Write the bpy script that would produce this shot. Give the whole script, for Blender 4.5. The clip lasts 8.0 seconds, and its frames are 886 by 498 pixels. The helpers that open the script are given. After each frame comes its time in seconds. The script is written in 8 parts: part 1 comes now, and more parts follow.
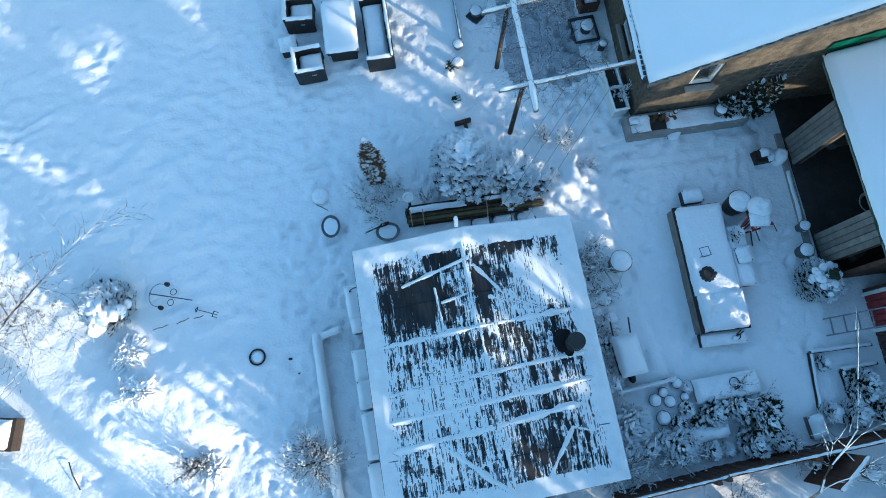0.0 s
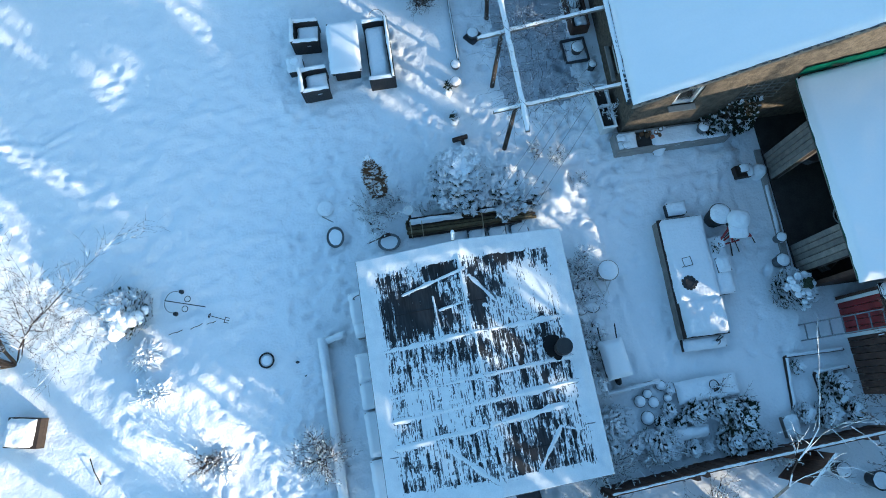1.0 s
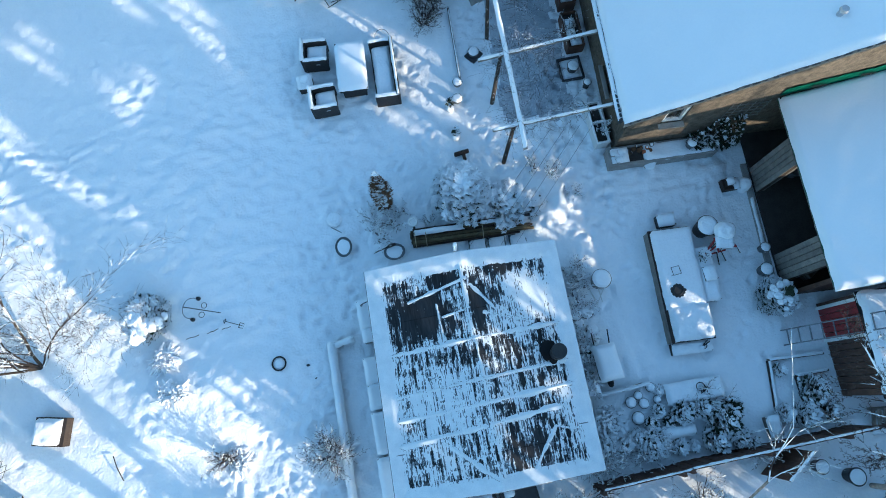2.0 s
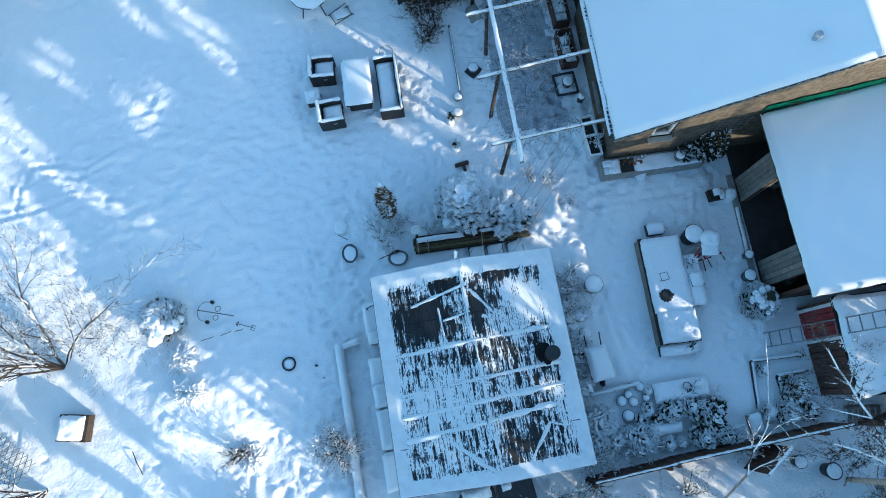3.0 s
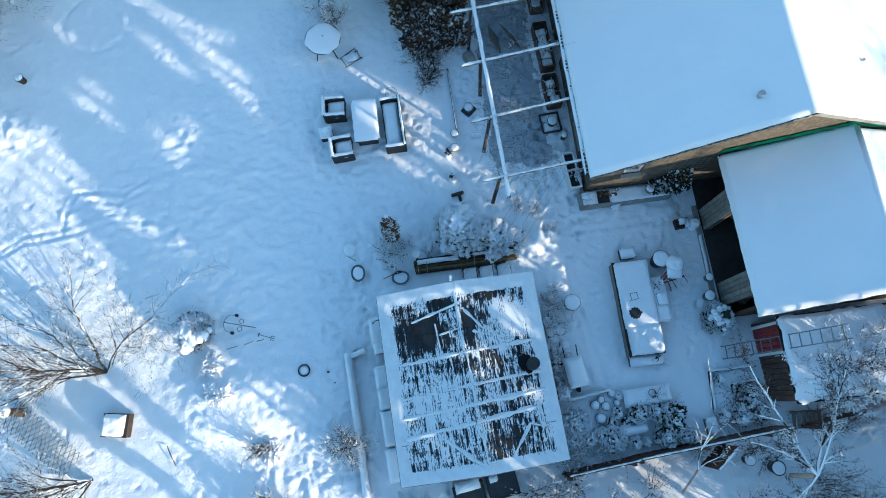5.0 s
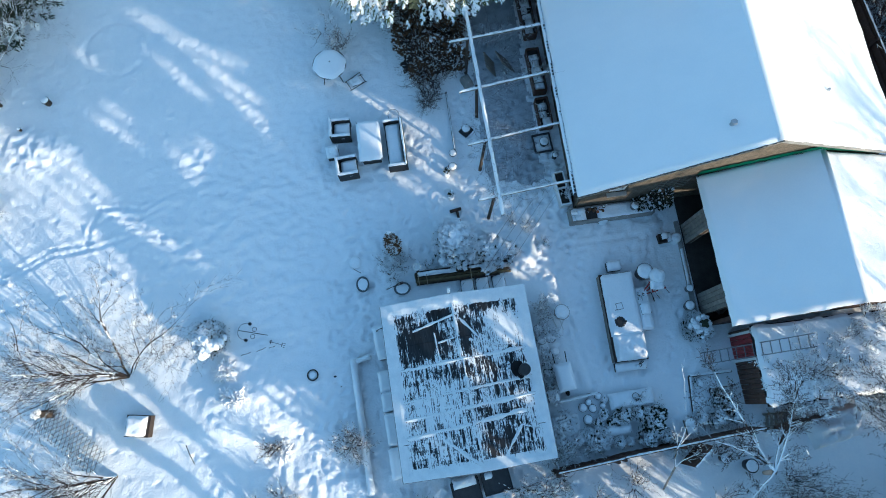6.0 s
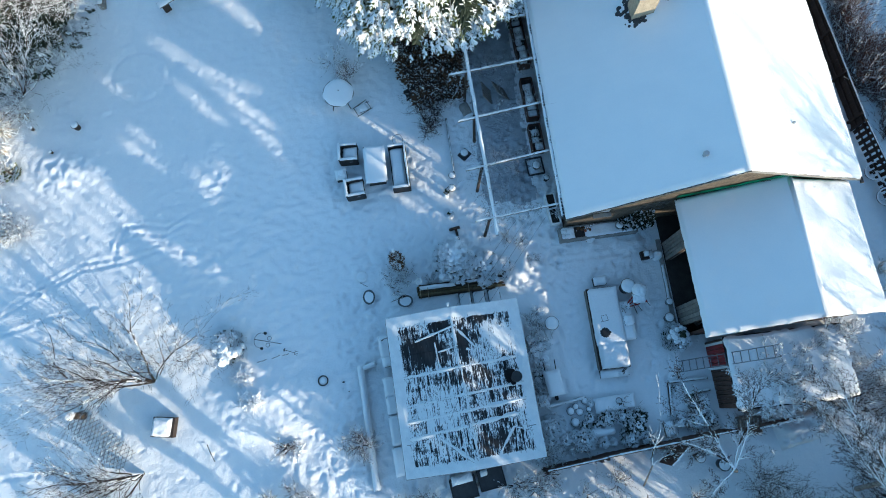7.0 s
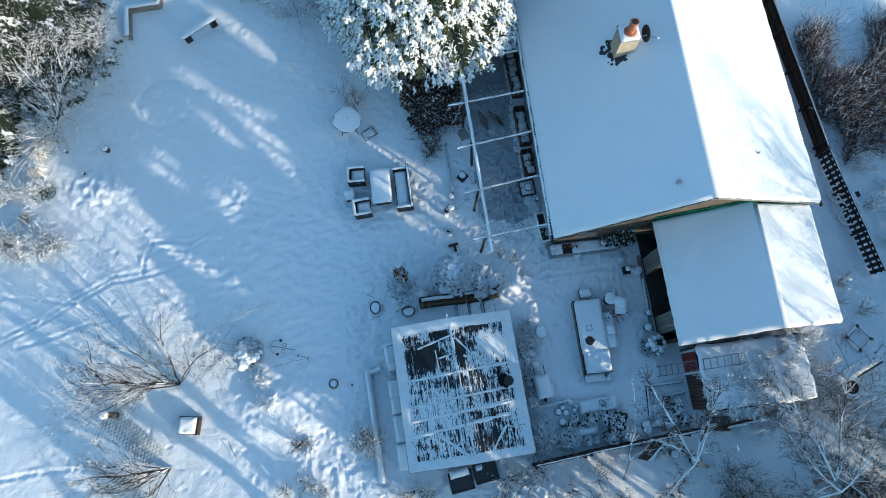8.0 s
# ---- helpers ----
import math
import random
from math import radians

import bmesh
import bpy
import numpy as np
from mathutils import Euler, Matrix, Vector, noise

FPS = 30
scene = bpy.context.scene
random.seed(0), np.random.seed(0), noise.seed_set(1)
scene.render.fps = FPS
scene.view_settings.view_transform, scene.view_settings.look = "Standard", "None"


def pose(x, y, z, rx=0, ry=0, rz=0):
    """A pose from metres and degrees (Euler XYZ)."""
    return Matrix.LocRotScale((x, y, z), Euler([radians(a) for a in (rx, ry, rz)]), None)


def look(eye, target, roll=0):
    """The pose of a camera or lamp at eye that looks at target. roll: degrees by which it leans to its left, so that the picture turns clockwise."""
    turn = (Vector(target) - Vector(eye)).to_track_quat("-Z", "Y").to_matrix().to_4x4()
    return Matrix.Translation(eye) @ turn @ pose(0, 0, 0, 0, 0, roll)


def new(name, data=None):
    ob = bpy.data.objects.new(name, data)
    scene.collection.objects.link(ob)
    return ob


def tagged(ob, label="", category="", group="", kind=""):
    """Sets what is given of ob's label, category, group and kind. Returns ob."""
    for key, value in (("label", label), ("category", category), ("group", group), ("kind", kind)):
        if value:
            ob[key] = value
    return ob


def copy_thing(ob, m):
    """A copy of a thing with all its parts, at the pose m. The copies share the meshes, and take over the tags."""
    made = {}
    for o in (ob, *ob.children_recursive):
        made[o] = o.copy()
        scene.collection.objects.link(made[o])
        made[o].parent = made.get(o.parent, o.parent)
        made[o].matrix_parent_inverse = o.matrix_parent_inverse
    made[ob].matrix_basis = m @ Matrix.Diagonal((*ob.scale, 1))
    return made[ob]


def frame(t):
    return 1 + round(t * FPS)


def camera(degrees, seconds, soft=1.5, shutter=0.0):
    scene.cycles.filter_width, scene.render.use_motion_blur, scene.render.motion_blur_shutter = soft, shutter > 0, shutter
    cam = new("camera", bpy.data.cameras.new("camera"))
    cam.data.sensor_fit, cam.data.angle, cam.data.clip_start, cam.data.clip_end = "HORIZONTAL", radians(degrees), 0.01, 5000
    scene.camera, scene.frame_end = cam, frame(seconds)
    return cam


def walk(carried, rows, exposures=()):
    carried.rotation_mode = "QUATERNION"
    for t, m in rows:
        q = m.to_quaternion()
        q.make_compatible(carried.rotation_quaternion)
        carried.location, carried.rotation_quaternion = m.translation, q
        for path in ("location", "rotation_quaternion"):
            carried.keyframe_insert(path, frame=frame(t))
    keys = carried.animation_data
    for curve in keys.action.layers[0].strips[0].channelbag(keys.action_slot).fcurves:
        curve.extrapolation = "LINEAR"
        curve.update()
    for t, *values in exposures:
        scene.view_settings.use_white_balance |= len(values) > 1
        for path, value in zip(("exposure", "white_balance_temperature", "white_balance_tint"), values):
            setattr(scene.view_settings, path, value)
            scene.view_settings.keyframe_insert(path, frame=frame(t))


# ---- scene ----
cam = camera(74.0, 8.0, soft=0.95)
PATH = [
    (0, (4.183, -1.459, 13.042), (4.215, -0.964, 11.104), -3.9),
    (0.5, (4.225, -1.473, 13.462), (4.256, -0.979, 11.525), -3.9),
    (1, (4.253, -1.476, 13.9), (4.284, -0.977, 11.964), -4.0),
    (1.5, (4.238, -1.445, 14.325), (4.268, -0.946, 12.389), -4.1),
    (3, (4.18, -1.489, 15.604), (4.212, -0.989, 13.668), -3.8),
    (3.5, (4.178, -1.579, 16.064), (4.21, -1.073, 14.129), -3.6),
    (4, (4.204, -1.51, 16.614), (4.235, -1.005, 14.679), -3.6),
    (4.5, (4.273, -1.515, 17.201), (4.303, -1.01, 15.266), -3.6),
    (5, (4.319, -1.47, 17.827), (4.35, -0.964, 15.892), -3.5),
    (6.5, (4.428, -1.374, 20.055), (4.457, -0.866, 18.121), -3.7),
    (7, (4.443, -1.329, 21.002), (4.473, -0.819, 19.068), -3.5),
    (7.5, (4.469, -1.344, 22.035), (4.502, -0.837, 20.101), -3.2),
    (8, (4.43, -1.318, 23.162), (4.465, -0.806, 21.229), -2.8),
]
STOPS = ((0, 1.25), (1.5, 1.24), (3.5, 1.18), (5, 1.1), (6.5, 0.94), (7.2, 0.84), (8, 0.7))
KELVIN, TINT = 4950, -8
walk(cam, [(t, look(eye, target, roll)) for t, eye, target, roll in PATH], exposures=[(t, s, KELVIN, TINT) for t, s in STOPS])

# ---- daylight: a low winter sun from the south-east ----
SUN_AZ, SUN_EL = -42.0, 12.5
sun_way = Vector((math.cos(radians(SUN_AZ)) * math.cos(radians(SUN_EL)), math.sin(radians(SUN_AZ)) * math.cos(radians(SUN_EL)), math.sin(radians(SUN_EL))))
sun = new("sun", bpy.data.lights.new("sun", "SUN"))
sun.data.energy, sun.data.angle, sun.data.color = 4.1, radians(0.55), (1.0, 0.69, 0.46)
sun.matrix_world = look((0, 0, 40), Vector((0, 0, 40)) - sun_way)
world = bpy.data.worlds.new("sky")
world.use_nodes = True
scene.world = world
wn = world.node_tree.nodes
sky = wn.new("ShaderNodeTexSky")
sky.sky_type, sky.sun_disc = "NISHITA", False
sky.sun_elevation, sky.sun_rotation = radians(SUN_EL), radians(90 - SUN_AZ)
world.node_tree.links.new(sky.outputs[0], wn["Background"].inputs[0])
wn["Background"].inputs[1].default_value = 0.15

# ---- materials ----
MATS = {}


def mat(name, base, base2=None, rough=0.7, scale=8.0, fine=60.0, bump=0.3, dist=0.01, metal=0.0, spread=0.0, stretch=(1, 1, 1), spec=0.4):
    """A surface of two colours mixed by coarse and fine noise, with relief at both scales; spread varies it from piece to piece."""
    m = bpy.data.materials.new(name)
    m.use_nodes = True
    n, l = m.node_tree.nodes, m.node_tree.links
    b = n["Principled BSDF"]
    base2 = base2 or tuple(c * 0.75 for c in base)
    co = n.new("ShaderNodeTexCoord")
    mp = n.new("ShaderNodeMapping")
    mp.inputs["Scale"].default_value = stretch
    l.new(co.outputs["Object"], mp.inputs[0])
    t1, t2 = n.new("ShaderNodeTexNoise"), n.new("ShaderNodeTexNoise")
    for t, s, d in ((t1, scale, 5.0), (t2, fine, 4.0)):
        t.inputs["Scale"].default_value, t.inputs["Detail"].default_value = s, d
        l.new(mp.outputs[0], t.inputs["Vector"])
    add = n.new("ShaderNodeMath")
    add.operation = "MULTIPLY_ADD"
    add.inputs[1].default_value = 0.45
    l.new(t2.outputs[0], add.inputs[0])
    half = n.new("ShaderNodeMath")
    half.operation = "MULTIPLY"
    half.inputs[1].default_value = 0.55
    l.new(t1.outputs[0], half.inputs[0])
    l.new(half.outputs[0], add.inputs[2])
    ramp = n.new("ShaderNodeValToRGB")
    ramp.color_ramp.elements[0].position, ramp.color_ramp.elements[1].position = 0.36, 0.64
    ramp.color_ramp.elements[0].color, ramp.color_ramp.elements[1].color = (*base2, 1), (*base, 1)
    l.new(add.outputs[0], ramp.inputs[0])
    out = ramp.outputs[0]
    if spread:
        info, hsv, rng = n.new("ShaderNodeObjectInfo"), n.new("ShaderNodeHueSaturation"), n.new("ShaderNodeMapRange")
        rng.inputs["To Min"].default_value, rng.inputs["To Max"].default_value = 1 - spread, 1 + spread
        l.new(info.outputs["Random"], rng.inputs["Value"])
        l.new(rng.outputs[0], hsv.inputs["Value"])
        l.new(out, hsv.inputs["Color"])
        out = hsv.outputs[0]
    l.new(out, b.inputs["Base Color"])
    bp = n.new("ShaderNodeBump")
    bp.inputs["Strength"].default_value, bp.inputs["Distance"].default_value = bump, dist
    l.new(add.outputs[0], bp.inputs["Height"])
    l.new(bp.outputs[0], b.inputs["Normal"])
    b.inputs["Roughness"].default_value, b.inputs["Metallic"].default_value = rough, metal
    b.inputs["Specular IOR Level"].default_value = spec
    MATS[name] = m
    return m


SNOW = mat("snow", (0.88, 0.89, 0.91), (0.83, 0.85, 0.88), 0.75, 3.0, 16, 0.8, 0.05, spec=0.15)
SNOW_SMOOTH = mat("drifted_snow", (0.88, 0.89, 0.91), (0.84, 0.86, 0.89), 0.75, 1.2, 22, 0.25, 0.02, spec=0.15)
FROST = mat("frosted_snow", (0.89, 0.9, 0.92), (0.83, 0.85, 0.88), 0.8, 9, 70, 0.5, 0.01, spec=0.1)
THAW = mat("thawing_snow", (0.74, 0.77, 0.80), (0.62, 0.66, 0.70), 0.6, 5, 45, 0.4, 0.012, spec=0.25)
# Greyer snow for the pergola walk: its deep shade is put into the colour.
SHADE_SNOW = mat("shade_grey_snow", (0.50, 0.53, 0.58), (0.32, 0.34, 0.38), 0.75, 2.2, 24, 0.8, 0.03, spec=0.2)
FELT_FROST = mat("frosted_roof_sheet", (0.008, 0.009, 0.011), (0.035, 0.038, 0.044), 0.8, 3.0, 26, 0.3, 0.004, spec=0.2, stretch=(1, 0.14, 1))
RIME = mat("thin_grey_rime", (0.20, 0.22, 0.25), (0.05, 0.055, 0.065), 0.7, 9, 60, 0.3, 0.004, spec=0.2, stretch=(1, 0.25, 1))
FELT = mat("black_roof_sheet", (0.011, 0.012, 0.015), (0.006, 0.0065, 0.008), 0.8, 3, 90, 0.3, 0.004, spec=0.2)
HARL = mat("roughcast_wall", (0.16, 0.13, 0.095), (0.055, 0.045, 0.033), 0.95, 10, 38, 0.9, 0.02)
STONE = mat("sandstone", (0.42, 0.36, 0.26), (0.26, 0.22, 0.16), 0.9, 6, 50, 0.6, 0.01, spread=0.2)
WOOD_DARK = mat("dark_stained_wood", (0.045, 0.03, 0.022), (0.022, 0.015, 0.012), 0.7, 5, 40, 0.5, 0.006, spread=0.25, stretch=(1, 1, 0.2))
WOOD_BROWN = mat("brown_fence_wood", (0.10, 0.055, 0.038), (0.05, 0.028, 0.02), 0.75, 5, 45, 0.5, 0.006, spread=0.25)
WOOD_GREY = mat("weathered_grey_boards", (0.24, 0.22, 0.19), (0.13, 0.12, 0.11), 0.85, 6, 50, 0.5, 0.006, spread=0.22)
WOOD_LOG = mat("yellowed_bamboo_pole", (0.15, 0.12, 0.06), (0.06, 0.046, 0.026), 0.7, 6, 40, 0.4, 0.005, spread=0.3)
BARK = mat("brown_bark", (0.075, 0.058, 0.045), (0.035, 0.027, 0.022), 0.95, 12, 60, 0.8, 0.02)
BIRCH = mat("birch_bark", (0.42, 0.38, 0.33), (0.16, 0.13, 0.11), 0.85, 10, 50, 0.5, 0.01)
TWIG = mat("brown_twig", (0.06, 0.042, 0.034), (0.03, 0.022, 0.02), 0.9, 15, 60, 0.2, 0.003)
TWIG_DARK = mat("dark_twig", (0.035, 0.026, 0.022), (0.018, 0.014, 0.012), 0.9, 15, 60, 0.2, 0.003)
TWIG_RED = mat("reddish_twig", (0.13, 0.075, 0.06), (0.06, 0.036, 0.032), 0.9, 1.2, 60, 0.2, 0.003)
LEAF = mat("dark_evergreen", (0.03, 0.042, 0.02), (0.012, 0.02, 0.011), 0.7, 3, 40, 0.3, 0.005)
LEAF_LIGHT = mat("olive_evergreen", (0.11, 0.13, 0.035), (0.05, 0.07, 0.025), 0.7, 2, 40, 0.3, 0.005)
LEAF_BROWN = mat("withered_leaves", (0.17, 0.10, 0.05), (0.08, 0.05, 0.03), 0.85, 6, 50, 0.3, 0.004)
STRAW = mat("dry_straw", (0.5, 0.42, 0.3), (0.3, 0.24, 0.16), 0.85, 10, 60, 0.2, 0.003)
RATTAN = mat("black_rattan", (0.03, 0.027, 0.027), (0.012, 0.011, 0.011), 0.55, 30, 120, 0.9, 0.006)
METAL_DULL = mat("weathered_aluminium", (0.26, 0.27, 0.29), (0.16, 0.17, 0.19), 0.6, 5, 60, 0.15, 0.002, 0.7)
METAL = mat("aluminium", (0.55, 0.56, 0.58), (0.42, 0.43, 0.45), 0.4, 5, 60, 0.15, 0.002, 1.0)
IRON = mat("black_iron", (0.03, 0.03, 0.032), (0.018, 0.018, 0.02), 0.5, 8, 60, 0.3, 0.003)
TERRA = mat("terracotta", (0.42, 0.17, 0.09), (0.28, 0.1, 0.06), 0.8, 6, 50, 0.3, 0.004)
POTGREY = mat("grey_glazed_pot", (0.14, 0.15, 0.16), (0.08, 0.085, 0.09), 0.5, 6, 50, 0.3, 0.004, spread=0.3)
RUBBER = mat("black_rubber", (0.02, 0.02, 0.021), (0.012, 0.012, 0.012), 0.6, 8, 60, 0.5, 0.006)
GREEN = mat("green_membrane", (0.014, 0.19, 0.115), (0.01, 0.12, 0.07), 0.6, 4, 40, 0.3, 0.004)
GREEN_TRIM = mat("green_trim_paint", (0.025, 0.10, 0.06), (0.015, 0.06, 0.04), 0.6, 5, 50, 0.3, 0.003)
RED = mat("red_paint", (0.26, 0.03, 0.03), (0.13, 0.02, 0.02), 0.6, 4, 50, 0.4, 0.004)
WHITE = mat("white_paint", (0.75, 0.75, 0.74), (0.62, 0.62, 0.61), 0.5, 5, 50, 0.2, 0.002)
SOIL = mat("dark_soil_floor", (0.05, 0.045, 0.042), (0.025, 0.023, 0.022), 0.95, 4, 30, 0.7, 0.02)
CONCRETE = mat("concrete", (0.33, 0.32, 0.3), (0.22, 0.21, 0.2), 0.9, 4, 50, 0.4, 0.006)
SLATE = mat("dark_slate", (0.05, 0.052, 0.058), (0.03, 0.031, 0.035), 0.6, 5, 50, 0.4, 0.006)
BIKE = mat("pale_frame_paint", (0.5, 0.5, 0.5), (0.35, 0.35, 0.36), 0.4, 5, 50, 0.1, 0.002)
DARKROOM = mat("dim_plaster", (0.12, 0.11, 0.1), (0.08, 0.075, 0.07), 0.9, 4, 40, 0.3, 0.004)

GLASS = bpy.data.materials.new("window_glass")
GLASS.use_nodes = True
_g = GLASS.node_tree.nodes["Principled BSDF"]
_g.inputs["Base Color"].default_value, _g.inputs["Roughness"].default_value = (0.9, 0.93, 0.93, 1), 0.03
_g.inputs["Transmission Weight"].default_value, _g.inputs["IOR"].default_value = 1.0, 1.45

# ---- mesh helpers ----
I4 = Matrix.Identity(4)


def bm_new():
    return bmesh.new()


def mesh_of(name, bm, material, smooth=False):
    me = bpy.data.meshes.new(name)
    bm.normal_update()
    bm.to_mesh(me)
    bm.free()
    me.materials.append(material)
    if smooth:
        me.polygons.foreach_set("use_smooth", [True] * len(me.polygons))
    return me


def part(name, bm, material, parent, label="", m=None, smooth=False):
    """Links a bmesh as one mesh object under a thing or a part."""
    ob = new(name, mesh_of(name, bm, material, smooth))
    ob.parent = parent
    if m is not None:
        ob.matrix_basis = m
    return tagged(ob, label)


def raw(name, verts, faces, material, parent=None, label="", smooth=False, m=None):
    me = bpy.data.meshes.new(name)
    me.from_pydata([tuple(v) for v in verts], [], [tuple(f) for f in faces])
    me.materials.append(material)
    if smooth:
        me.polygons.foreach_set("use_smooth", [True] * len(me.polygons))
    me.update()
    ob = new(name, me)
    ob.parent = parent
    if m is not None:
        ob.matrix_basis = m
    return tagged(ob, label)


def thing(name, m, label, category, group="", kind=""):
    ob = new(name)
    ob.empty_display_size = 0.2
    ob.matrix_basis = m
    return tagged(ob, label, category, group, kind)


def box(bm, sx, sy, sz, m=I4, bevel=0.0):
    """A box on z = 0 of m, centred in x and y."""
    r = bmesh.ops.create_cube(bm, size=1, matrix=m @ Matrix.Translation((0, 0, sz / 2)) @ Matrix.Diagonal((sx, sy, sz, 1)))
    if bevel:
        es = list({e for v in r["verts"] for e in v.link_edges})
        bmesh.ops.bevel(bm, geom=es, offset=bevel, segments=1, affect="EDGES")
    return bm


def cyl(bm, r1, r2, h, m=I4, seg=14):
    bmesh.ops.create_cone(bm, cap_ends=True, segments=seg, radius1=r1, radius2=r2, depth=h, matrix=m @ Matrix.Translation((0, 0, h / 2)))
    return bm


def rod(bm, a, b, r, seg=6, r2=None):
    a, b = Vector(a), Vector(b)
    q = (b - a).to_track_quat("Z", "Y").to_matrix().to_4x4()
    return cyl(bm, r, r if r2 is None else r2, (b - a).length, Matrix.Translation(a) @ q, seg)


def ring(bm, R, r, m=I4, seg=22, sub=6):
    rows = []
    for i in range(seg):
        a = 2 * math.pi * i / seg
        rows.append([bm.verts.new(m @ Vector(((R + r * math.cos(b)) * math.cos(a), (R + r * math.cos(b)) * math.sin(a), r * math.sin(b)))) for b in (2 * math.pi * j / sub for j in range(sub))])
    for i in range(seg):
        for j in range(sub):
            bm.faces.new((rows[i][j], rows[(i + 1) % seg][j], rows[(i + 1) % seg][(j + 1) % sub], rows[i][(j + 1) % sub]))
    return bm


def pillow(bm, w, d, h, m=I4, lump=0.25, step=0.07, seed=0.0, fall=0.06):
    """Snow lying on a rectangle: rounded rim, uneven top, sides that come down to the support."""
    nx, ny = max(4, min(40, int(w / step))), max(4, min(40, int(d / step)))
    rows = []
    for i in range(nx + 1):
        row = []
        for j in range(ny + 1):
            u, v = i / nx, j / ny
            x, y = (u - 0.5) * w, (v - 0.5) * d
            e = min(u * w, (1 - u) * w, v * d, (1 - v) * d)
            s = min(1.0, e / fall)
            rim = noise.noise((x * 7 + seed, y * 7, seed)) * 0.018
            k = noise.noise((x * 3 + seed, y * 3 - seed, 1.7)) + 0.5 * noise.noise((x * 9, y * 9 + seed, 4.1))
            z = (h * (1 + lump * k)) * (math.sqrt(1 - (1 - s) ** 2)) - (0.004 if s == 0 else 0)
            sx = 1 + (rim * 2 / w if s == 0 else 0)
            row.append(bm.verts.new(m @ Vector((x * sx, y * (1 + (rim * 2 / d if s == 0 else 0)), z))))
        rows.append(row)
    for i in range(nx):
        for j in range(ny):
            bm.faces.new((rows[i][j], rows[i + 1][j], rows[i + 1][j + 1], rows[i][j + 1]))
    return bm


def cap(bm, r, h, m=I4, lump=0.2, seg=18, rings=5, seed=0.0):
    """Snow lying on a round thing."""
    top = bm.verts.new(m @ Vector((0, 0, h)))
    last = None
    for k in range(1, rings + 1):
        f = k / rings
        row = []
        for i in range(seg):
            a = 2 * math.pi * i / seg
            q = 1 + 0.07 * noise.noise((math.cos(a) * 2 + seed, math.sin(a) * 2, seed))
            x, y = r * f * q * math.cos(a), r * f * q * math.sin(a)
            z = h * math.sqrt(max(0.0, 1 - f ** 4)) * (1 + lump * noise.noise((x * 6 + seed, y * 6, 2.0)))
            row.append(bm.verts.new(m @ Vector((x, y, z - (0.004 if k == rings else 0)))))
        for i in range(seg):
            j = (i + 1) % seg
            bm.faces.new((top, row[i], row[j]) if last is None else (last[i], row[i], row[j], last[j]))
        last = row
    return bm


def sticks(segs, sides=4):
    """Tapered sticks from rows of start, end, start radius, end radius: vertices and faces."""
    a = np.array([s[0] for s in segs], float)
    b = np.array([s[1] for s in segs], float)
    ra, rb = np.array([s[2] for s in segs]), np.array([s[3] for s in segs])
    d = b - a
    d /= np.linalg.norm(d, axis=1)[:, None] + 1e-9
    up = np.where(np.abs(d[:, 2:3]) > 0.9, np.array([[1.0, 0, 0]]), np.array([[0, 0, 1.0]]))
    u = np.cross(d, up)
    u /= np.linalg.norm(u, axis=1)[:, None] + 1e-9
    w = np.cross(d, u)
    fine = ra < 0.009
    V, F, n0 = [], [], 0
    for pick, tip in ((~fine, False), (fine, True)):
        n = int(pick.sum())
        if not n:
            continue
        A, B, RA, RB, U, W = a[pick], b[pick], ra[pick][:, None], rb[pick][:, None], u[pick], w[pick]
        count = 3 if tip else sides
        rim = [U * math.cos(2 * math.pi * k / count) + W * math.sin(2 * math.pi * k / count) for k in range(count)]
        vs = [A + o * RA * (1.25 if tip else 1) for o in rim] + ([B + (B - A) * 0.12] if tip else [B + o * RB for o in rim])
        base = n0 + np.arange(n)[:, None] * len(vs)
        for k in range(count):
            j = (k + 1) % count
            F += (base + np.array([[k, j, count] if tip else [k, j, j + count, k + count]])).tolist()
        V.append(np.stack(vs, 1).reshape(-1, 3))
        n0 += n * len(vs)
    return np.concatenate(V), F


def snowy(segs, least=0.0, lift=0.75, fat=0.85, extra=0.004, chance=1.0, rng=random):
    """Snow lying along the upper side of sticks."""
    out = []
    for a, b, ra, rb in segs:
        run = math.hypot(b[0] - a[0], b[1] - a[1])
        if ra < least or run < 0.35 * abs(b[2] - a[2]) or rng.random() > chance:
            continue
        up = Vector((0, 0, 1))
        out.append((Vector(a) + up * (ra * lift + extra), Vector(b) + up * (rb * lift + extra), ra * fat + extra, rb * fat + extra))
    return out


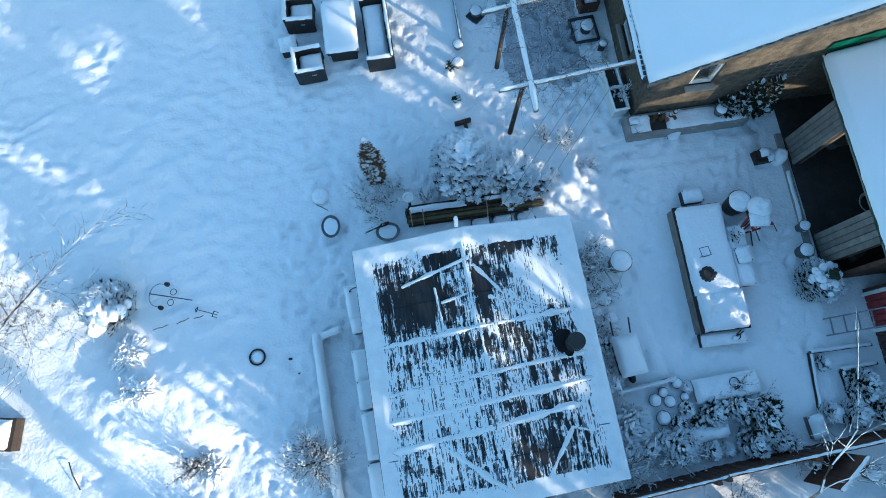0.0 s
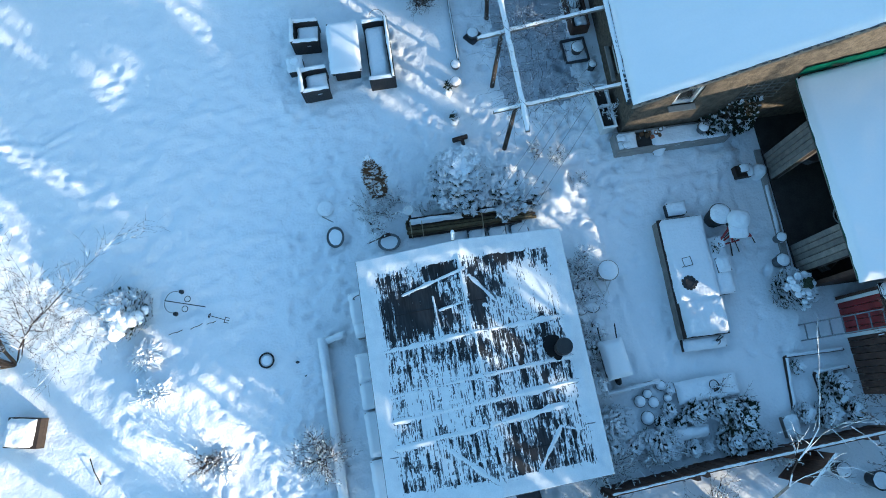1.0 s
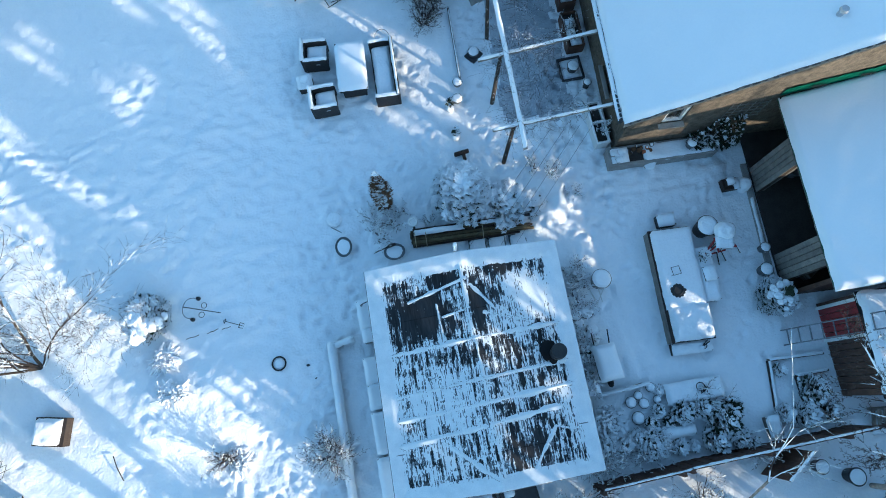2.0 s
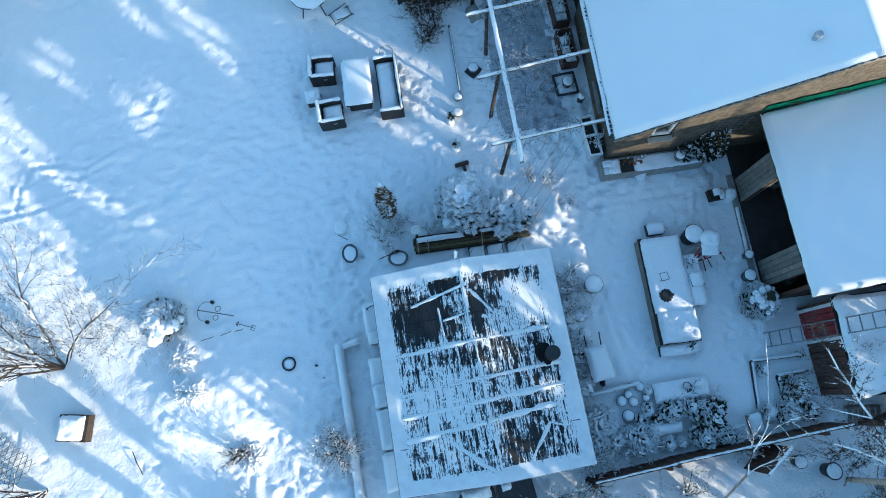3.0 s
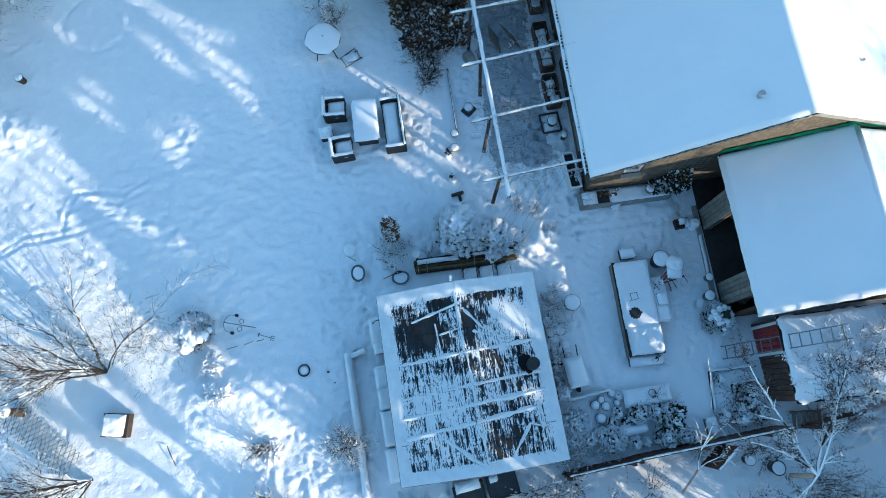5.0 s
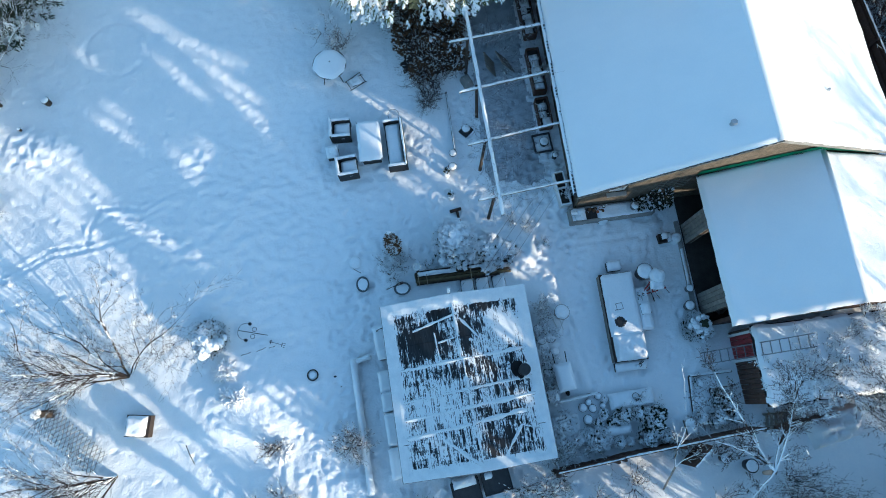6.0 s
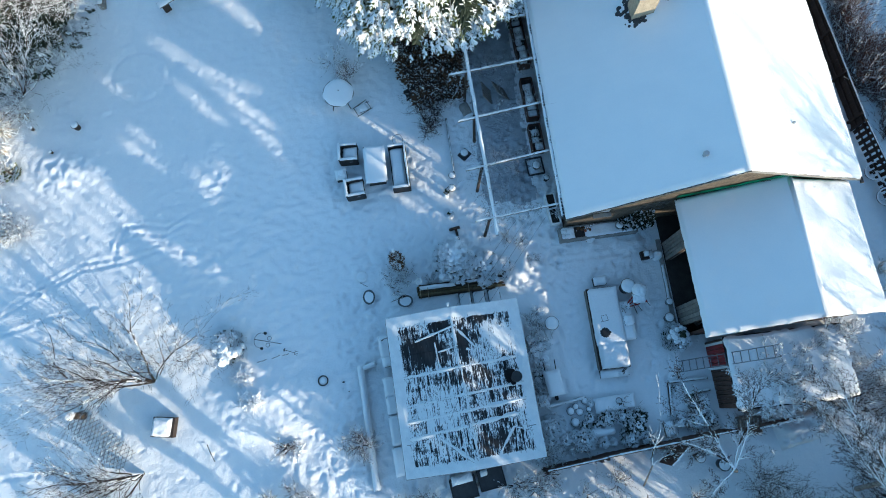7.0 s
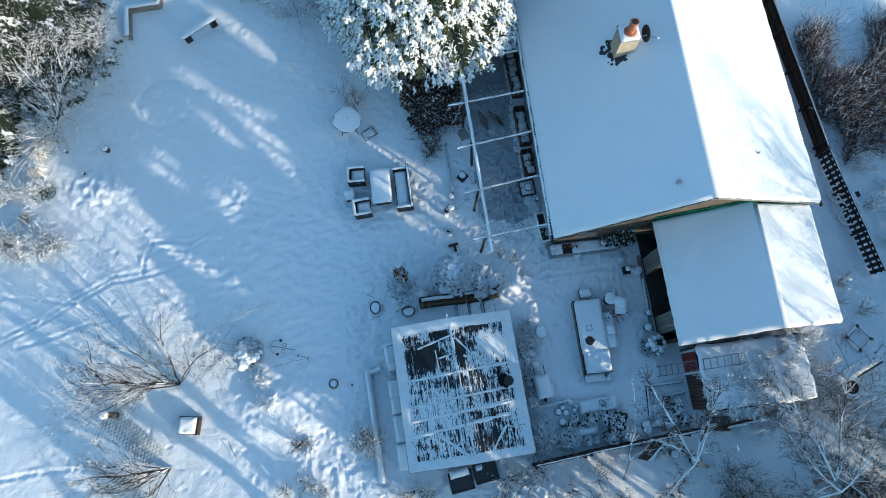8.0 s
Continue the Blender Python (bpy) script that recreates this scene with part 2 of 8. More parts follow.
def grow(rng, p, d, length, r, depth, segs, kids=3, angle=38, lift=0.12, taper=0.62, shrink=0.66, wob=0.22, least=0.004, pieces=0):
    """A limb in wobbling pieces with smaller limbs along it."""
    pieces = (pieces if depth > 1 else 4 if pieces else 0) or (4 if depth > 1 else 3 if depth else 2)
    p, d = Vector(p), Vector(d).normalized()
    for i in range(pieces):
        d = (d + Vector((rng.gauss(0, wob), rng.gauss(0, wob), rng.gauss(0, wob * 0.6) + lift * 0.4)) * 0.6).normalized()
        q = p + d * (length / pieces)
        r2 = max(least, r * (taper ** (1 / pieces)))
        segs.append((p.copy(), q.copy(), r, r2))
        p, r = q, r2
        if depth > 0:
            for _ in range(kids if i else max(1, kids - 2)):
                if rng.random() < 0.8:
                    side = d.orthogonal().normalized()
                    side.rotate(Matrix.Rotation(rng.uniform(0, 6.283), 3, d))
                    a = radians(rng.gauss(angle, 10))
                    grow(rng, p, d * math.cos(a) + side * math.sin(a) + Vector((0, 0, lift)), length * shrink * rng.uniform(0.6, 1.1), max(least, r * 0.55), depth - 1, segs, kids, angle, lift, taper, shrink, wob, least)
    return segs


def kite(length, width, at, turn, rise):
    """One pointed leaflet with a ridge, in the plane of a frond."""
    c, s = math.cos(turn), math.sin(turn)
    pts = [(0, 0, rise * 0.5), (length * 0.45, width / 2, -rise), (length, 0, 0), (length * 0.45, -width / 2, -rise)]
    v = [(at + x * c - y * s, x * s + y * c, z) for x, y, z in pts]
    return v, [(0, 2, 1), (0, 3, 2)]


def frond(wide=0.2, rise=0.03, pairs=3, reach=1.0, step=0.22, turn_out=42):
    V, F = [], []
    for length, at, turn in [(reach, 0, 0)] + [(0.52 * (1 - 0.15 * k), 0.1 + step * k, s * radians(turn_out)) for k in range(pairs) for s in (1, -1)]:
        v, f = kite(length, wide, at, turn, rise)
        F += [tuple(i + len(V) for i in t) for t in f]
        V += v
    return np.array(V), np.array(F)


FROND, FROND_SNOW = frond(0.17, 0.02, 4), frond(0.19, 0.045, 4, 0.94)


def spray(seed, wide, rise, many, reach):
    """An uneven spray: a drooping spine with side leaflets of all lengths."""
    r = random.Random(seed)
    V, F = [], []
    rows = [(reach, 0.0, 0.0)]
    for k in range(many):
        at = r.uniform(0.05, 0.72)
        rows.append((r.uniform(0.22, 0.5) * (1.1 - at * 0.7), at, r.choice((-1, 1)) * radians(r.uniform(20, 58))))
    for length, at, turn in rows:
        v, f = kite(length, wide * r.uniform(0.7, 1.3), at, turn, rise)
        dz = r.gauss(0, 0.03)
        F += [tuple(i + len(V) for i in t) for t in f]
        V += [(x, y, z + dz * (abs(x - at) + abs(y)) * 2 - 0.12 * x * x - 0.25 * y * y) for x, y, z in v]
    return np.array(V), np.array(F)


SPRAYS = [(spray(k, 0.11, 0.014, 6, 1.0), spray(k, 0.15, 0.045, 9, 0.97)) for k in range(4)]
TUFT, TUFT_SNOW = frond(0.32, 0.05, 2), frond(0.36, 0.1, 2, 0.9)


def scatter(template, mats):
    V, F = template
    M = np.array([np.array(m) for m in mats])
    h = np.concatenate([V, np.ones((len(V), 1))], 1)
    v = np.einsum("nij,vj->nvi", M, h)[:, :, :3].reshape(-1, 3)
    f = (F[None] + (np.arange(len(M)) * len(V))[:, None, None]).reshape(-1, F.shape[1])
    return v, f.tolist()


def leaf_pose(p, out, size, droop, rng, roll=0.5):
    """A pose whose x axis points along out, bent down by droop."""
    out = Vector(out)
    x = Vector((out.x, out.y, out.z - droop)).normalized()
    y = Vector((0, 0, 1)).cross(x)
    y = y.normalized() if y.length > 1e-3 else Vector((0, 1, 0))
    z = x.cross(y)
    m = Matrix((x, y, z)).transposed().to_4x4()
    return Matrix.Translation(p) @ m @ Matrix.Rotation(rng.gauss(0, roll), 4, "X") @ Matrix.Scale(size, 4)


def evergreen(x, y, height, radius, label, seed, n=260, size=0.3, snow=0.8, kind="cone", name="evergreen_shrub", leaf=None, group="", z=0.0, droop=0.35, tufts=False, category="shrub", low=0.06, under=0.55):
    """A conifer or evergreen shrub: trunk, green fronds all round, and snow lying on most of them."""
    rng = random.Random(seed)
    ob = thing(name, pose(x, y, z), label, category, group)
    bm = bm_new()
    cyl(bm, 0.05 * radius + 0.02, 0.015, height * 0.92, seg=7)
    part("trunk", bm, BARK, ob)
    green, white = [], []
    for _ in range(n):
        t = rng.random() ** 1.25
        a = rng.uniform(0, 6.283)
        edge = {"cone": (1 - t) ** 0.8 * 0.94 + 0.06, "ball": math.sqrt(max(0.02, 1 - (1.75 * t - 0.75) ** 2)), "column": (1 - t ** 3) * (0.75 + 0.25 * math.sin(3 * t))}[kind]
        lob = 1 + 0.22 * noise.noise((math.cos(a) * 1.6 + seed, math.sin(a) * 1.6, t * 3)) + 0.1 * noise.noise((math.cos(a) * 5, math.sin(a) * 5 + seed, t * 7))
        rr = radius * edge * lob * (rng.uniform(0.55, 1.0) ** 0.5)
        zz = height * (low + (1 - low) * t)
        out = Vector((math.cos(a), math.sin(a), 0.15 + 0.9 * t))
        s = size * rng.uniform(0.65, 1.25)
        p = Vector((rr * math.cos(a), rr * math.sin(a), zz)) - out.normalized() * s * 0.6
        m = leaf_pose(p, out, s, droop * rng.uniform(0.4, 1.6), rng)
        green.append(m)
        if rng.random() < snow * (under + (1 - under) * min(1, (rr / radius) * 0.4 * (under < 0.5) + (rr / radius) * (under >= 0.5) + t * (1 if under >= 0.5 else 1.6))):
            white.append(leaf_pose(p + Vector((0, 0, 0.09 * s + 0.008)), out, s * (rng.uniform(1.0, 1.35) if under >= 0.5 else rng.uniform(0.8, 1.05)), droop * (0.4 if under >= 0.5 else 0.9), rng, 0.25))
    v, f = scatter(TUFT if tufts else FROND, green)
    tagged(raw("crown", v, f, leaf or LEAF, ob), kind="stuff")
    v, f = scatter(TUFT_SNOW if tufts else FROND_SNOW, white)
    tagged(raw("snow", v, f, FROST, ob, "snow lying on the fronds", True), kind="stuff")
    return ob


def twiggy(x, y, height, spread, label, seed, stems=14, depth=2, snow=0.7, material=None, name="bare_shrub", group="", lean=(0, 0), kids=2, thick=0.014, z=0.0, category="shrub", clump=1.0):
    """A leafless shrub of many thin stems, with snow along the upper sides."""
    rng = random.Random(seed)
    ob = thing(name, pose(x, y, z), label, category, group)
    segs = []
    for _ in range(stems):
        a, s = rng.uniform(0, 6.283), rng.uniform(0.15, 1.0)
        d = Vector((math.cos(a) * spread * s + lean[0], math.sin(a) * spread * s + lean[1], height * rng.uniform(0.7, 1.0)))
        grow(rng, (0.12 * spread * math.cos(a), 0.12 * spread * math.sin(a), -0.03), d, d.length * 0.8, thick * rng.uniform(0.7, 1.2), depth, segs, kids, 34, 0.06, 0.5, 0.5, 0.2, 0.0035)
    v, f = sticks(segs, 3)
    tagged(raw("branch", v, f, material or TWIG, ob), kind="stuff")
    w = snowy(segs, 0.0, 0.8, 1.35 * clump, 0.005 * clump, snow * 0.65, rng)
    if w:
        v, f = sticks(w, 3)
        tagged(raw("snow", v, f, FROST, ob, "snow along the twigs"), kind="stuff")
    return ob


def tuft(x, y, height, spread, label, seed, n=150, name="grass_tuft", z=0.0, snow=0.5, coat=0.006):
    """Dry grass bent under snow."""
    rng = random.Random(seed)
    ob = thing(name, pose(x, y, z), label, "grass", "grass tufts")
    segs = []
    for _ in range(n):
        a, s = rng.uniform(0, 6.283), rng.uniform(0.2, 1)
        d = Vector((math.cos(a) * spread * s, math.sin(a) * spread * s, 0))
        p0 = d * 0.15 + Vector((0, 0, -0.02))
        p1 = d * 0.55 + Vector((rng.gauss(0, 0.04), rng.gauss(0, 0.04), height * rng.uniform(0.6, 1)))
        p2 = d + Vector((rng.gauss(0, 0.06), rng.gauss(0, 0.06), height * rng.uniform(0.1, 0.7)))
        segs += [(p0, p1, 0.006, 0.005), (p1, p2, 0.005, 0.002)]
    v, f = sticks(segs, 3)
    tagged(raw("blade", v, f, STRAW, ob), kind="stuff")
    v, f = sticks(snowy(segs, 0, 1.0, 1.4, coat, snow, rng), 3)
    tagged(raw("snow", v, f, FROST, ob, "snow on the bent blades"), kind="stuff")
    return ob


# ---- ground: one snow-covered sheet ----
def seg_dist(px, py, ax, ay, bx, by):
    t = ((px - ax) * (bx - ax) + (py - ay) * (by - ay)) / ((bx - ax) ** 2 + (by - ay) ** 2)
    t = np.clip(t, 0, 1)
    return np.hypot(px - ax - t * (bx - ax), py - ay - t * (by - ay)), t


def axis(lo, hi, step, far):
    mid = list(np.arange(lo, hi + step / 2, step))
    out, d = [], step
    p = hi
    while p < far:
        d *= 1.35
        p += d
        out.append(p)
    back, d, p = [], step, lo
    while p > -far:
        d *= 1.35
        p -= d
        back.append(p)
    return np.array(back[::-1] + mid + out)


def value_noise(X, Y, s, seed):
    r = np.random.RandomState(seed).rand(64, 64)
    x, y = X * s, Y * s
    i, j = np.floor(x).astype(int), np.floor(y).astype(int)
    u, v = x - i, y - j
    u, v = u * u * (3 - 2 * u), v * v * (3 - 2 * v)
    i0, i1, j0, j1 = i % 64, (i + 1) % 64, j % 64, (j + 1) % 64
    return (r[i0, j0] * (1 - u) + r[i1, j0] * u) * (1 - v) + (r[i0, j1] * (1 - u) + r[i1, j1] * u) * v - 0.5


TRAILS = [[(-13.0, 3.0), (-11.7, 3.5), (-10.1, 4.3), (-8.6, 5.0), (-7.2, 5.1), (-5.8, 5.4), (-4.2, 5.2)], [(-12.9, 3.3), (-11.6, 3.75), (-10.0, 4.55), (-8.5, 5.25), (-7.2, 5.35)], [(-12.3, 2.8), (-11.0, 3.0), (-9.6, 3.4), (-7.9, 3.6)],
          [(-13.1, 4.9), (-11.7, 4.7), (-10.1, 4.3)], [(-7.4, 5.1), (-7.3, 5.8), (-7.0, 6.5), (-6.3, 6.5), (-5.4, 6.3), (-4.7, 6.7)], [(-12.6, -2.1), (-11.3, -2.0), (-9.8, -2.0), (-8.4, -2.3)],
          [(-7.2, 5.9), (-6.6, 6.2), (-5.6, 6.0), (-4.6, 6.4)], [(8.2, 2.8), (8.9, -1.8)], [(8.6, 3.2), (11.6, 3.3), (11.4, 0.2)]]
TRACKS = [seg for trail in TRAILS for seg in zip(trail[:-1], trail[1:])]


def ground_height(X, Y):
    near = np.exp(-((X - 5) ** 2 + (Y - 5) ** 2) / 60.0 ** 2)
    h = 0.07 * value_noise(X, Y, 0.35, 1) + 0.04 * value_noise(X + 0.3 * Y, Y - 0.2 * X, 1.1, 2) + 0.016 * value_noise(X + 0.6 * Y, Y - 0.5 * X, 2.6, 3) + 0.012 * value_noise(X - 0.4 * Y, Y + 0.4 * X, 5.1, 4)
    # wind and trodden ripples on the lawn
    lawn = np.exp(-(((X + 1.2) / 5.2) ** 2 + ((Y - 4.8) / 4.8) ** 2) ** 2)
    h += 0.05 * lawn * value_noise(X * 0.45 + 0.35 * Y, Y * 1.25 - 0.3 * X, 2.3, 5)
    h += (0.008 + 0.05 * lawn) * value_noise(X * 0.7 + 0.3 * Y, Y * 1.2 - 0.25 * X, 4.3, 11) + 0.014 * value_noise(X + 0.5 * Y, Y - 0.5 * X, 7.3, 12)
    h += (0.008 + 0.045 * lawn) * value_noise(X * 0.55 + 0.25 * Y, Y * 1.3 - 0.2 * X, 5.6, 23)
    h += np.clip((Y - 7.5) / 3, 0, 1) * (0.03 * value_noise(X + 0.4 * Y, Y - 0.4 * X, 4.6, 21) + 0.014 * value_noise(X, Y, 9, 22))
    pits = value_noise(X, Y, 3.7, 13)
    h -= 0.05 * np.clip(pits - 0.22, 0, 1) * 3 * (0.4 + 0.6 * lawn)
    # rough mound below the straw tufts
    md = np.exp(-(((X + 1.9) / 1.9) ** 2 + ((Y + 0.75) / 0.95) ** 4))
    h += md * (0.2 + 0.05 * value_noise(X + 0.5 * Y, Y - 0.5 * X, 1.8, 6) + 0.025 * value_noise(X - 0.3 * Y, Y + 0.3 * X, 5.5, 7) + 0.02 * value_noise(X, Y, 9.5, 17))
    # swept heap beside the evergreens
    md = np.exp(-(((X - 7.22) / 0.62) ** 2 + ((Y - 2.85) / 0.5) ** 2)) + 0.45 * np.exp(-(((X - 7.64) / 0.26) ** 2 + ((Y - 3.35) / 0.45) ** 2))
    h += md * (0.44 + 0.1 * value_noise(X, Y, 5, 8))
    for cx, cy, r, a in ((9.75, 3.72, 0.14, 0.12), (10.22, 3.72, 0.16, 0.14), (10.05, 3.55, 0.1, 0.08), (11.1, 3.7, 0.16, 0.12), (11.6, 3.5, 0.22, 0.1), (11.9, 3.6, 0.2, 0.14), (11.5, 3.15, 0.2, 0.06)):
        h += a * np.exp(-((X - cx) ** 2 + (Y - cy) ** 2) / r ** 2)
    md = np.exp(-(((X - 7.95) / 0.3) ** 2 + ((Y - 1.9) / 0.7) ** 2))
    h += md * (0.16 + 0.12 * value_noise(X, Y, 5, 19))
    # lumps west of the garden and trodden strip south of the mound
    md = np.exp(-(((X + 9.3) / 1.3) ** 2 + ((Y - 9.0) / 0.8) ** 2))
    h += md * (0.1 + 0.12 * value_noise(X + 0.5 * Y, Y - 0.5 * X, 3.2, 9) + 0.1 * value_noise(X, Y, 7, 18))
    md = np.exp(-(((X + 0.4) / 2.6) ** 2 + ((Y + 3.2) / 0.9) ** 2))
    h += md * 0.09 * value_noise(X * 1.6, Y * 0.9, 2.6, 10)
    # a ring trodden into the lawn
    q = np.hypot(X + 6.55, Y - 12.85)
    h += 0.018 * np.exp(-((q - 1.0) / 0.08) ** 2) * (1 + 2 * value_noise(X, Y, 2, 16)) - 0.025 * np.exp(-((q - 1.15) / 0.1) ** 2)
    q = np.hypot(X + 1.3, Y - 5.6)
    h += 0.015 * np.exp(-((q - 0.95) / 0.12) ** 2)
    # footprints along the paths
    for k, ((ax, ay), (bx, by)) in enumerate(TRACKS):
        d, t = seg_dist(X, Y, ax, ay, bx, by)
        ln = math.hypot(bx - ax, by - ay)
        wav = 0.5 + 0.5 * np.sin(t * ln * 2 * math.pi / 0.42 + k)
        h -= 0.06 * np.exp(-(d / 0.065) ** 2) * (0.45 + 0.55 * wav) * (0.7 + 0.8 * value_noise(X, Y, 1.5, 14))
        h += 0.016 * np.exp(-((d - 0.14) / 0.05) ** 2) * (1 + value_noise(X, Y, 4, 15) * 2)
    # shovelled court between shed and garage lies a little flatter
    return h * near


gx, gy = axis(-14.5, 22, 0.068, 900), axis(-6.5, 18, 0.068, 900)
GX, GY = np.meshgrid(gx, gy, indexing="ij")
GZ = ground_height(GX, GY)


def tread(areas, seed):
    """Footprints, each a pressed oval with a little rim."""
    r = np.random.RandomState(seed)
    for x0, x1, y0, y1, n, depth in areas:
        turn0 = r.uniform(0, 6.28)
        for _ in range(n):
            x, y, a = r.uniform(x0, x1), r.uniform(y0, y1), turn0 + r.normal(0, 0.9)
            i0, i1 = np.searchsorted(gx, (x - 0.32, x + 0.32))
            j0, j1 = np.searchsorted(gy, (y - 0.32, y + 0.32))
            u = (gx[i0:i1, None] - x) * math.cos(a) + (gy[None, j0:j1] - y) * math.sin(a)
            w = -(gx[i0:i1, None] - x) * math.sin(a) + (gy[None, j0:j1] - y) * math.cos(a)
            q = np.sqrt((u / 0.14) ** 2 + (w / 0.075) ** 2)
            dp = depth * r.uniform(0.4, 1.2)
            GZ[i0:i1, j0:j1] += -dp * np.exp(-q ** 4) + 0.35 * dp * np.exp(-((q - 1.45) / 0.35) ** 2)


tread(((7.7, 12.4, -1.4, 3.9, 190, 0.05), (7.6, 9.2, 2.2, 7.0, 130, 0.08), (0.7, 2.2, -3.2, 3.0, 160, 0.045), (1.5, 8, 2.1, 5.6, 230, 0.04), (5.6, 8.6, 4.2, 12, 260, 0.06), (-6, 4.4, 0.6, 10, 420, 0.018), (-3, 3, 0.5, 4.5, 120, 0.025),
       (-11, -3, -3.5, 5, 90, 0.025), (-3.6, 0.6, -2.2, 0.5, 90, 0.022), (0.6, 4.8, 5.5, 9.4, 160, 0.03), (-1.6, 2.2, -4.4, -1.6, 150, 0.035), (-12, -4, 5, 10, 90, 0.022), (-6, 0, 9, 14, 90, 0.016), (2.5, 8, -6, -3.6, 160, 0.06), (18.8, 21, -1, 10, 130, 0.04)), 7)
far_off = np.clip((np.hypot(GX - 4, GY - 5) - 40) / 300, 0, 1)
GZ = GZ * (1 - far_off)
nxg, nyg = len(gx), len(gy)
gi = (np.arange(nxg - 1)[:, None] * nyg + np.arange(nyg - 1)[None]).reshape(-1)
ground_faces = np.stack([gi, gi + nyg, gi + nyg + 1, gi + 1], 1).tolist()
ground = raw("ground", np.stack([GX, GY, GZ], 2).reshape(-1, 3).tolist(), ground_faces, SNOW, smooth=True)
tagged(ground, "snow-covered garden ground with trodden paths and drifts", "ground", kind="structure")


def gz(x, y):
    return float(ground_height(np.array([[float(x)]]), np.array([[float(y)]]))[0, 0])


# ---- roofs and walls ----
def slab(bm, a, b, c, d, th):
    """A plate over the quad a b c d (top side), th thick downwards along its normal."""
    a, b, c, d = (Vector(p) for p in (a, b, c, d))
    n = (b - a).cross(d - a).normalized()
    if n.z < 0:
        n = -n
    top = [bm.verts.new(p) for p in (a, b, c, d)]
    low = [bm.verts.new(p - n * th) for p in (a, b, c, d)]
    bm.faces.new(top)
    bm.faces.new(low[::-1])
    for i in range(4):
        j = (i + 1) % 4
        bm.faces.new((top[j], top[i], low[i], low[j]))
    bmesh.ops.recalc_face_normals(bm, faces=bm.faces[:])
    return bm


def snow_sheet(a, b, d, th, step=0.09, lump=0.3, wave=0.0, ragged=0.02, seed=1, ridge=0):
    """Snow on a sloping roof: a is one corner, b and d its neighbours. Returns vertices and faces of a closed-rim sheet."""
    a, b, d = Vector(a), Vector(b), Vector(d)
    n = (b - a).cross(d - a).normalized()
    if n.z < 0:
        n = -n
    lu, lv = (b - a).length, (d - a).length
    nu, nv = max(6, int(lu / step)), max(6, int(lv / step))
    U, V = np.meshgrid(np.linspace(0, 1, nu + 1), np.linspace(0, 1, nv + 1), indexing="ij")
    X, Y = U * lu, V * lv
    E = np.minimum(np.minimum(X if ridge != -1 else lu + 0 * X, lu - X if ridge != 1 else lu + 0 * X), np.minimum(Y, lv - Y))
    s = np.clip(E / 0.09, 0, 1)
    H = th * np.sqrt(1 - (1 - s) ** 2) * (1 + lump * (value_noise(X, Y, 0.7, seed) + 0.6 * value_noise(X, Y, 2.6, seed + 1)))
    H += wave * np.sin(Y * 2 * math.pi / 0.32) * s
    H = np.where(E <= 0, -0.02, H)
    wob = ragged * value_noise(X * 3.1, Y * 3.1, 1.7, seed + 3) * (E < 0.1)
    X, Y = X + wob * 2, Y + wob * 2
    eu, ev = np.array((b - a).normalized()), np.array((d - a).normalized())
    P = np.array(a) + X[..., None] * eu + Y[..., None] * ev + H[..., None] * np.array(n)
    i = (np.arange(nu)[:, None] * (nv + 1) + np.arange(nv)[None]).reshape(-1)
    return P.reshape(-1, 3).tolist(), np.stack([i, i + nv + 1, i + nv + 2, i + 1], 1).tolist()


def wall_box(bm, x0, x1, y0, y1, z0, z1):
    return box(bm, x1 - x0, y1 - y0, z1 - z0, pose((x0 + x1) / 2, (y0 + y1) / 2, z0))


EAVE, RIDGE_Z, RIDGE_X = 2.44, 4.64, 14.05
HX0, HX1, HY0, HY1 = 8.88, 18.85, 4.1, 18.0
VERGE_R, VERGE_E = 4.29, 4.31  # the south verge is not quite square to the eaves
house = thing("house", pose(0, 0, 0), "roughcast bungalow with a snow-covered gable roof", "house")
# south gable wall with a window opening at x 10.17 to 10.66, z 1.4 to 2.15
bm = bm_new()
WY0, WY1 = 4.45, 4.75
for x0, x1, z0, z1 in ((9.3, 10.14, -0.1, 2.45), (10.68, 18.5, -0.1, 2.45), (10.14, 10.68, -0.1, 1.38), (10.14, 10.68, 2.16, 2.45)):
    wall_box(bm, x0, x1, WY0, WY1, z0, z1)
tri = [(9.3, 2.45), (18.5, 2.45), (RIDGE_X, RIDGE_Z - 0.16)]
lo = [bm.verts.new((x, WY0, z)) for x, z in tri]
hi = [bm.verts.new((x, WY1, z)) for x, z in tri]
bm.faces.new(lo)
bm.faces.new(hi[::-1])
for i in range(3):
    bm.faces.new((lo[(i + 1) % 3], lo[i], hi[i], hi[(i + 1) % 3]))
bmesh.ops.recalc_face_normals(bm, faces=bm.faces[:])
part("gable_wall", bm, HARL, house)
bm = bm_new()
for y0, y1, z0, z1 in ((4.75, 5.7, -0.1, 2.45), (5.7, 6.6, -0.1, 0.7), (5.7, 6.6, 2.1, 2.45), (6.6, 9.2, -0.1, 2.45), (9.2, 10.1, 2.1, 2.45), (10.1, 17.7, -0.1, 2.45)):
    wall_box(bm, 9.3, 9.6, y0, y1, z0, z1)
part("side_wall", bm, HARL, house, "roughcast side wall in deep shade")
bm = bm_new()
wall_box(bm, 18.2, 18.5, 4.75, 17.7, -0.1, 2.45)
wall_box(bm, 9.3, 18.5, 17.7, 18.0, -0.1, 2.45)
part("back_wall", bm, HARL, house)
bm = bm_new()
wall_box(bm, 9.6, 18.2, 4.75, 17.7, -0.05, 0.02)
wall_box(bm, 9.6, 18.2, 4.75, 17.7, 2.3, 2.36)
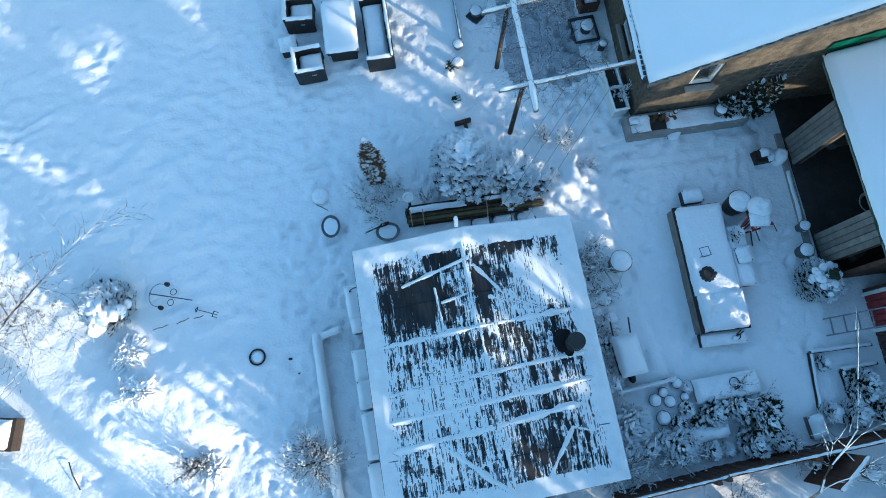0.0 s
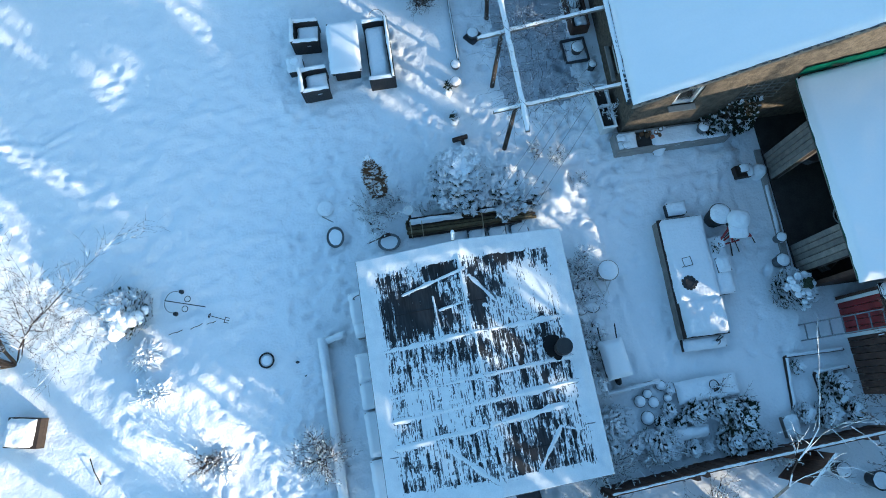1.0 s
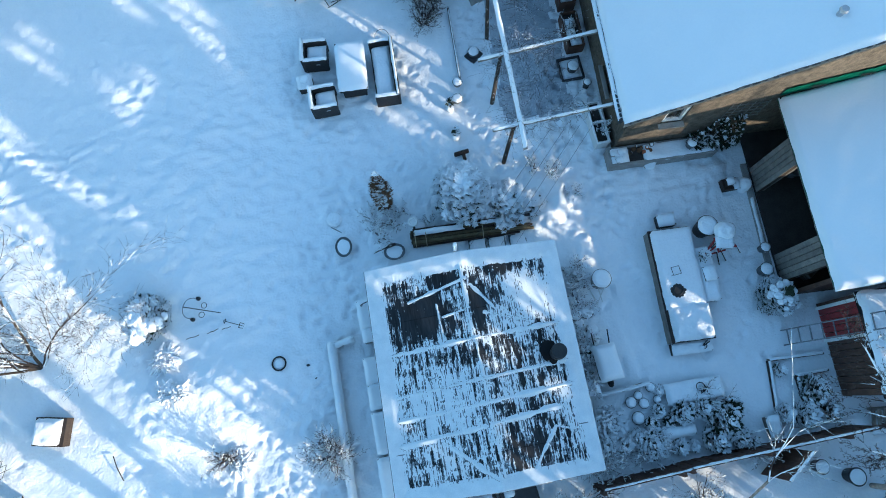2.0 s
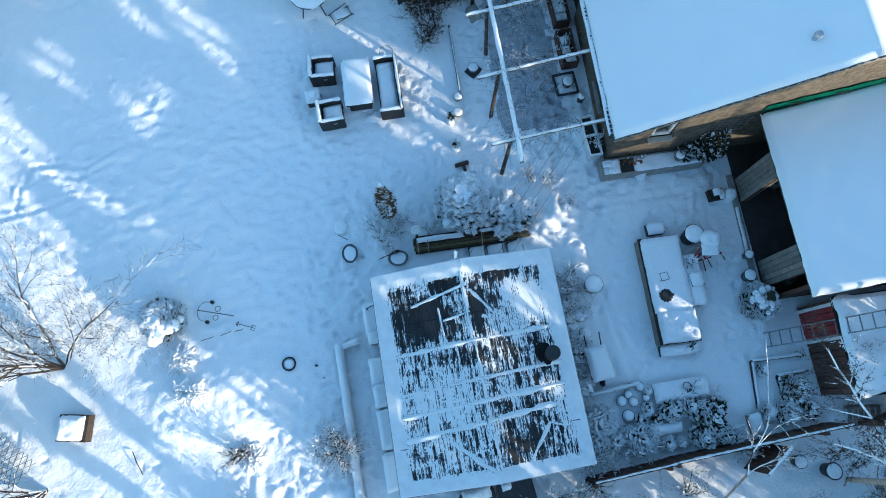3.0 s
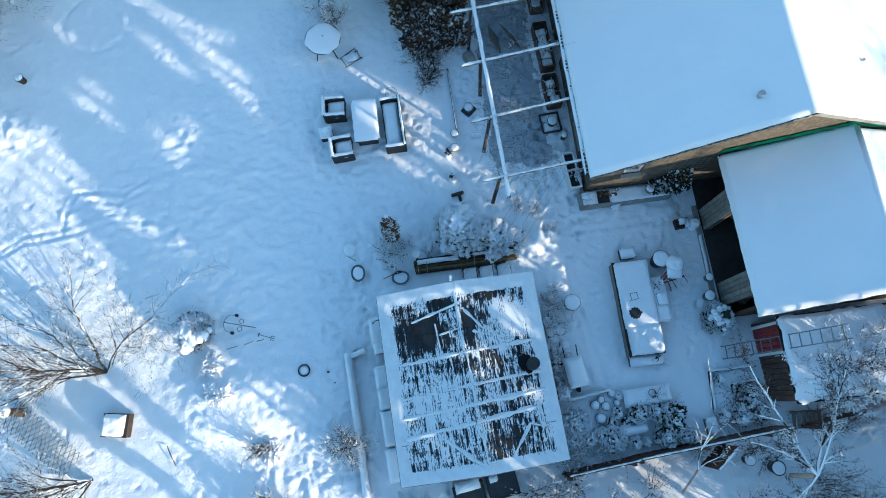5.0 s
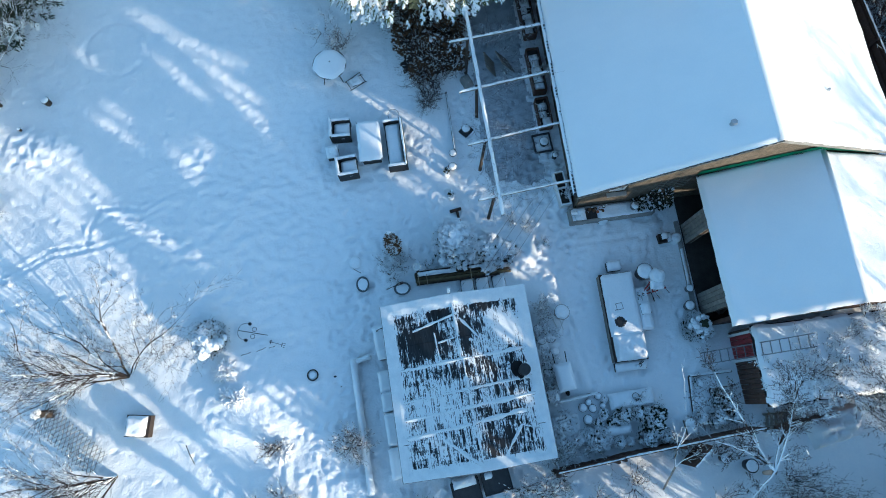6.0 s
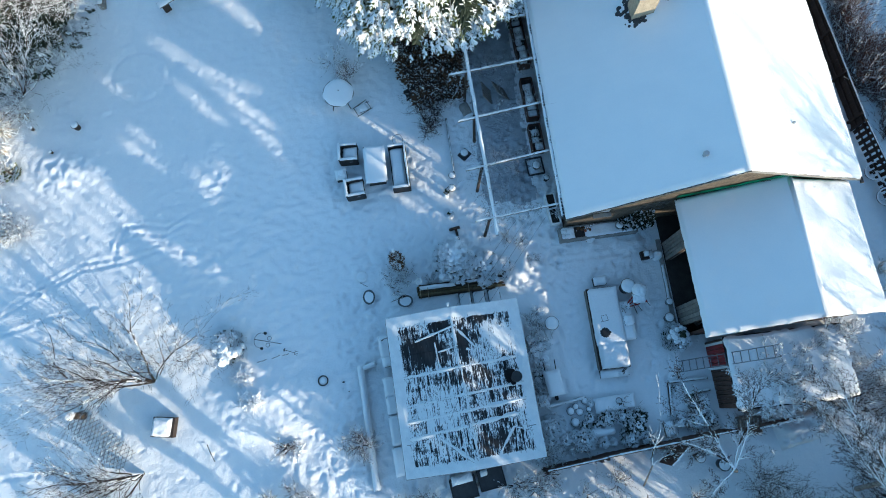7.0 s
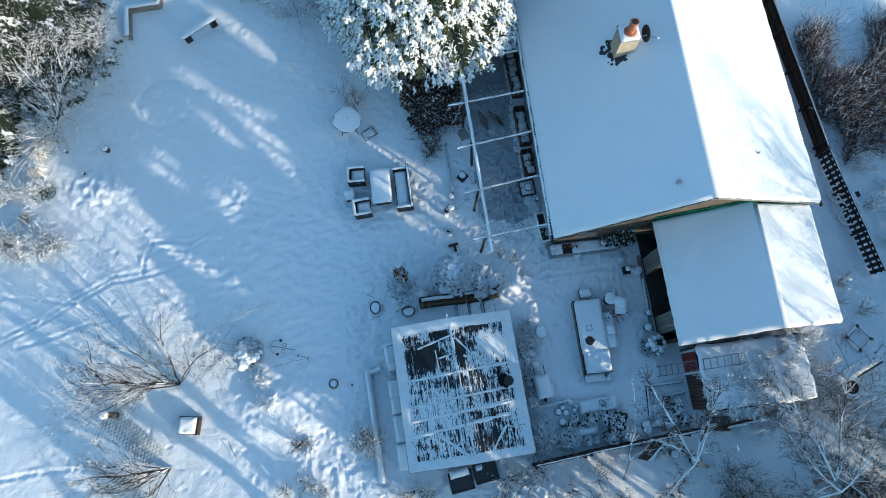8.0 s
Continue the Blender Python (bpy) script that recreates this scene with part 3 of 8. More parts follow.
part("inner_floor", bm, DARKROOM, house)


def window(parent, m, w, h, name="window"):
    """A casement: white frame with a mullion, sill and glass; x across, y outward, z up."""
    bm = bm_new()
    for sx, sz, px, pz in ((w, 0.07, 0, 0), (w, 0.07, 0, h - 0.07), (0.07, h - 0.14, -w / 2 + 0.035, 0.07), (0.07, h - 0.14, w / 2 - 0.035, 0.07)):
        box(bm, sx, 0.09, sz, m @ pose(px, 0, pz), 0.006)
    win = part(name, bm, WHITE, parent, "white casement window frame")
    bm = bm_new()
    box(bm, w + 0.1, 0.2, 0.05, m @ pose(0, -0.12, -0.05), 0.008)
    part("sill", bm, CONCRETE, win)
    bm = bm_new()
    box(bm, w - 0.14, 0.012, h - 0.14, m @ pose(0, 0.02, 0.07))
    part("pane", bm, GLASS, win, "dark window glass").visible_shadow = False
    return win


window(house, pose(10.41, 4.53, 1.38), 0.54, 0.78)
window(house, pose(9.42, 6.15, 0.7, 0, 0, -90), 0.9, 1.4)
bm = bm_new()
box(bm, 0.9, 0.06, 2.1, pose(9.45, 9.65, 0, 0, 0, -90), 0.01)
door = part("door", bm, WOOD_DARK, house, "dark timber side door")
bm = bm_new()
rod(bm, (9.38, 9.35, 1.0), (9.38, 9.45, 1.0), 0.012)
part("handle", bm, METAL, door)
bm = bm_new()
slab(bm, (HX0, HY0, EAVE), (RIDGE_X, VERGE_R, RIDGE_Z), (RIDGE_X, HY1, RIDGE_Z), (HX0, HY1, EAVE), 0.12)
roof_w = part("west_roof", bm, SLATE, house, "slate roof slope under snow")
bm = bm_new()
slab(bm, (RIDGE_X, VERGE_R, RIDGE_Z), (HX1, VERGE_E, EAVE), (HX1, HY1, EAVE), (RIDGE_X, HY1, RIDGE_Z), 0.12)
roof_e = part("east_roof", bm, SLATE, house, "slate roof slope under sunlit snow")
v, f = snow_sheet((HX0 - 0.02, HY0 - 0.03, EAVE), (RIDGE_X + 0.02, VERGE_R - 0.03, RIDGE_Z + 0.01), (HX0 - 0.02, HY1, EAVE), 0.09, 0.1, 0.22, 0.0025, 0.012, 21, 1)
raw("snow", v, f, SNOW_SMOOTH, roof_w, "even blanket of snow on the roof", True)
v, f = snow_sheet((RIDGE_X - 0.02, VERGE_R - 0.03, RIDGE_Z + 0.01), (HX1 + 0.02, VERGE_E - 0.03, EAVE), (RIDGE_X - 0.02, HY1, RIDGE_Z + 0.01), 0.09, 0.08, 0.55, 0.0, 0.015, 25, -1)
raw("snow", v, f, SNOW, roof_e, "sunlit snow on the roof", True)
# barge boards, with dark slate tips along the gable
bm = bm_new()
rod(bm, (RIDGE_X, VERGE_R - 0.02, RIDGE_Z - 0.03), (RIDGE_X, HY1, RIDGE_Z - 0.03), 0.15, 32)
part("ridge_snow", bm, SNOW_SMOOTH, house, "rounded snow along the ridge", smooth=True)
for name, a, b in (("west_barge", (HX0, HY0 - 0.012, EAVE), (RIDGE_X, VERGE_R - 0.012, RIDGE_Z)), ("east_barge", (HX1, VERGE_E - 0.012, EAVE), (RIDGE_X, VERGE_R - 0.012, RIDGE_Z))):
    bm = bm_new()
    A, B = Vector(a), Vector(b)
    dn = Vector((0, 0, -0.15))
    box_v = [A + Vector((0, 0, -0.01)), B + Vector((0, 0, -0.01)), B + dn, A + dn]
    lo = [bm.verts.new(p) for p in box_v]
    hi = [bm.verts.new(p + Vector((0, -0.03, 0))) for p in box_v]
    bm.faces.new(lo)
    bm.faces.new(hi[::-1])
    for i in range(4):
        bm.faces.new((lo[(i + 1) % 4], lo[i], hi[i], hi[(i + 1) % 4]))
    bmesh.ops.recalc_face_normals(bm, faces=bm.faces[:])
    part(name, bm, CONCRETE if name == "east_barge" else WOOD_GREY, house, "weathered barge board")
bm = bm_new()
for k in range(30):
    x = HX0 + 0.12 + k * 0.172
    z = EAVE + (x - HX0) / (RIDGE_X - HX0) * (RIDGE_Z - EAVE)
    box(bm, 0.05 + 0.05 * (k % 3), 0.02, 0.02, pose(x, HY0 + (VERGE_R - HY0) * k * 0.172 / (RIDGE_X - HX0) - 0.045, z - 0.02, 0, -23, 0))
tagged(part("slate_edge", bm, SLATE, house, "dark slate tips along the verge"), kind="stuff")
bm = bm_new()
box(bm, 0.1, HY1 - HY0 - 0.1, 0.09, pose(HX0 - 0.06, (HY0 + HY1) / 2, EAVE - 0.13), 0.02)
part("gutter", bm, IRON, house, "black gutter along the eaves")
bm = bm_new()
box(bm, 0.1, HY1 - HY0 - 0.1, 0.09, pose(HX1 + 0.06, (HY0 + HY1) / 2, EAVE - 0.13), 0.02)
part("gutter", bm, IRON, house, "black gutter along the eaves")
bm = bm_new()
rng = random.Random(5)
for k in range(110):
    y = HY0 + 0.1 + k * 0.12
    box(bm, 0.05, 0.05 + rng.random() * 0.05, 0.02, pose(HX0 - 0.045, y, EAVE - 0.02))
tagged(part("tile_edge", bm, SLATE, house, "dark tile ends at the eaves"), kind="stuff")
bm = bm_new()
pillow(bm, 0.12, HY1 - HY0 - 0.2, 0.04, pose(HX0 - 0.06, (HY0 + HY1) / 2, EAVE - 0.04), 0.6, 0.05, 3.0, 0.03)
part("gutter_snow", bm, SNOW, house, "snow caught in the gutter", smooth=True)
bm = bm_new()
box(bm, 0.5, 0.05, 0.1, pose(9.75, 4.42, 2.33, 0, -23, 0), 0.01)
part("red_batten", bm, RED, house, "faded red batten under the verge")

# chimney stack with its pot and a satellite dish
bm = bm_new()
box(bm, 0.68, 0.62, 1.3, pose(12.22, 10.6, 3.55), 0.012)
stack = part("chimney", bm, STONE, house, "sandstone chimney stack, sunlit on its south side")
bm = bm_new()
box(bm, 0.76, 0.7, 0.09, pose(12.22, 10.6, 4.85), 0.015)
part("coping", bm, CONCRETE, stack)
bm = bm_new()
pillow(bm, 0.74, 0.68, 0.05, pose(12.22, 10.6, 4.94), 0.3, 0.08, 8.0)
part("snow", bm, SNOW, stack, "snow on the coping", smooth=True)
bm = bm_new()
cyl(bm, 0.26, 0.2, 0.1, pose(12.24, 10.6, 4.95))
cyl(bm, 0.16, 0.13, 0.55, pose(12.24, 10.6, 4.99), 16)
ring(bm, 0.135, 0.03, pose(12.24, 10.6, 5.53))
part("chimney_pot", bm, TERRA, stack, "orange clay chimney pot")
# Black disc set level with the solid pot's top.
bm = bm_new()
cyl(bm, 0.105, 0.105, 0.02, pose(12.24, 10.6, 5.535), 14)
part("pot_mouth", bm, IRON, stack, "dark disc at the mouth of the pot")
dish = thing("satellite_dish", pose(12.9, 10.55, 4.45), "dark grey satellite dish fixed to the chimney stack", "satellite dish")
bm = bm_new()
m = pose(0.05, 0.05, 0.32, 0, -84, 6)
rows = []
for k in range(6):
    f_ = k / 5
    rows.append([bm.verts.new(m @ Vector((0.3 * f_ * math.cos(a), 0.3 * f_ * math.sin(a), 0.09 * f_ * f_))) for a in (2 * math.pi * i / 20 for i in range(20))])
for k in range(5):
    for i in range(20):
        j = (i + 1) % 20
        if k == 0:
            if i == 0:
                bm.faces.new(rows[1])
        else:
            bm.faces.new((rows[k][i], rows[k + 1][i], rows[k + 1][j], rows[k][j]))
bmesh.ops.remove_doubles(bm, verts=bm.verts[:], dist=0.001)
bmesh.ops.solidify(bm, geom=bm.faces[:], thickness=0.012)
part("dish", bm, IRON, dish)
bm = bm_new()
rod(bm, (-0.36, 0, 0.1), (0.0, 0.0, 0.3), 0.02)
rod(bm, (0.02, 0.02, 0.2), (0.34, -0.2, 0.36), 0.014)
part("arm", bm, METAL, dish)
bm = bm_new()
box(bm, 0.09, 0.06, 0.06, pose(0.35, -0.2, 0.33), 0.01)
part("receiver", bm, WHITE, dish)
# bare slates where the warm stack has melted the snow
bm = bm_new()
rng = random.Random(9)
sl = (RIDGE_Z - EAVE) / (RIDGE_X - HX0)
for k in range(46):
    a = rng.uniform(2.2, 5.2)
    r = rng.uniform(0.33, 0.62) if k > 16 else rng.uniform(0.33, 0.46)
    x, y = 12.2 + r * 1.05 * math.cos(a), 10.6 + r * math.sin(a) * 1.05
    s = rng.uniform(0.03, 0.1) if k > 16 else rng.uniform(0.08, 0.16)
    cyl(bm, s, s * 0.9, 0.012, pose(x, y, EAVE + (x - HX0) * sl + 0.112, 0, -23, rng.uniform(0, 90)), 7)
part("thawed_patch", bm, SLATE, house, "bare slates beside the warm chimney")
for x, y, r, h in ((12.97, 5.05, 0.065, 0.14), (16.3, 6.0, 0.03, 0.05)):
    bm = bm_new()
    z = (EAVE + (x - HX0) * sl) if x < RIDGE_X else (EAVE + (HX1 - x) / (HX1 - RIDGE_X) * (RIDGE_Z - EAVE))
    cyl(bm, r, r, h + 0.15, pose(x, y, z - 0.02), 12)
    cyl(bm, r * 1.5, r * 1.2, 0.06, pose(x, y, z + h + 0.08), 12)
    part("vent_pipe", bm, METAL, house, "grey roof vent pipe")

# green membrane laced along the gable above the garage roof
bm = bm_new()
G_EAVE, G_RX, G_RZ, G_X0, G_X1 = 2.12, 16.02, 3.1, 12.73, 18.62


def garage_z(x):
    return G_EAVE + (x - G_X0) / (G_RX - G_X0) * (G_RZ - G_EAVE) if x < G_RX else G_EAVE - 0.05 + (G_X1 - x) / (G_X1 - G_RX) * (G_RZ - G_EAVE + 0.05)


rng = random.Random(3)
xs = np.linspace(12.72, 18.2, 40)
prev = None
for x in xs:
    hgt = 0.34 + 0.05 * rng.random() if x < 17.2 else 0.2 + 0.1 * rng.random()
    z0 = garage_z(x) + 0.02
    row = [bm.verts.new((x, 4.435, z0)), bm.verts.new((x, 4.40 + 0.02 * rng.random(), z0 + hgt))]
    if prev:
        bm.faces.new((prev[0], row[0], row[1], prev[1]))
    prev = row
bmesh.ops.solidify(bm, geom=bm.faces[:], thickness=0.006)
membrane = part("membrane", bm, GREEN, house, "bright green roofing membrane with dark print")
for k in range(5):
    x = 13.3 + k * 0.95
    for j in range(4):
        bm = bm_new()
        box(bm, 0.05, 0.006, 0.1, pose(x + j * 0.085, 4.392, garage_z(x) + 0.17, 8, 0, 0))
        part("printed_mark", bm, IRON, membrane, "dark printed mark")

# ---- garage: open-fronted, boarded pillars ----
garage = thing("garage", pose(0, 0, 0), "open-fronted garage with grey boarded pillars and snowy roof", "garage")
G_Y0, G_Y1, G_YE = -0.22, 4.40, -0.10
bm = bm_new()
slab(bm, (G_X0, G_Y0, G_EAVE), (G_RX, G_YE, G_RZ), (G_RX, G_Y1, G_RZ), (G_X0, G_Y1, G_EAVE), 0.07)
g_west = part("west_roof", bm, FELT, garage, "felted roof slope under snow")
bm = bm_new()
slab(bm, (G_RX, G_YE, G_RZ), (G_X1, G_YE + 0.01, G_EAVE - 0.05), (G_X1, G_Y1, G_EAVE - 0.05), (G_RX, G_Y1, G_RZ), 0.07)
g_east = part("east_roof", bm, FELT, garage, "felted roof slope under sunlit snow")
v, f = snow_sheet((G_X0 - 0.05, G_Y0 - 0.03, G_EAVE), (G_RX + 0.02, G_YE - 0.03, G_RZ + 0.01), (G_X0 - 0.05, G_Y1 - 0.01, G_EAVE), 0.1, 0.09, 0.18, 0, 0.012, 31, 1)
raw("snow", v, f, SNOW_SMOOTH, g_west, "smooth snow on the garage roof", True)
v, f = snow_sheet((G_RX - 0.02, G_YE - 0.03, G_RZ + 0.01), (G_X1 + 0.02, G_YE - 0.02, G_EAVE - 0.05), (G_RX - 0.02, G_Y1 - 0.01, G_RZ + 0.01), 0.1, 0.09, 0.3, 0, 0.015, 35, -1)
raw("snow", v, f, SNOW, g_east, "sunlit snow on the garage roof", True)
bm = bm_new()
rod(bm, (G_RX, G_YE - 0.02, G_RZ - 0.02), (G_RX, G_Y1 - 0.02, G_RZ - 0.02), 0.13, 24)
part("ridge_snow", bm, SNOW_SMOOTH, garage, "rounded snow along the ridge", smooth=True)
bm = bm_new()
box(bm, 0.05, G_Y1 - G_Y0, 0.1, pose(G_X0 + 0.015, (G_Y0 + G_Y1) / 2, G_EAVE - 0.11), 0.008)
part("fascia", bm, GREEN_TRIM, garage, "dark green painted fascia board")
bm = bm_new()
box(bm, 0.12, G_Y1 - G_Y0 - 0.1, 0.16, pose(G_X0 + 0.14, (G_Y0 + G_Y1) / 2, G_EAVE - 0.26), 0.01)
part("front_beam", bm, WOOD_GREY, garage)
for y0, y1 in ((2.77, 3.45), (0.36, 1.06)):
    pil = None
    n_b = 5
    bm = bm_new()
    box(bm, 0.1, (y1 - y0), 1.9, pose(12.86, (y0 + y1) / 2, 0), 0.005)
    pil = part("pillar", bm, WOOD_DARK, garage)
    for k in range(n_b):
        bm = bm_new()
        w = (y1 - y0) / n_b
        box(bm, 0.03, w - 0.012, 1.9, pose(12.79 + 0.004 * (k % 2), y0 + w * (k + 0.5), 0.01), 0.004)
        part("board", bm, WOOD_GREY, pil)
    bm = bm_new()
    for yy in (y0 + 0.02, y1 - 0.02):
        box(bm, 0.2, 0.03, 1.9, pose(12.88, yy, 0), 0.004)
    part("cheek", bm, WOOD_GREY, pil)
bm = bm_new()
wall_box(bm, 18.3, 18.45, 0.0, 4.4, 0, 2.05)
part("east_wall", bm, WOOD_DARK, garage)
bm = bm_new()
wall_box(bm, 12.95, 18.3, 0.0, 0.1, 0, 2.05)
part("south_wall", bm, WOOD_BROWN, garage, "brown boarded wall under the eave")
bm = bm_new()
wall_box(bm, 12.75, 18.3, 0.1, 4.44, 0.02, 0.06)
part("earth_floor", bm, SOIL, garage, "dark dry earth floor")
bm = bm_new()
box(bm, 0.16, 3.3, 0.06, pose(12.62, 1.95, 0, 0, 0, -1), 0.01)
part("threshold", bm, CONCRETE, garage)
bm = bm_new()
pillow(bm, 0.1, 1.5, 0.03, pose(12.6, 1.9, 0.06, 0, 0, -1), 0.9, 0.05, 6, 0.04)
part("threshold_snow", bm, SNOW, garage, smooth=True)
# clutter in the dim garage
rng = random.Random(17)
for k in range(9):
    x, y = rng.uniform(13.2, 15.2), rng.uniform(0.5, 4.0)
    kind = k % 3
    if kind == 0:
        ob = thing("storage_crate", pose(x, y, 0.06, 0, 0, rng.uniform(0, 90)), "dim wooden crate on the garage floor", "crate", "garage crates")
        bm = bm_new()
        for s in (-1, 1):
            for z in (0.02, 0.14, 0.26):
                box(bm, 0.5, 0.02, 0.09, pose(0, s * 0.17, z), 0.003)
                box(bm, 0.02, 0.32, 0.09, pose(s * 0.24, 0, z), 0.003)
        box(bm, 0.48, 0.32, 0.02, pose(0, 0, 0.01))
        part("slats", bm, WOOD_GREY, ob)
    elif kind == 1:
        ob = thing("plastic_tub", pose(x, y, 0.06), "grey tub on the garage floor", "tub", "garage tubs")
        bm = bm_new()
        cyl(bm, 0.16, 0.2, 0.3)
        ring(bm, 0.2, 0.02, pose(0, 0, 0.3))
        part("body", bm, POTGREY, ob)
    else:
        ob = thing("hose_coil", pose(x, y, 0.09), "coiled pale hose on the garage floor", "hose", "hoses")
        bm = bm_new()
        for j in range(3):
            ring(bm, 0.2 + 0.03 * j, 0.014, pose(0.01 * j, 0, 0.025 * j), 24, 5)
        part("coil", bm, BIKE, ob)

# ---- store shed with a flat snowy roof, south of the garage ----
store = thing("store_shed", pose(0, 0, 0), "low brown boarded store with a flat snowy roof", "shed")
SX0, SX1, SY0, SY1, SZ = 13.5, 17.3, -2.55, -0.3, 1.5
bm = bm_new()
wall_box(bm, SX0 + 0.06, SX1, SY0, SY0 + 0.06, 0, SZ)
wall_box(bm, SX1 - 0.06, SX1, SY0, SY1, 0, SZ)
wall_box(bm, SX0 + 0.06, SX1, SY1 - 0.06, SY1, 0, SZ)
part("wall", bm, WOOD_BROWN, store)
for k in range(15):
    y = SY0 + 0.08 + k * 0.15
    bm = bm_new()
    box(bm, 0.03, 0.138, SZ, pose(SX0 + 0.02 + 0.006 * (k % 2), y, 0), 0.004)
    part("board", bm, RED if 9 <= k <= 13 else WOOD_BROWN, store, "faded red door board" if 9 <= k <= 13 else "")
bm = bm_new()
for y in (-0.42, -1.22):
    box(bm, 0.06, 0.08, SZ, pose(SX0 - 0.02, y, 0), 0.006)
part("door_jamb", bm, WHITE, store, "white door jambs")
bm = bm_new()
slab(bm, (SX0 - 0.08, SY0 - 0.06, SZ + 0.06), (SX1 + 0.06, SY0 - 0.06, SZ + 0.06), (SX1 + 0.06, SY1 + 0.04, SZ + 0.1), (SX0 - 0.08, SY1 + 0.04, SZ + 0.1), 0.06)
sroof = part("roof", bm, FELT, store)
v, f = snow_sheet((SX0 - 0.08, SY0 - 0.06, SZ + 0.06), (SX1 + 0.06, SY0 - 0.06, SZ + 0.06), (SX0 - 0.08, SY1 + 0.04, SZ + 0.1), 0.11, 0.08, 0.5, 0, 0.05, 41)
raw("snow", v, f, SNOW, sroof, "lumpy snow on the flat roof", True)

# ---- garden shed with a black sheeted roof, half thawed ----
shed = thing("garden_shed", pose(4.86, -0.82, 0, 0, 0, 2.2), "garden shed with a black sheeted roof, snow half thawed", "shed")
S_W, S_L, S_E, S_R = 2.18, 2.49, 1.78, 2.22
bm = bm_new()
for sx in (-1, 1):
    box(bm, 0.06, 4.4, 1.74, pose(sx * 1.92, 0, 0))
for sy in (-1, 1):
    box(bm, 3.78, 0.06, 1.74, pose(0, sy * 2.17, 0))
part("wall", bm, WOOD_DARK, shed)
bm = bm_new()
for sx in (-1, 1):
    slab(bm, (sx * S_W, -S_L, S_E), (0, -S_L, S_R), (0, S_L, S_R), (sx * S_W, S_L, S_E), 0.05)
shed_roof = part("roof", bm, FELT_FROST, shed, "black roofing sheets showing through the snow")
for k in range(10):
    for sx in (-1, 1):
        bm = bm_new()
        y = -S_L + 0.25 + k * 0.494
        a, b = Vector((sx * (S_W - 0.1), y, S_E + 0.016)), Vector((sx * 0.05, y, S_R - 0.008))
        rod(bm, a, b, 0.006, 5)
        part("seam", bm, FELT, shed_roof)


def shed_snow(st=0.0115, more=0.0):
    """Snow left on the sheets: a full rim, ridges over the rafters, combed streaks and bare black patches between; more widens the streaks."""
    u = np.arange(-S_W - 0.03, S_W + 0.031, st)
    v = np.arange(-S_L - 0.03, S_L + 0.031, st)
    U, V = np.meshgrid(u, v, indexing="ij")
    z0 = S_E + (1 - np.abs(U) / S_W) * (S_R - S_E)
    edge = np.minimum(S_W + 0.03 - np.abs(U), S_L + 0.03 - np.abs(V))
    wobble = 0.035 * value_noise(U, V, 3, 51) + 0.03 * value_noise(U, V, 14, 61)
    rim = 0.40 - edge + wobble - 0.06 * (V < -1.5)
    m = np.maximum(-1.0, rim * 6)

    def ridge(au, av, bu, bv, w, gain=1.0):
        d, t = seg_dist(U, V, au, av, bu, bv)
        return gain * (w * 0.72 * (1 + 1.1 * value_noise(U, V, 5, 52)) - d) * 14

    for au, av, bu, bv, w in ((-2, 0.52, 2, 0.66, 0.075), (-2, -0.38, 2, -0.16, 0.06), (-2, -0.86, 2, -0.66, 0.085), (-2, -1.36, -0.12, -1.22, 0.1), (0.05, -1.2, 1.6, -1.06, 0.09),
                              (-0.06, 2.3, -0.05, 0.6, 0.06), (0.0, 0.6, 0.1, -2.3, 0.05), (-1.05, -1.35, 0.1, -2.4, 0.07), (0.75, -2.2, 1.35, -1.45, 0.055), (-0.7, 1.45, -0.65, 0.6, 0.035),
                              (0.1, 1.75, 0.55, 1.15, 0.05), (0.3, 1.1, 1.3, 0.75, 0.05), (-1.3, 1.6, 0.0, 1.9, 0.06), (0.2, -0.4, -1.1, -0.05, 0.035), (1.35, -1.45, 1.75, -1.6, 0.04), (-0.6, 1.15, 0.0, 1.25, 0.04)):
        m = np.maximum(m, ridge(au, av, bu, bv, w))
    # how bare each stretch is
    bare = np.full_like(U, 0.33)
    for cu, cv, ru, rv, g in ((-1.12, 1.25, 0.6, 0.55, 1.35), (-0.45, 1.95, 0.35, 0.2, 0.9), (0.2, 1.35, 0.22, 0.55, 1.0), (0.8, 2.05, 0.45, 0.2, 0.9), (-0.2, 0.3, 0.6, 0.25, 0.5), (0.75, 0.38, 0.8, 0.2, 0.25),
                              (0.6, -1.8, 0.5, 0.45, 0.6), (1.0, -0.95, 0.6, 0.2, 0.22), (0.6, -0.35, 0.7, 0.2, 0.15), (-1.45, 1.95, 0.4, 0.12, 0.5), (1.45, -0.2, 0.3, 0.25, 0.4), (1.35, 1.4, 0.5, 0.45, -0.75), (-1.1, -0.65, 0.9, 0.55, -0.34),
                              (-1.2, -1.9, 0.6, 0.5, -0.02), (0.7, 1.0, 0.5, 0.3, -0.35), (1.3, -1.9, 0.3, 0.4, 0.25)):
        bare += g * np.exp(-(((U - cu) / ru) ** 2 + ((V - cv) / rv) ** 2) ** 1.6)
    Us = U + 0.05 * value_noise(U, V, 1.3, 59)
    comb = 0.52 + 0.7 * value_noise(Us, V * 0.12, 15, 53) + 0.95 * value_noise(Us, V * 0.13, 34, 54) + 0.55 * value_noise(U, V, 1.9, 55) + 0.5 * value_noise(U * 0.6, V, 9, 56)
    thin = (comb - bare) * 1.1 + 0.8 * value_noise(U, V * 0.12, 62, 57) + 0.6 * value_noise(U, V * 0.3, 85, 60) + 0.25 * value_noise(U * 0.35, V, 28, 62)
    thin = thin + more
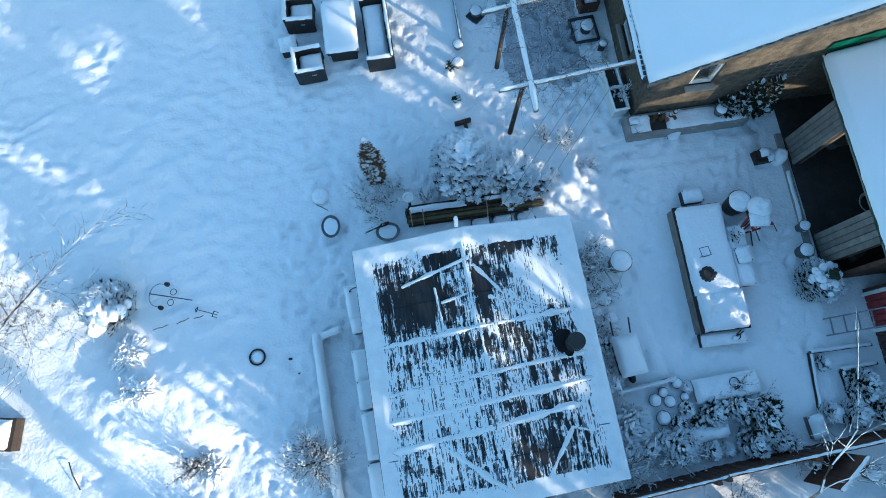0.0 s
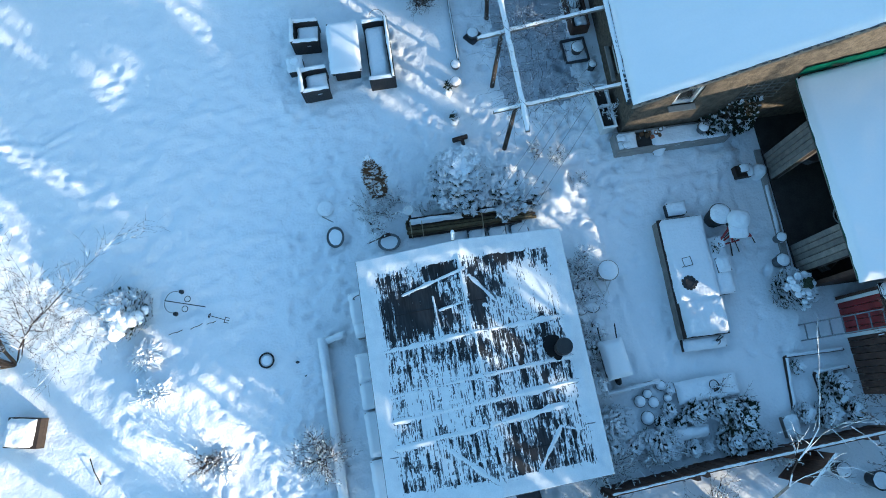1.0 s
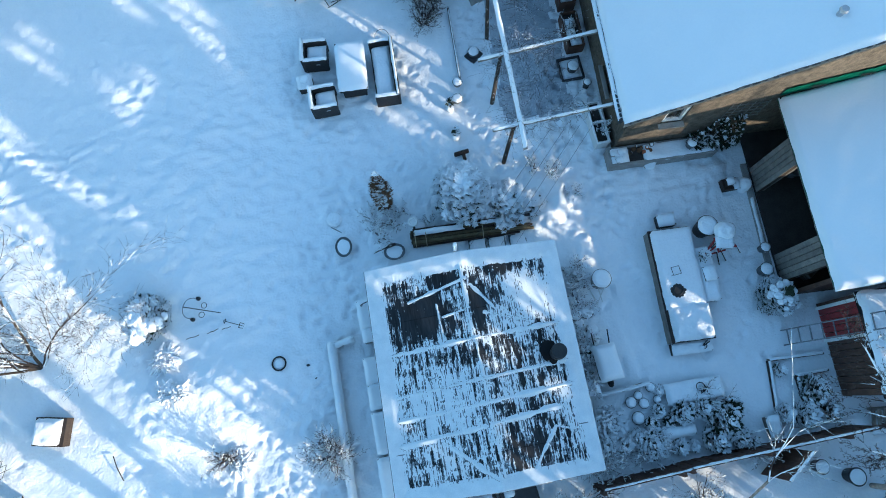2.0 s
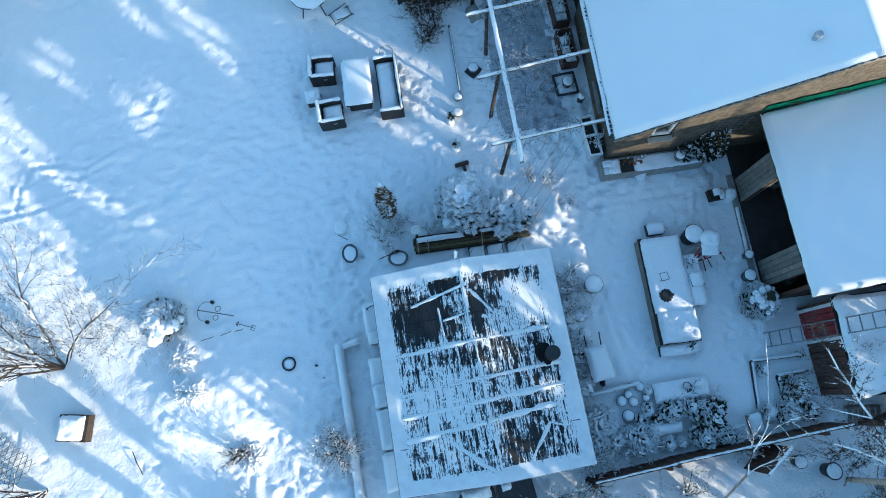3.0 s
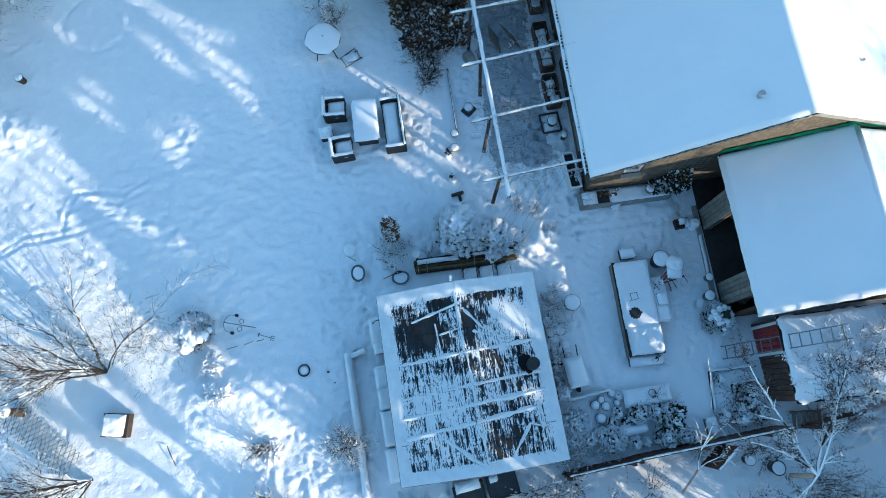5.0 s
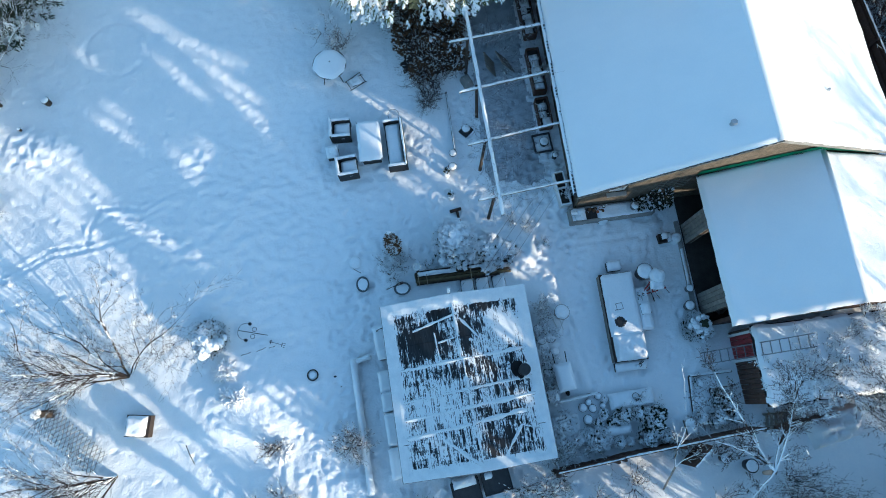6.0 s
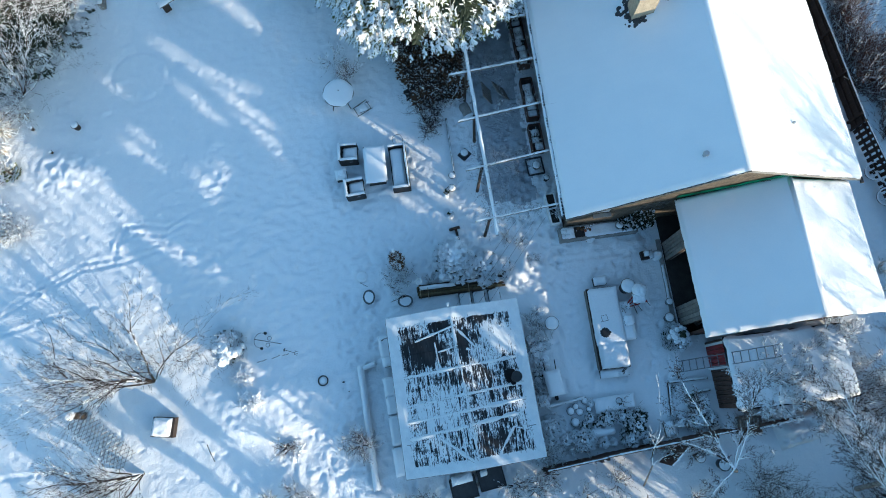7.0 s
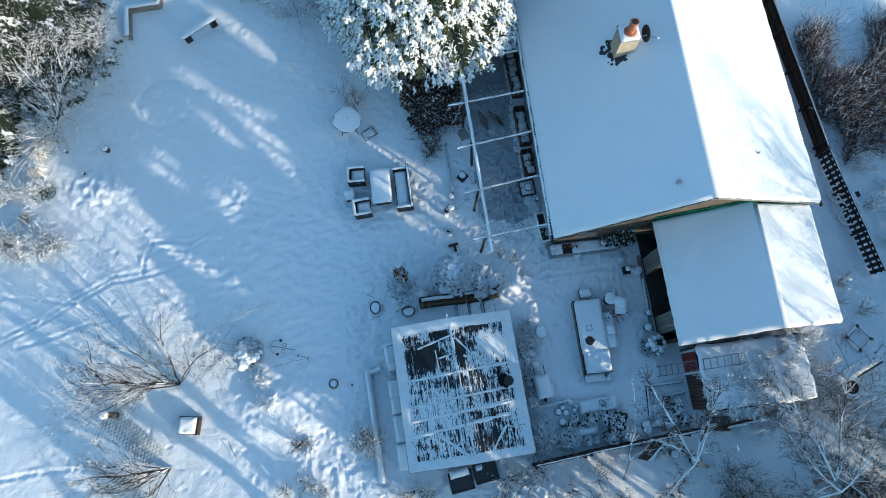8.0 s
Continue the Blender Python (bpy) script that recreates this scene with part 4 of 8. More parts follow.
    thick = np.clip(m * 0.8, 0, 1)
    thick = thick * thick * (3 - 2 * thick)
    m = np.maximum(m, thin)
    h = np.where(m > 0, 0.004 + 0.006 * np.clip(thin, 0, 1) * (1 - thick) + 0.034 * thick + 0.005 * value_noise(U, V, 3, 58) + 0.008 * thick * value_noise(U, V, 6, 63), -0.006)
    h = np.where(edge < 0.012, -0.045, h)
    k = m > 0
    keep = k[:-1, :-1] | k[1:, :-1] | k[1:, 1:] | k[:-1, 1:]
    nv = len(v)
    i, j = np.nonzero(keep)
    b = i * nv + j
    faces = np.stack([b, b + nv, b + nv + 1, b + 1], 1)
    used, inv = np.unique(faces, return_inverse=True)
    P = np.stack([U, V, z0 + h], 2).reshape(-1, 3)[used]
    return P.tolist(), inv.reshape(-1, 4).tolist()


v, f = shed_snow(0.02, 0.3)
raw("rime", v, f, RIME, shed_roof, "thin grey rime on the sheets", m=pose(0, 0, -0.0022))
v, f = shed_snow()
raw("snow", v, f, THAW, shed_roof, "combed, half-thawed snow on the sheets", True)
bm = bm_new()
box(bm, 0.06, 0.05, 0.6, pose(-0.1, S_L + 0.06, S_R - 0.15, 0, 0, 0), 0.01)
finial = part("finial", bm, WOOD_GREY, shed)
bm = bm_new()
cap(bm, 0.045, 0.12, pose(-0.1, S_L + 0.06, S_R + 0.44), seed=4)
box(bm, 0.07, 0.02, 0.4, pose(-0.1, S_L + 0.03, S_R + 0.05), 0.006)
part("snow", bm, SNOW, finial, smooth=True)
bm = bm_new()
mm = pose(1.66, 0.0, S_E + 0.12)
cyl(bm, 0.14, 0.14, 0.34, mm, 18)
ring(bm, 0.14, 0.02, mm @ pose(0, 0, 0.34))
flue = part("flue", bm, IRON, shed, "black metal flue rising through the roof")
bm = bm_new()
cyl(bm, 0.17, 0.155, 0.05, mm @ pose(0.02, 0.02, 0.37), 18)
part("cowl", bm, IRON, flue)
bm = bm_new()
rng = random.Random(8)
for k in range(16):
    a = rng.uniform(1.5, 4.4)
    q = rng.uniform(0.1, 0.26)
    x = 1.62 + q * math.cos(a)
    cyl(bm, 0.1, 0.09, 0.006, pose(x, q * math.sin(a), S_E + (1 - abs(x) / S_W) * (S_R - S_E) + 0.036, 0, 11.5, 0), 7)
part("thawed_ring", bm, FELT, flue, "bare sheet round the warm flue")

# ---- trodden walk under the pergola: a strip of greyer snow, its colour stands in for shade ----
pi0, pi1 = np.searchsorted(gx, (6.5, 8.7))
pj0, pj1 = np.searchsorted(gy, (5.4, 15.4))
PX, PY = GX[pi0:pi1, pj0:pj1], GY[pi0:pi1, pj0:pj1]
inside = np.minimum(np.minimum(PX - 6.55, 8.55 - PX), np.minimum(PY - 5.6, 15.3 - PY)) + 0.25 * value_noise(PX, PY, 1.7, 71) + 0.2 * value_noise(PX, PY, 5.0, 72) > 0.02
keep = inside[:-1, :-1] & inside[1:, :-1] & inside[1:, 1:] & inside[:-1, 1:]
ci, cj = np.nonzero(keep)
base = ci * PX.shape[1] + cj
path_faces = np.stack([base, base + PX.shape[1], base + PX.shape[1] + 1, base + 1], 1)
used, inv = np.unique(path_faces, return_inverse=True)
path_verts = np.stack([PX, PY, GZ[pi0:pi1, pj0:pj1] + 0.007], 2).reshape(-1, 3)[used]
tagged(raw("path", path_verts.tolist(), inv.reshape(-1, 4).tolist(), SHADE_SNOW, smooth=True), "trodden snow under the pergola, its deep shade put into the grey", "path", kind="structure")

# ---- pergola along the house ----
pergola = thing("pergola", pose(0, 0, 0), "rustic timber pergola with snow along its beams", "pergola")
PZ = 2.24
bm = bm_new()
box(bm, 0.1, 8.2, 0.1, pose(6.47, 7.95, PZ, 0, 0, 1.6), 0.01)
beam = part("beam", bm, WOOD_GREY, pergola)
bm = bm_new()
pillow(bm, 0.12, 8.2, 0.06, pose(6.47, 7.95, PZ + 0.1, 0, 0, 1.6), 0.8, 0.03, 2, 0.05)
part("snow", bm, SNOW, beam, smooth=True)
for (ax, ay), (bx, by) in (((5.92, 4.44), (8.92, 4.73)), ((5.84, 6.29), (8.9, 6.69)), ((5.80, 8.14), (8.88, 8.52)), ((5.69, 9.99), (8.86, 10.28)), ((5.66, 11.85), (8.86, 12.1))):
    bm = bm_new()
    L, an = math.hypot(bx - ax, by - ay), math.degrees(math.atan2(by - ay, bx - ax))
    m = pose((ax + bx) / 2, (ay + by) / 2, PZ - 0.07, 0, 0, an)
    box(bm, L, 0.055, 0.09, m, 0.008)
    raf = part("rafter", bm, WOOD_GREY, pergola)
    bm = bm_new()
    pillow(bm, L, 0.07, 0.05, m @ pose(0, 0, 0.09), 0.9, 0.03, ax * 3, 0.03)
    part("snow", bm, SNOW, raf, smooth=True)
for px, py, lx, ly in ((6.43, 4.5, -0.06, 0.02), (6.42, 6.42, -0.1, -0.12), (6.38, 8.3, 0.1, 0.02), (6.33, 10.1, 0.0, 0.05)):
    bm = bm_new()
    rod(bm, (px + lx, py + ly, -0.05), (px, py, PZ), 0.06, 9, 0.045)
    part("post", bm, BARK, pergola, "rough bark-covered post")


def vine(ax, ay, bx, by, seed, n):
    rng = random.Random(seed)
    ob = thing("climbing_vine", pose(0, 0, 0), "leafless climbing vine tangled over the pergola, frosted", "vine", "pergola vines")
    segs = []
    for _ in range(n):
        t = rng.random()
        p = Vector((ax + (bx - ax) * t + rng.gauss(0, 0.12), ay + (by - ay) * t + rng.gauss(0, 0.15), PZ + rng.gauss(0.0, 0.12)))
        d = Vector((rng.gauss(0, 1), rng.gauss(0, 1), rng.gauss(-0.15, 0.5))).normalized()
        curl = Vector((rng.gauss(0, 1), rng.gauss(0, 1), rng.gauss(0, 1))) * 0.35
        r = rng.uniform(0.003, 0.007)
        for k in range(rng.randint(7, 18)):
            d = (d + curl * 0.5 + Vector((rng.gauss(0, 0.25), rng.gauss(0, 0.25), rng.gauss(-0.03, 0.2)))).normalized()
            q = p + d * 0.065
            if q.z < 0.4:
                break
            segs.append((p, q, r, r * 0.92))
            p, r = q, r * 0.92
    v, f = sticks(segs, 3)
    tagged(raw("stem", v, f, TWIG, ob), kind="stuff")
    v, f = sticks(snowy(segs, 0, 0.8, 0.7, 0.0008, 0.3, rng), 3)
    tagged(raw("snow", v, f, FROST, ob, "rime along the stems"), kind="stuff")


vine(6.3, 4.46, 8.0, 4.64, 61, 90)
vine(6.3, 6.35, 8.2, 6.6, 62, 110)
vine(6.45, 4.5, 6.42, 7.2, 63, 110)
vine(6.4, 8.2, 8.6, 8.5, 64, 80)
vine(6.4, 10.05, 8.7, 10.25, 65, 120)
vine(6.9, 5.2, 7.6, 6.2, 66, 60)
vine(6.9, 7.0, 7.8, 9.8, 67, 70)


# ---- rattan set on the lawn ----
def armchair():
    ob = thing("rattan_armchair", pose(1.62, 8.27, 0, 0, 0, -2), "black rattan garden armchair with snow on seat and arms", "armchair", "rattan garden set")
    parts = (("base", 0.68, 0.66, 0.3, 0.0, 0.0, 0.05), ("backrest", 0.1, 0.68, 0.62, -0.3, 0, 0.02), ("armrest", 0.66, 0.1, 0.56, 0.03, 0.30, 0.02), ("armrest", 0.66, 0.1, 0.56, 0.03, -0.30, 0.02))
    for name, sx, sy, sz, x, y, z in parts:
        bm = bm_new()
        box(bm, sx, sy, sz, pose(x, y, z), 0.018)
        p = part(name, bm, RATTAN, ob)
        bm = bm_new()
        if name == "base":
            pillow(bm, 0.54, 0.5, 0.09, pose(0.06, 0, sz + z), 0.3, 0.06, 1.1, 0.1)
        else:
            pillow(bm, sx + 0.01, sy + 0.015, 0.055, pose(x, y, sz + z), 0.5, 0.03, x * 9 + y, 0.05)
        part("snow", bm, SNOW, p, smooth=True)
    for x in (-0.27, 0.3):
        for y in (-0.29, 0.29):
            bm = bm_new()
            box(bm, 0.05, 0.05, 0.06, pose(x, y, 0))
            part("leg", bm, IRON, ob)
    bm = bm_new()
    box(bm, 0.11, 0.01, 0.035, pose(0.1, -0.352, 0.36), 0.003)
    part("badge", bm, METAL, ob, "small pale maker's plate")
    return ob


chair = armchair()
copy_thing(chair, pose(1.76, 6.83, 0, 0, 0, 4))
sofa = thing("rattan_sofa", pose(3.5, 7.48, 0, 0, 0, 1.5), "black rattan two-seat garden sofa with a snowy seat", "sofa", "rattan garden set")
for name, sx, sy, sz, x, y, z in (("base", 0.64, 1.74, 0.3, 0, 0, 0.05), ("backrest", 0.1, 1.78, 0.62, 0.28, 0, 0.02), ("armrest", 0.64, 0.1, 0.56, -0.02, 0.84, 0.02), ("armrest", 0.64, 0.1, 0.56, -0.02, -0.84, 0.02)):
    bm = bm_new()
    box(bm, sx, sy, sz, pose(x, y, z), 0.018)
    p = part(name, bm, RATTAN, sofa)
    bm = bm_new()
    if name == "base":
        pillow(bm, 0.5, 1.56, 0.09, pose(-0.04, 0, sz + z), 0.3, 0.06, 2.1, 0.1)
    else:
        pillow(bm, sx + (0.01 if name == "armrest" else -0.03), sy + 0.01, 0.05, pose(x, y, sz + z), 0.7, 0.03, x * 9 + y, 0.05)
    part("snow", bm, SNOW, p, smooth=True)
for x in (-0.26, 0.26):
    for y in (-0.8, 0.8):
        bm = bm_new()
        box(bm, 0.05, 0.05, 0.06, pose(x, y, 0))
        part("leg", bm, IRON, sofa)
table = thing("rattan_table", pose(2.62, 7.63, 0, 0, 0, 0.5), "rectangular rattan garden table with an even snow layer", "table", "rattan garden set")
bm = bm_new()
box(bm, 0.8, 1.48, 0.04, pose(0, 0, 0.54), 0.01)
top = part("tabletop", bm, RATTAN, table)
bm = bm_new()
pillow(bm, 0.81, 1.49, 0.06, pose(0, 0, 0.58), 0.12, 0.07, 5, 0.05)
part("snow", bm, SNOW_SMOOTH, top, smooth=True)
bm = bm_new()
box(bm, 0.64, 1.28, 0.5, pose(0, 0, 0.04), 0.02)
part("base", bm, RATTAN, table)
bm = bm_new()
box(bm, 0.75, 1.42, 0.1, pose(0, 0, 0.43), 0.01)
part("apron", bm, RATTAN, table)
stool = thing("rattan_stool", pose(1.28, 7.5, 0, 0, 0, 6), "low rattan side stool buried in snow", "stool", "rattan garden set")
bm = bm_new()
box(bm, 0.4, 0.4, 0.3, bevel=0.02)
part("base", bm, RATTAN, stool)
bm = bm_new()
pillow(bm, 0.44, 0.44, 0.09, pose(0, 0, 0.29), 0.3, 0.05, 4, 0.1)
cap(bm, 0.13, 0.06, pose(0.02, 0.02, 0.37), seed=3)
part("snow", bm, SNOW, stool, smooth=True)

rt = thing("round_table", pose(1.48, 10.7, 0), "round garden table with a disc of snow on top", "table")
bm = bm_new()
cyl(bm, 0.6, 0.6, 0.03, pose(0, 0, 0.68), 36)
top = part("tabletop", bm, IRON, rt)
bm = bm_new()
cap(bm, 0.6, 0.07, pose(0, 0, 0.71), 0.08, 36, 6, 2)
part("snow", bm, SNOW_SMOOTH, top, smooth=True)
for k in range(4):
    a = radians(45 + 90 * k)
    bm = bm_new()
    rod(bm, (0.25 * math.cos(a), 0.25 * math.sin(a), 0.68), (0.5 * math.cos(a), 0.5 * math.sin(a), 0), 0.018)
    part("leg", bm, IRON, rt)
bm = bm_new()
cyl(bm, 0.02, 0.02, 0.04, pose(0.02, 0.05, 0.77), 8)
part("parasol_hole", bm, IRON, rt)
fold = thing("folding_chair", pose(2.3, 10.25, 0.05, 0, 0, 25), "collapsed metal folding chair half buried in snow", "chair")
bm = bm_new()
for y in (-0.2, 0.2):
    rod(bm, (-0.35, y, 0.02), (0.3, y * 1.1, 0.12), 0.012)
    rod(bm, (-0.2, y * 0.8, 0.12), (0.35, y * 0.8, 0.0), 0.012)
for x in (-0.3, 0.0, 0.28):
    rod(bm, (x, -0.2, 0.06), (x, 0.2, 0.06), 0.012)
part("frame", bm, IRON, fold)
bm = bm_new()
pillow(bm, 0.4, 0.34, 0.07, pose(0, 0, 0.09), 0.7, 0.05, 7, 0.08)
part("snow", bm, SNOW, fold, smooth=True)
hoop = thing("wire_hoop", pose(3.52, 8.78, 0.02, 25, 0, 10), "thin black wire hoop stuck in the snow", "hoop")
bm = bm_new()
ring(bm, 0.2, 0.007, pose(0, 0, 0.1), 24, 5)
part("hoop", bm, IRON, hoop)

# ---- outdoor counter ----
counter = thing("outdoor_counter", pose(10.14, 0.6, 0), "long low wooden outdoor counter with a thick snow top", "counter")
bm = bm_new()
box(bm, 1.0, 2.78, 0.36, pose(0, 0, 0))
part("body", bm, WOOD_DARK, counter)
for k in range(3):
    bm = bm_new()
    box(bm, 0.025, 2.8, 0.115, pose(-0.51, 0.0, 0.01 + k * 0.12), 0.004)
    part("plank", bm, WOOD_GREY, counter)
bm = bm_new()
box(bm, 1.07, 2.84, 0.04, pose(0, 0, 0.36), 0.008)
top = part("worktop", bm, WOOD_DARK, counter)
bm = bm_new()
pillow(bm, 1.04, 2.02, 0.09, pose(0.02, 0.4, 0.4), 0.12, 0.08, 3, 0.06)
pillow(bm, 1.0, 0.84, 0.15, pose(0.04, -0.98, 0.4), 0.8, 0.06, 13, 0.14)
part("snow", bm, SNOW, top, "thick snow on the worktop", smooth=True)
bm = bm_new()
box(bm, 0.42, 1.34, 0.3, pose(0.74, 0.17, 0), 0.01)
side = part("side_shelf", bm, WOOD_DARK, counter)
bm = bm_new()
pillow(bm, 0.46, 1.38, 0.1, pose(0.74, 0.17, 0.3), 0.25, 0.07, 9, 0.08)
part("snow", bm, SNOW, side, smooth=True)
bm = bm_new()
box(bm, 0.98, 0.28, 0.2, pose(0.0, -1.55, 0), 0.01)
low = part("low_bench", bm, WOOD_DARK, counter)
bm = bm_new()
pillow(bm, 1.0, 0.3, 0.07, pose(0.0, -1.55, 0.2), 0.3, 0.06, 15, 0.06)
part("snow", bm, SNOW, low, smooth=True)
grill = thing("fire_bowl", pose(10.0, 0.42, 0.485), "round black fire bowl set in the snowy counter", "fire bowl")
bm = bm_new()
rng = random.Random(2)
cyl(bm, 0.15, 0.145, 0.02, pose(0, 0, 0), 26)
ring(bm, 0.1, 0.01, pose(0, 0, 0.02), 20, 5)
for k in range(12):
    a = k * 0.53
    cyl(bm, 0.05, 0.04, 0.014, pose(0.135 * math.cos(a) + rng.gauss(0, 0.012), 0.135 * math.sin(a), 0), 7)
part("bowl", bm, IRON, grill)
tray = thing("wire_tray", pose(10.06, 0.92, 0.482, 0, 0, 8), "square wire tray sunk in the counter's snow", "tray")
for a, b in (((-0.1, -0.1), (0.1, -0.1)), ((0.1, -0.1), (0.1, 0.1)), ((0.1, 0.1), (-0.1, 0.1)), ((-0.1, 0.1), (-0.1, -0.1)), ((-0.1, -0.08), (-0.17, -0.1))):
    bm = bm_new()
    rod(bm, (*a, 0.012), (*b, 0.012), 0.007)
    part("wire", bm, IRON, tray)
evergreen(10.84, 1.2, 0.34, 0.15, "small potted heather buried in snow on the counter", 71, 60, 0.14, 0.95, "ball", "potted_plant", z=0.3, tufts=True, category="plant")
book = thing("storage_tin", pose(10.9, 0.76, 0.38, 0, 0, 4), "flat storage tin under snow on the side shelf", "tin")
bm = bm_new()
box(bm, 0.32, 0.36, 0.07, bevel=0.01)
part("body", bm, IRON, book)
bm = bm_new()
pillow(bm, 0.33, 0.37, 0.06, pose(0, 0, 0.07), 0.2, 0.06, 3, 0.05)
part("snow", bm, SNOW, book, smooth=True)
shoe = thing("metal_ornament", pose(10.4, -0.97, 0.26, 0, 0, 20), "small scrolled metal ornament on the low bench", "ornament")
bm = bm_new()
ring(bm, 0.06, 0.012, pose(0, 0, 0.03, 30, 0, 0), 16, 5)
rod(bm, (-0.12, 0.0, 0.02), (0.16, 0.05, 0.06), 0.012)
rod(bm, (0.0, 0.05, 0.02), (0.14, 0.1, 0.05), 0.01)
part("scroll", bm, IRON, shoe)
bm = bm_new()
cap(bm, 0.07, 0.05, pose(-0.08, 0, 0.02), seed=2)
part("snow", bm, SNOW, shoe, smooth=True)
sb = thing("storage_box", pose(10.22, 2.3, 0, 0, 0, 2), "black storage box with snow on its lid", "box")
bm = bm_new()
box(bm, 0.46, 0.32, 0.24, bevel=0.02)
part("body", bm, IRON, sb)
bm = bm_new()
pillow(bm, 0.48, 0.34, 0.09, pose(0.0, 0, 0.23), 0.2, 0.06, 3, 0.08)
part("snow", bm, SNOW, sb, smooth=True)


def pot(x, y, r, h, label, seed, material=POTGREY, z=0.0, name="plant_pot", group="pots", snow=0.08, tray_r=0.0):
    ob = thing(name, pose(x, y, z), label, "pot", group)
    bm = bm_new()
    cyl(bm, r * 0.75, r, h, seg=18)
    ring(bm, r, 0.012, pose(0, 0, h - 0.01), 18, 5)
    part("body", bm, material, ob)
    bm = bm_new()
    if snow:
        cap(bm, r * 1.02, snow, pose(0, 0, h - 0.012), 0.25, 18, 5, seed)
        part("snow", bm, SNOW, ob, smooth=True)
    else:
        cyl(bm, r * 0.9, r * 0.9, 0.02, pose(0, 0, h - 0.03), 12)
        part("soil", bm, SOIL, ob)
    if tray_r:
        bm = bm_new()
        cyl(bm, tray_r, tray_r, 0.04, pose(0, 0, -0.005), 20)
        part("saucer", bm, material, ob)
    return ob


pot(11.1, 1.95, 0.26, 0.5, "round dark barrel with a snow lid", 1, IRON, name="water_barrel", group="", snow=0.1)
dome = thing("kettle_barbecue", pose(11.43, 1.72, 0), "covered kettle barbecue under a dome of snow", "barbecue")
bm = bm_new()
cyl(bm, 0.16, 0.25, 0.3, pose(0, 0, 0.3), 18)
part("bowl", bm, IRON, dome)
bm = bm_new()
cap(bm, 0.27, 0.2, pose(0, 0, 0.59), 0.25, 20, 6, 3)
part("snow", bm, SNOW, dome, "deep dome of snow", smooth=True)
for k in range(3):
    a = 2.1 * k
    bm = bm_new()
    rod(bm, (0.15 * math.cos(a), 0.15 * math.sin(a), 0.4), (0.3 * math.cos(a), 0.3 * math.sin(a), 0), 0.014)
    part("leg", bm, IRON, dome)
dc = thing("deck_chair", pose(11.3, 1.3, 0), "dark red folding chair with snow on seat and legs", "chair")
bm = bm_new()
slab(bm, (-0.2, 0.28, 0.63), (0.18, 0.3, 0.6), (0.32, -0.03, 0.66), (-0.11, 0.03, 0.6), 0.025)
seat = part("seat", bm, RED, dc)
bm = bm_new()
pillow(bm, 0.46, 0.3, 0.06, pose(0.05, 0.14, 0.64, 4, -3, -6), 0.3, 0.05, 3, 0.05)
part("snow", bm, SNOW, seat, smooth=True)
for a, b, r in (((-0.46, -0.08, 0.45), (-0.13, 0.27, 0.62), 0.028), ((-0.1, -0.05, 0.5), (-0.13, 0.27, 0.62), 0.026), ((-0.42, -0.1, 0.42), (0.1, -0.02, 0.45), 0.022), ((-0.3, -0.02, 0.4), (0.05, 0.2, 0.5), 0.022)):
    bm = bm_new()
    rod(bm, a, b, r)
    part("frame_bar", bm, RED, dc)
for a, b in (((-0.46, -0.07, 0.5), (-0.38, -0.33, 0)), ((-0.33, -0.03, 0.5), (-0.21, -0.25, 0)), ((-0.15, -0.05, 0.5), (0.08, -0.29, 0)), ((-0.04, 0, 0.5), (0.27, -0.21, 0)), ((0.3, -0.03, 0.66), (0.42, -0.14, 0.5)), ((-0.13, 0.27, 0.65), (-0.02, -0.04, 0.56))):
    bm = bm_new()
    rod(bm, a, b, 0.017)
    leg = part("leg", bm, WOOD_DARK, dc)
    bm = bm_new()
    rod(bm, Vector(a) + Vector((0, 0.012, 0.02)), Vector(b) + Vector((0, 0.012, 0.02)), 0.017)
    part("rime", bm, FROST, leg, "snow along the leg")
pot(12.38, 0.7, 0.16, 0.3, "round pot with a snow lid by the garage pillar", 2)
pot(12.52, 1.26, 0.12, 0.25, "small round pot topped with snow", 3)
evergreen(12.42, -0.02, 0.62, 0.5, "round clipped evergreen with snow and bare dark top", 72, 1100, 0.11, 0.75, "ball", "clipped_shrub", tufts=True, category="shrub", droop=0.2)
round_bush = bpy.data.objects["clipped_shrub"]
bm = bm_new()
rng = random.Random(75)
for k in range(26):
    a, q = rng.uniform(0, 6.283), 0.34 * math.sqrt(rng.random())
    x, y = q * math.cos(a), q * math.sin(a)
    if math.hypot(x - 0.13, y - 0.06) < 0.19 or x + 0.6 * y < -0.4:
        continue
    cap(bm, rng.uniform(0.04, 0.1), rng.uniform(0.015, 0.035), pose(x, y, 0.655 - 0.9 * q * q, rng.gauss(0, 10), rng.gauss(0, 10), 0), 0.6, 10, 4, k)
hollow = bm_new()
for k in range(14):
    a = k * 0.47
    cyl(hollow, rng.uniform(0.05, 0.08), 0.03, 0.03, pose(0.14 + 0.1 * (k % 3) / 2 * math.cos(a), 0.06 + 0.1 * (k % 3) / 2 * math.sin(a), 0.68, rng.gauss(0, 15), rng.gauss(0, 15), 0), 6)
part("hollow", hollow, LEAF, round_bush, "bare dark hollow in the top")
part("snow_blanket", bm, SNOW, round_bush, "thick snow round the dark hollow top", smooth=True)

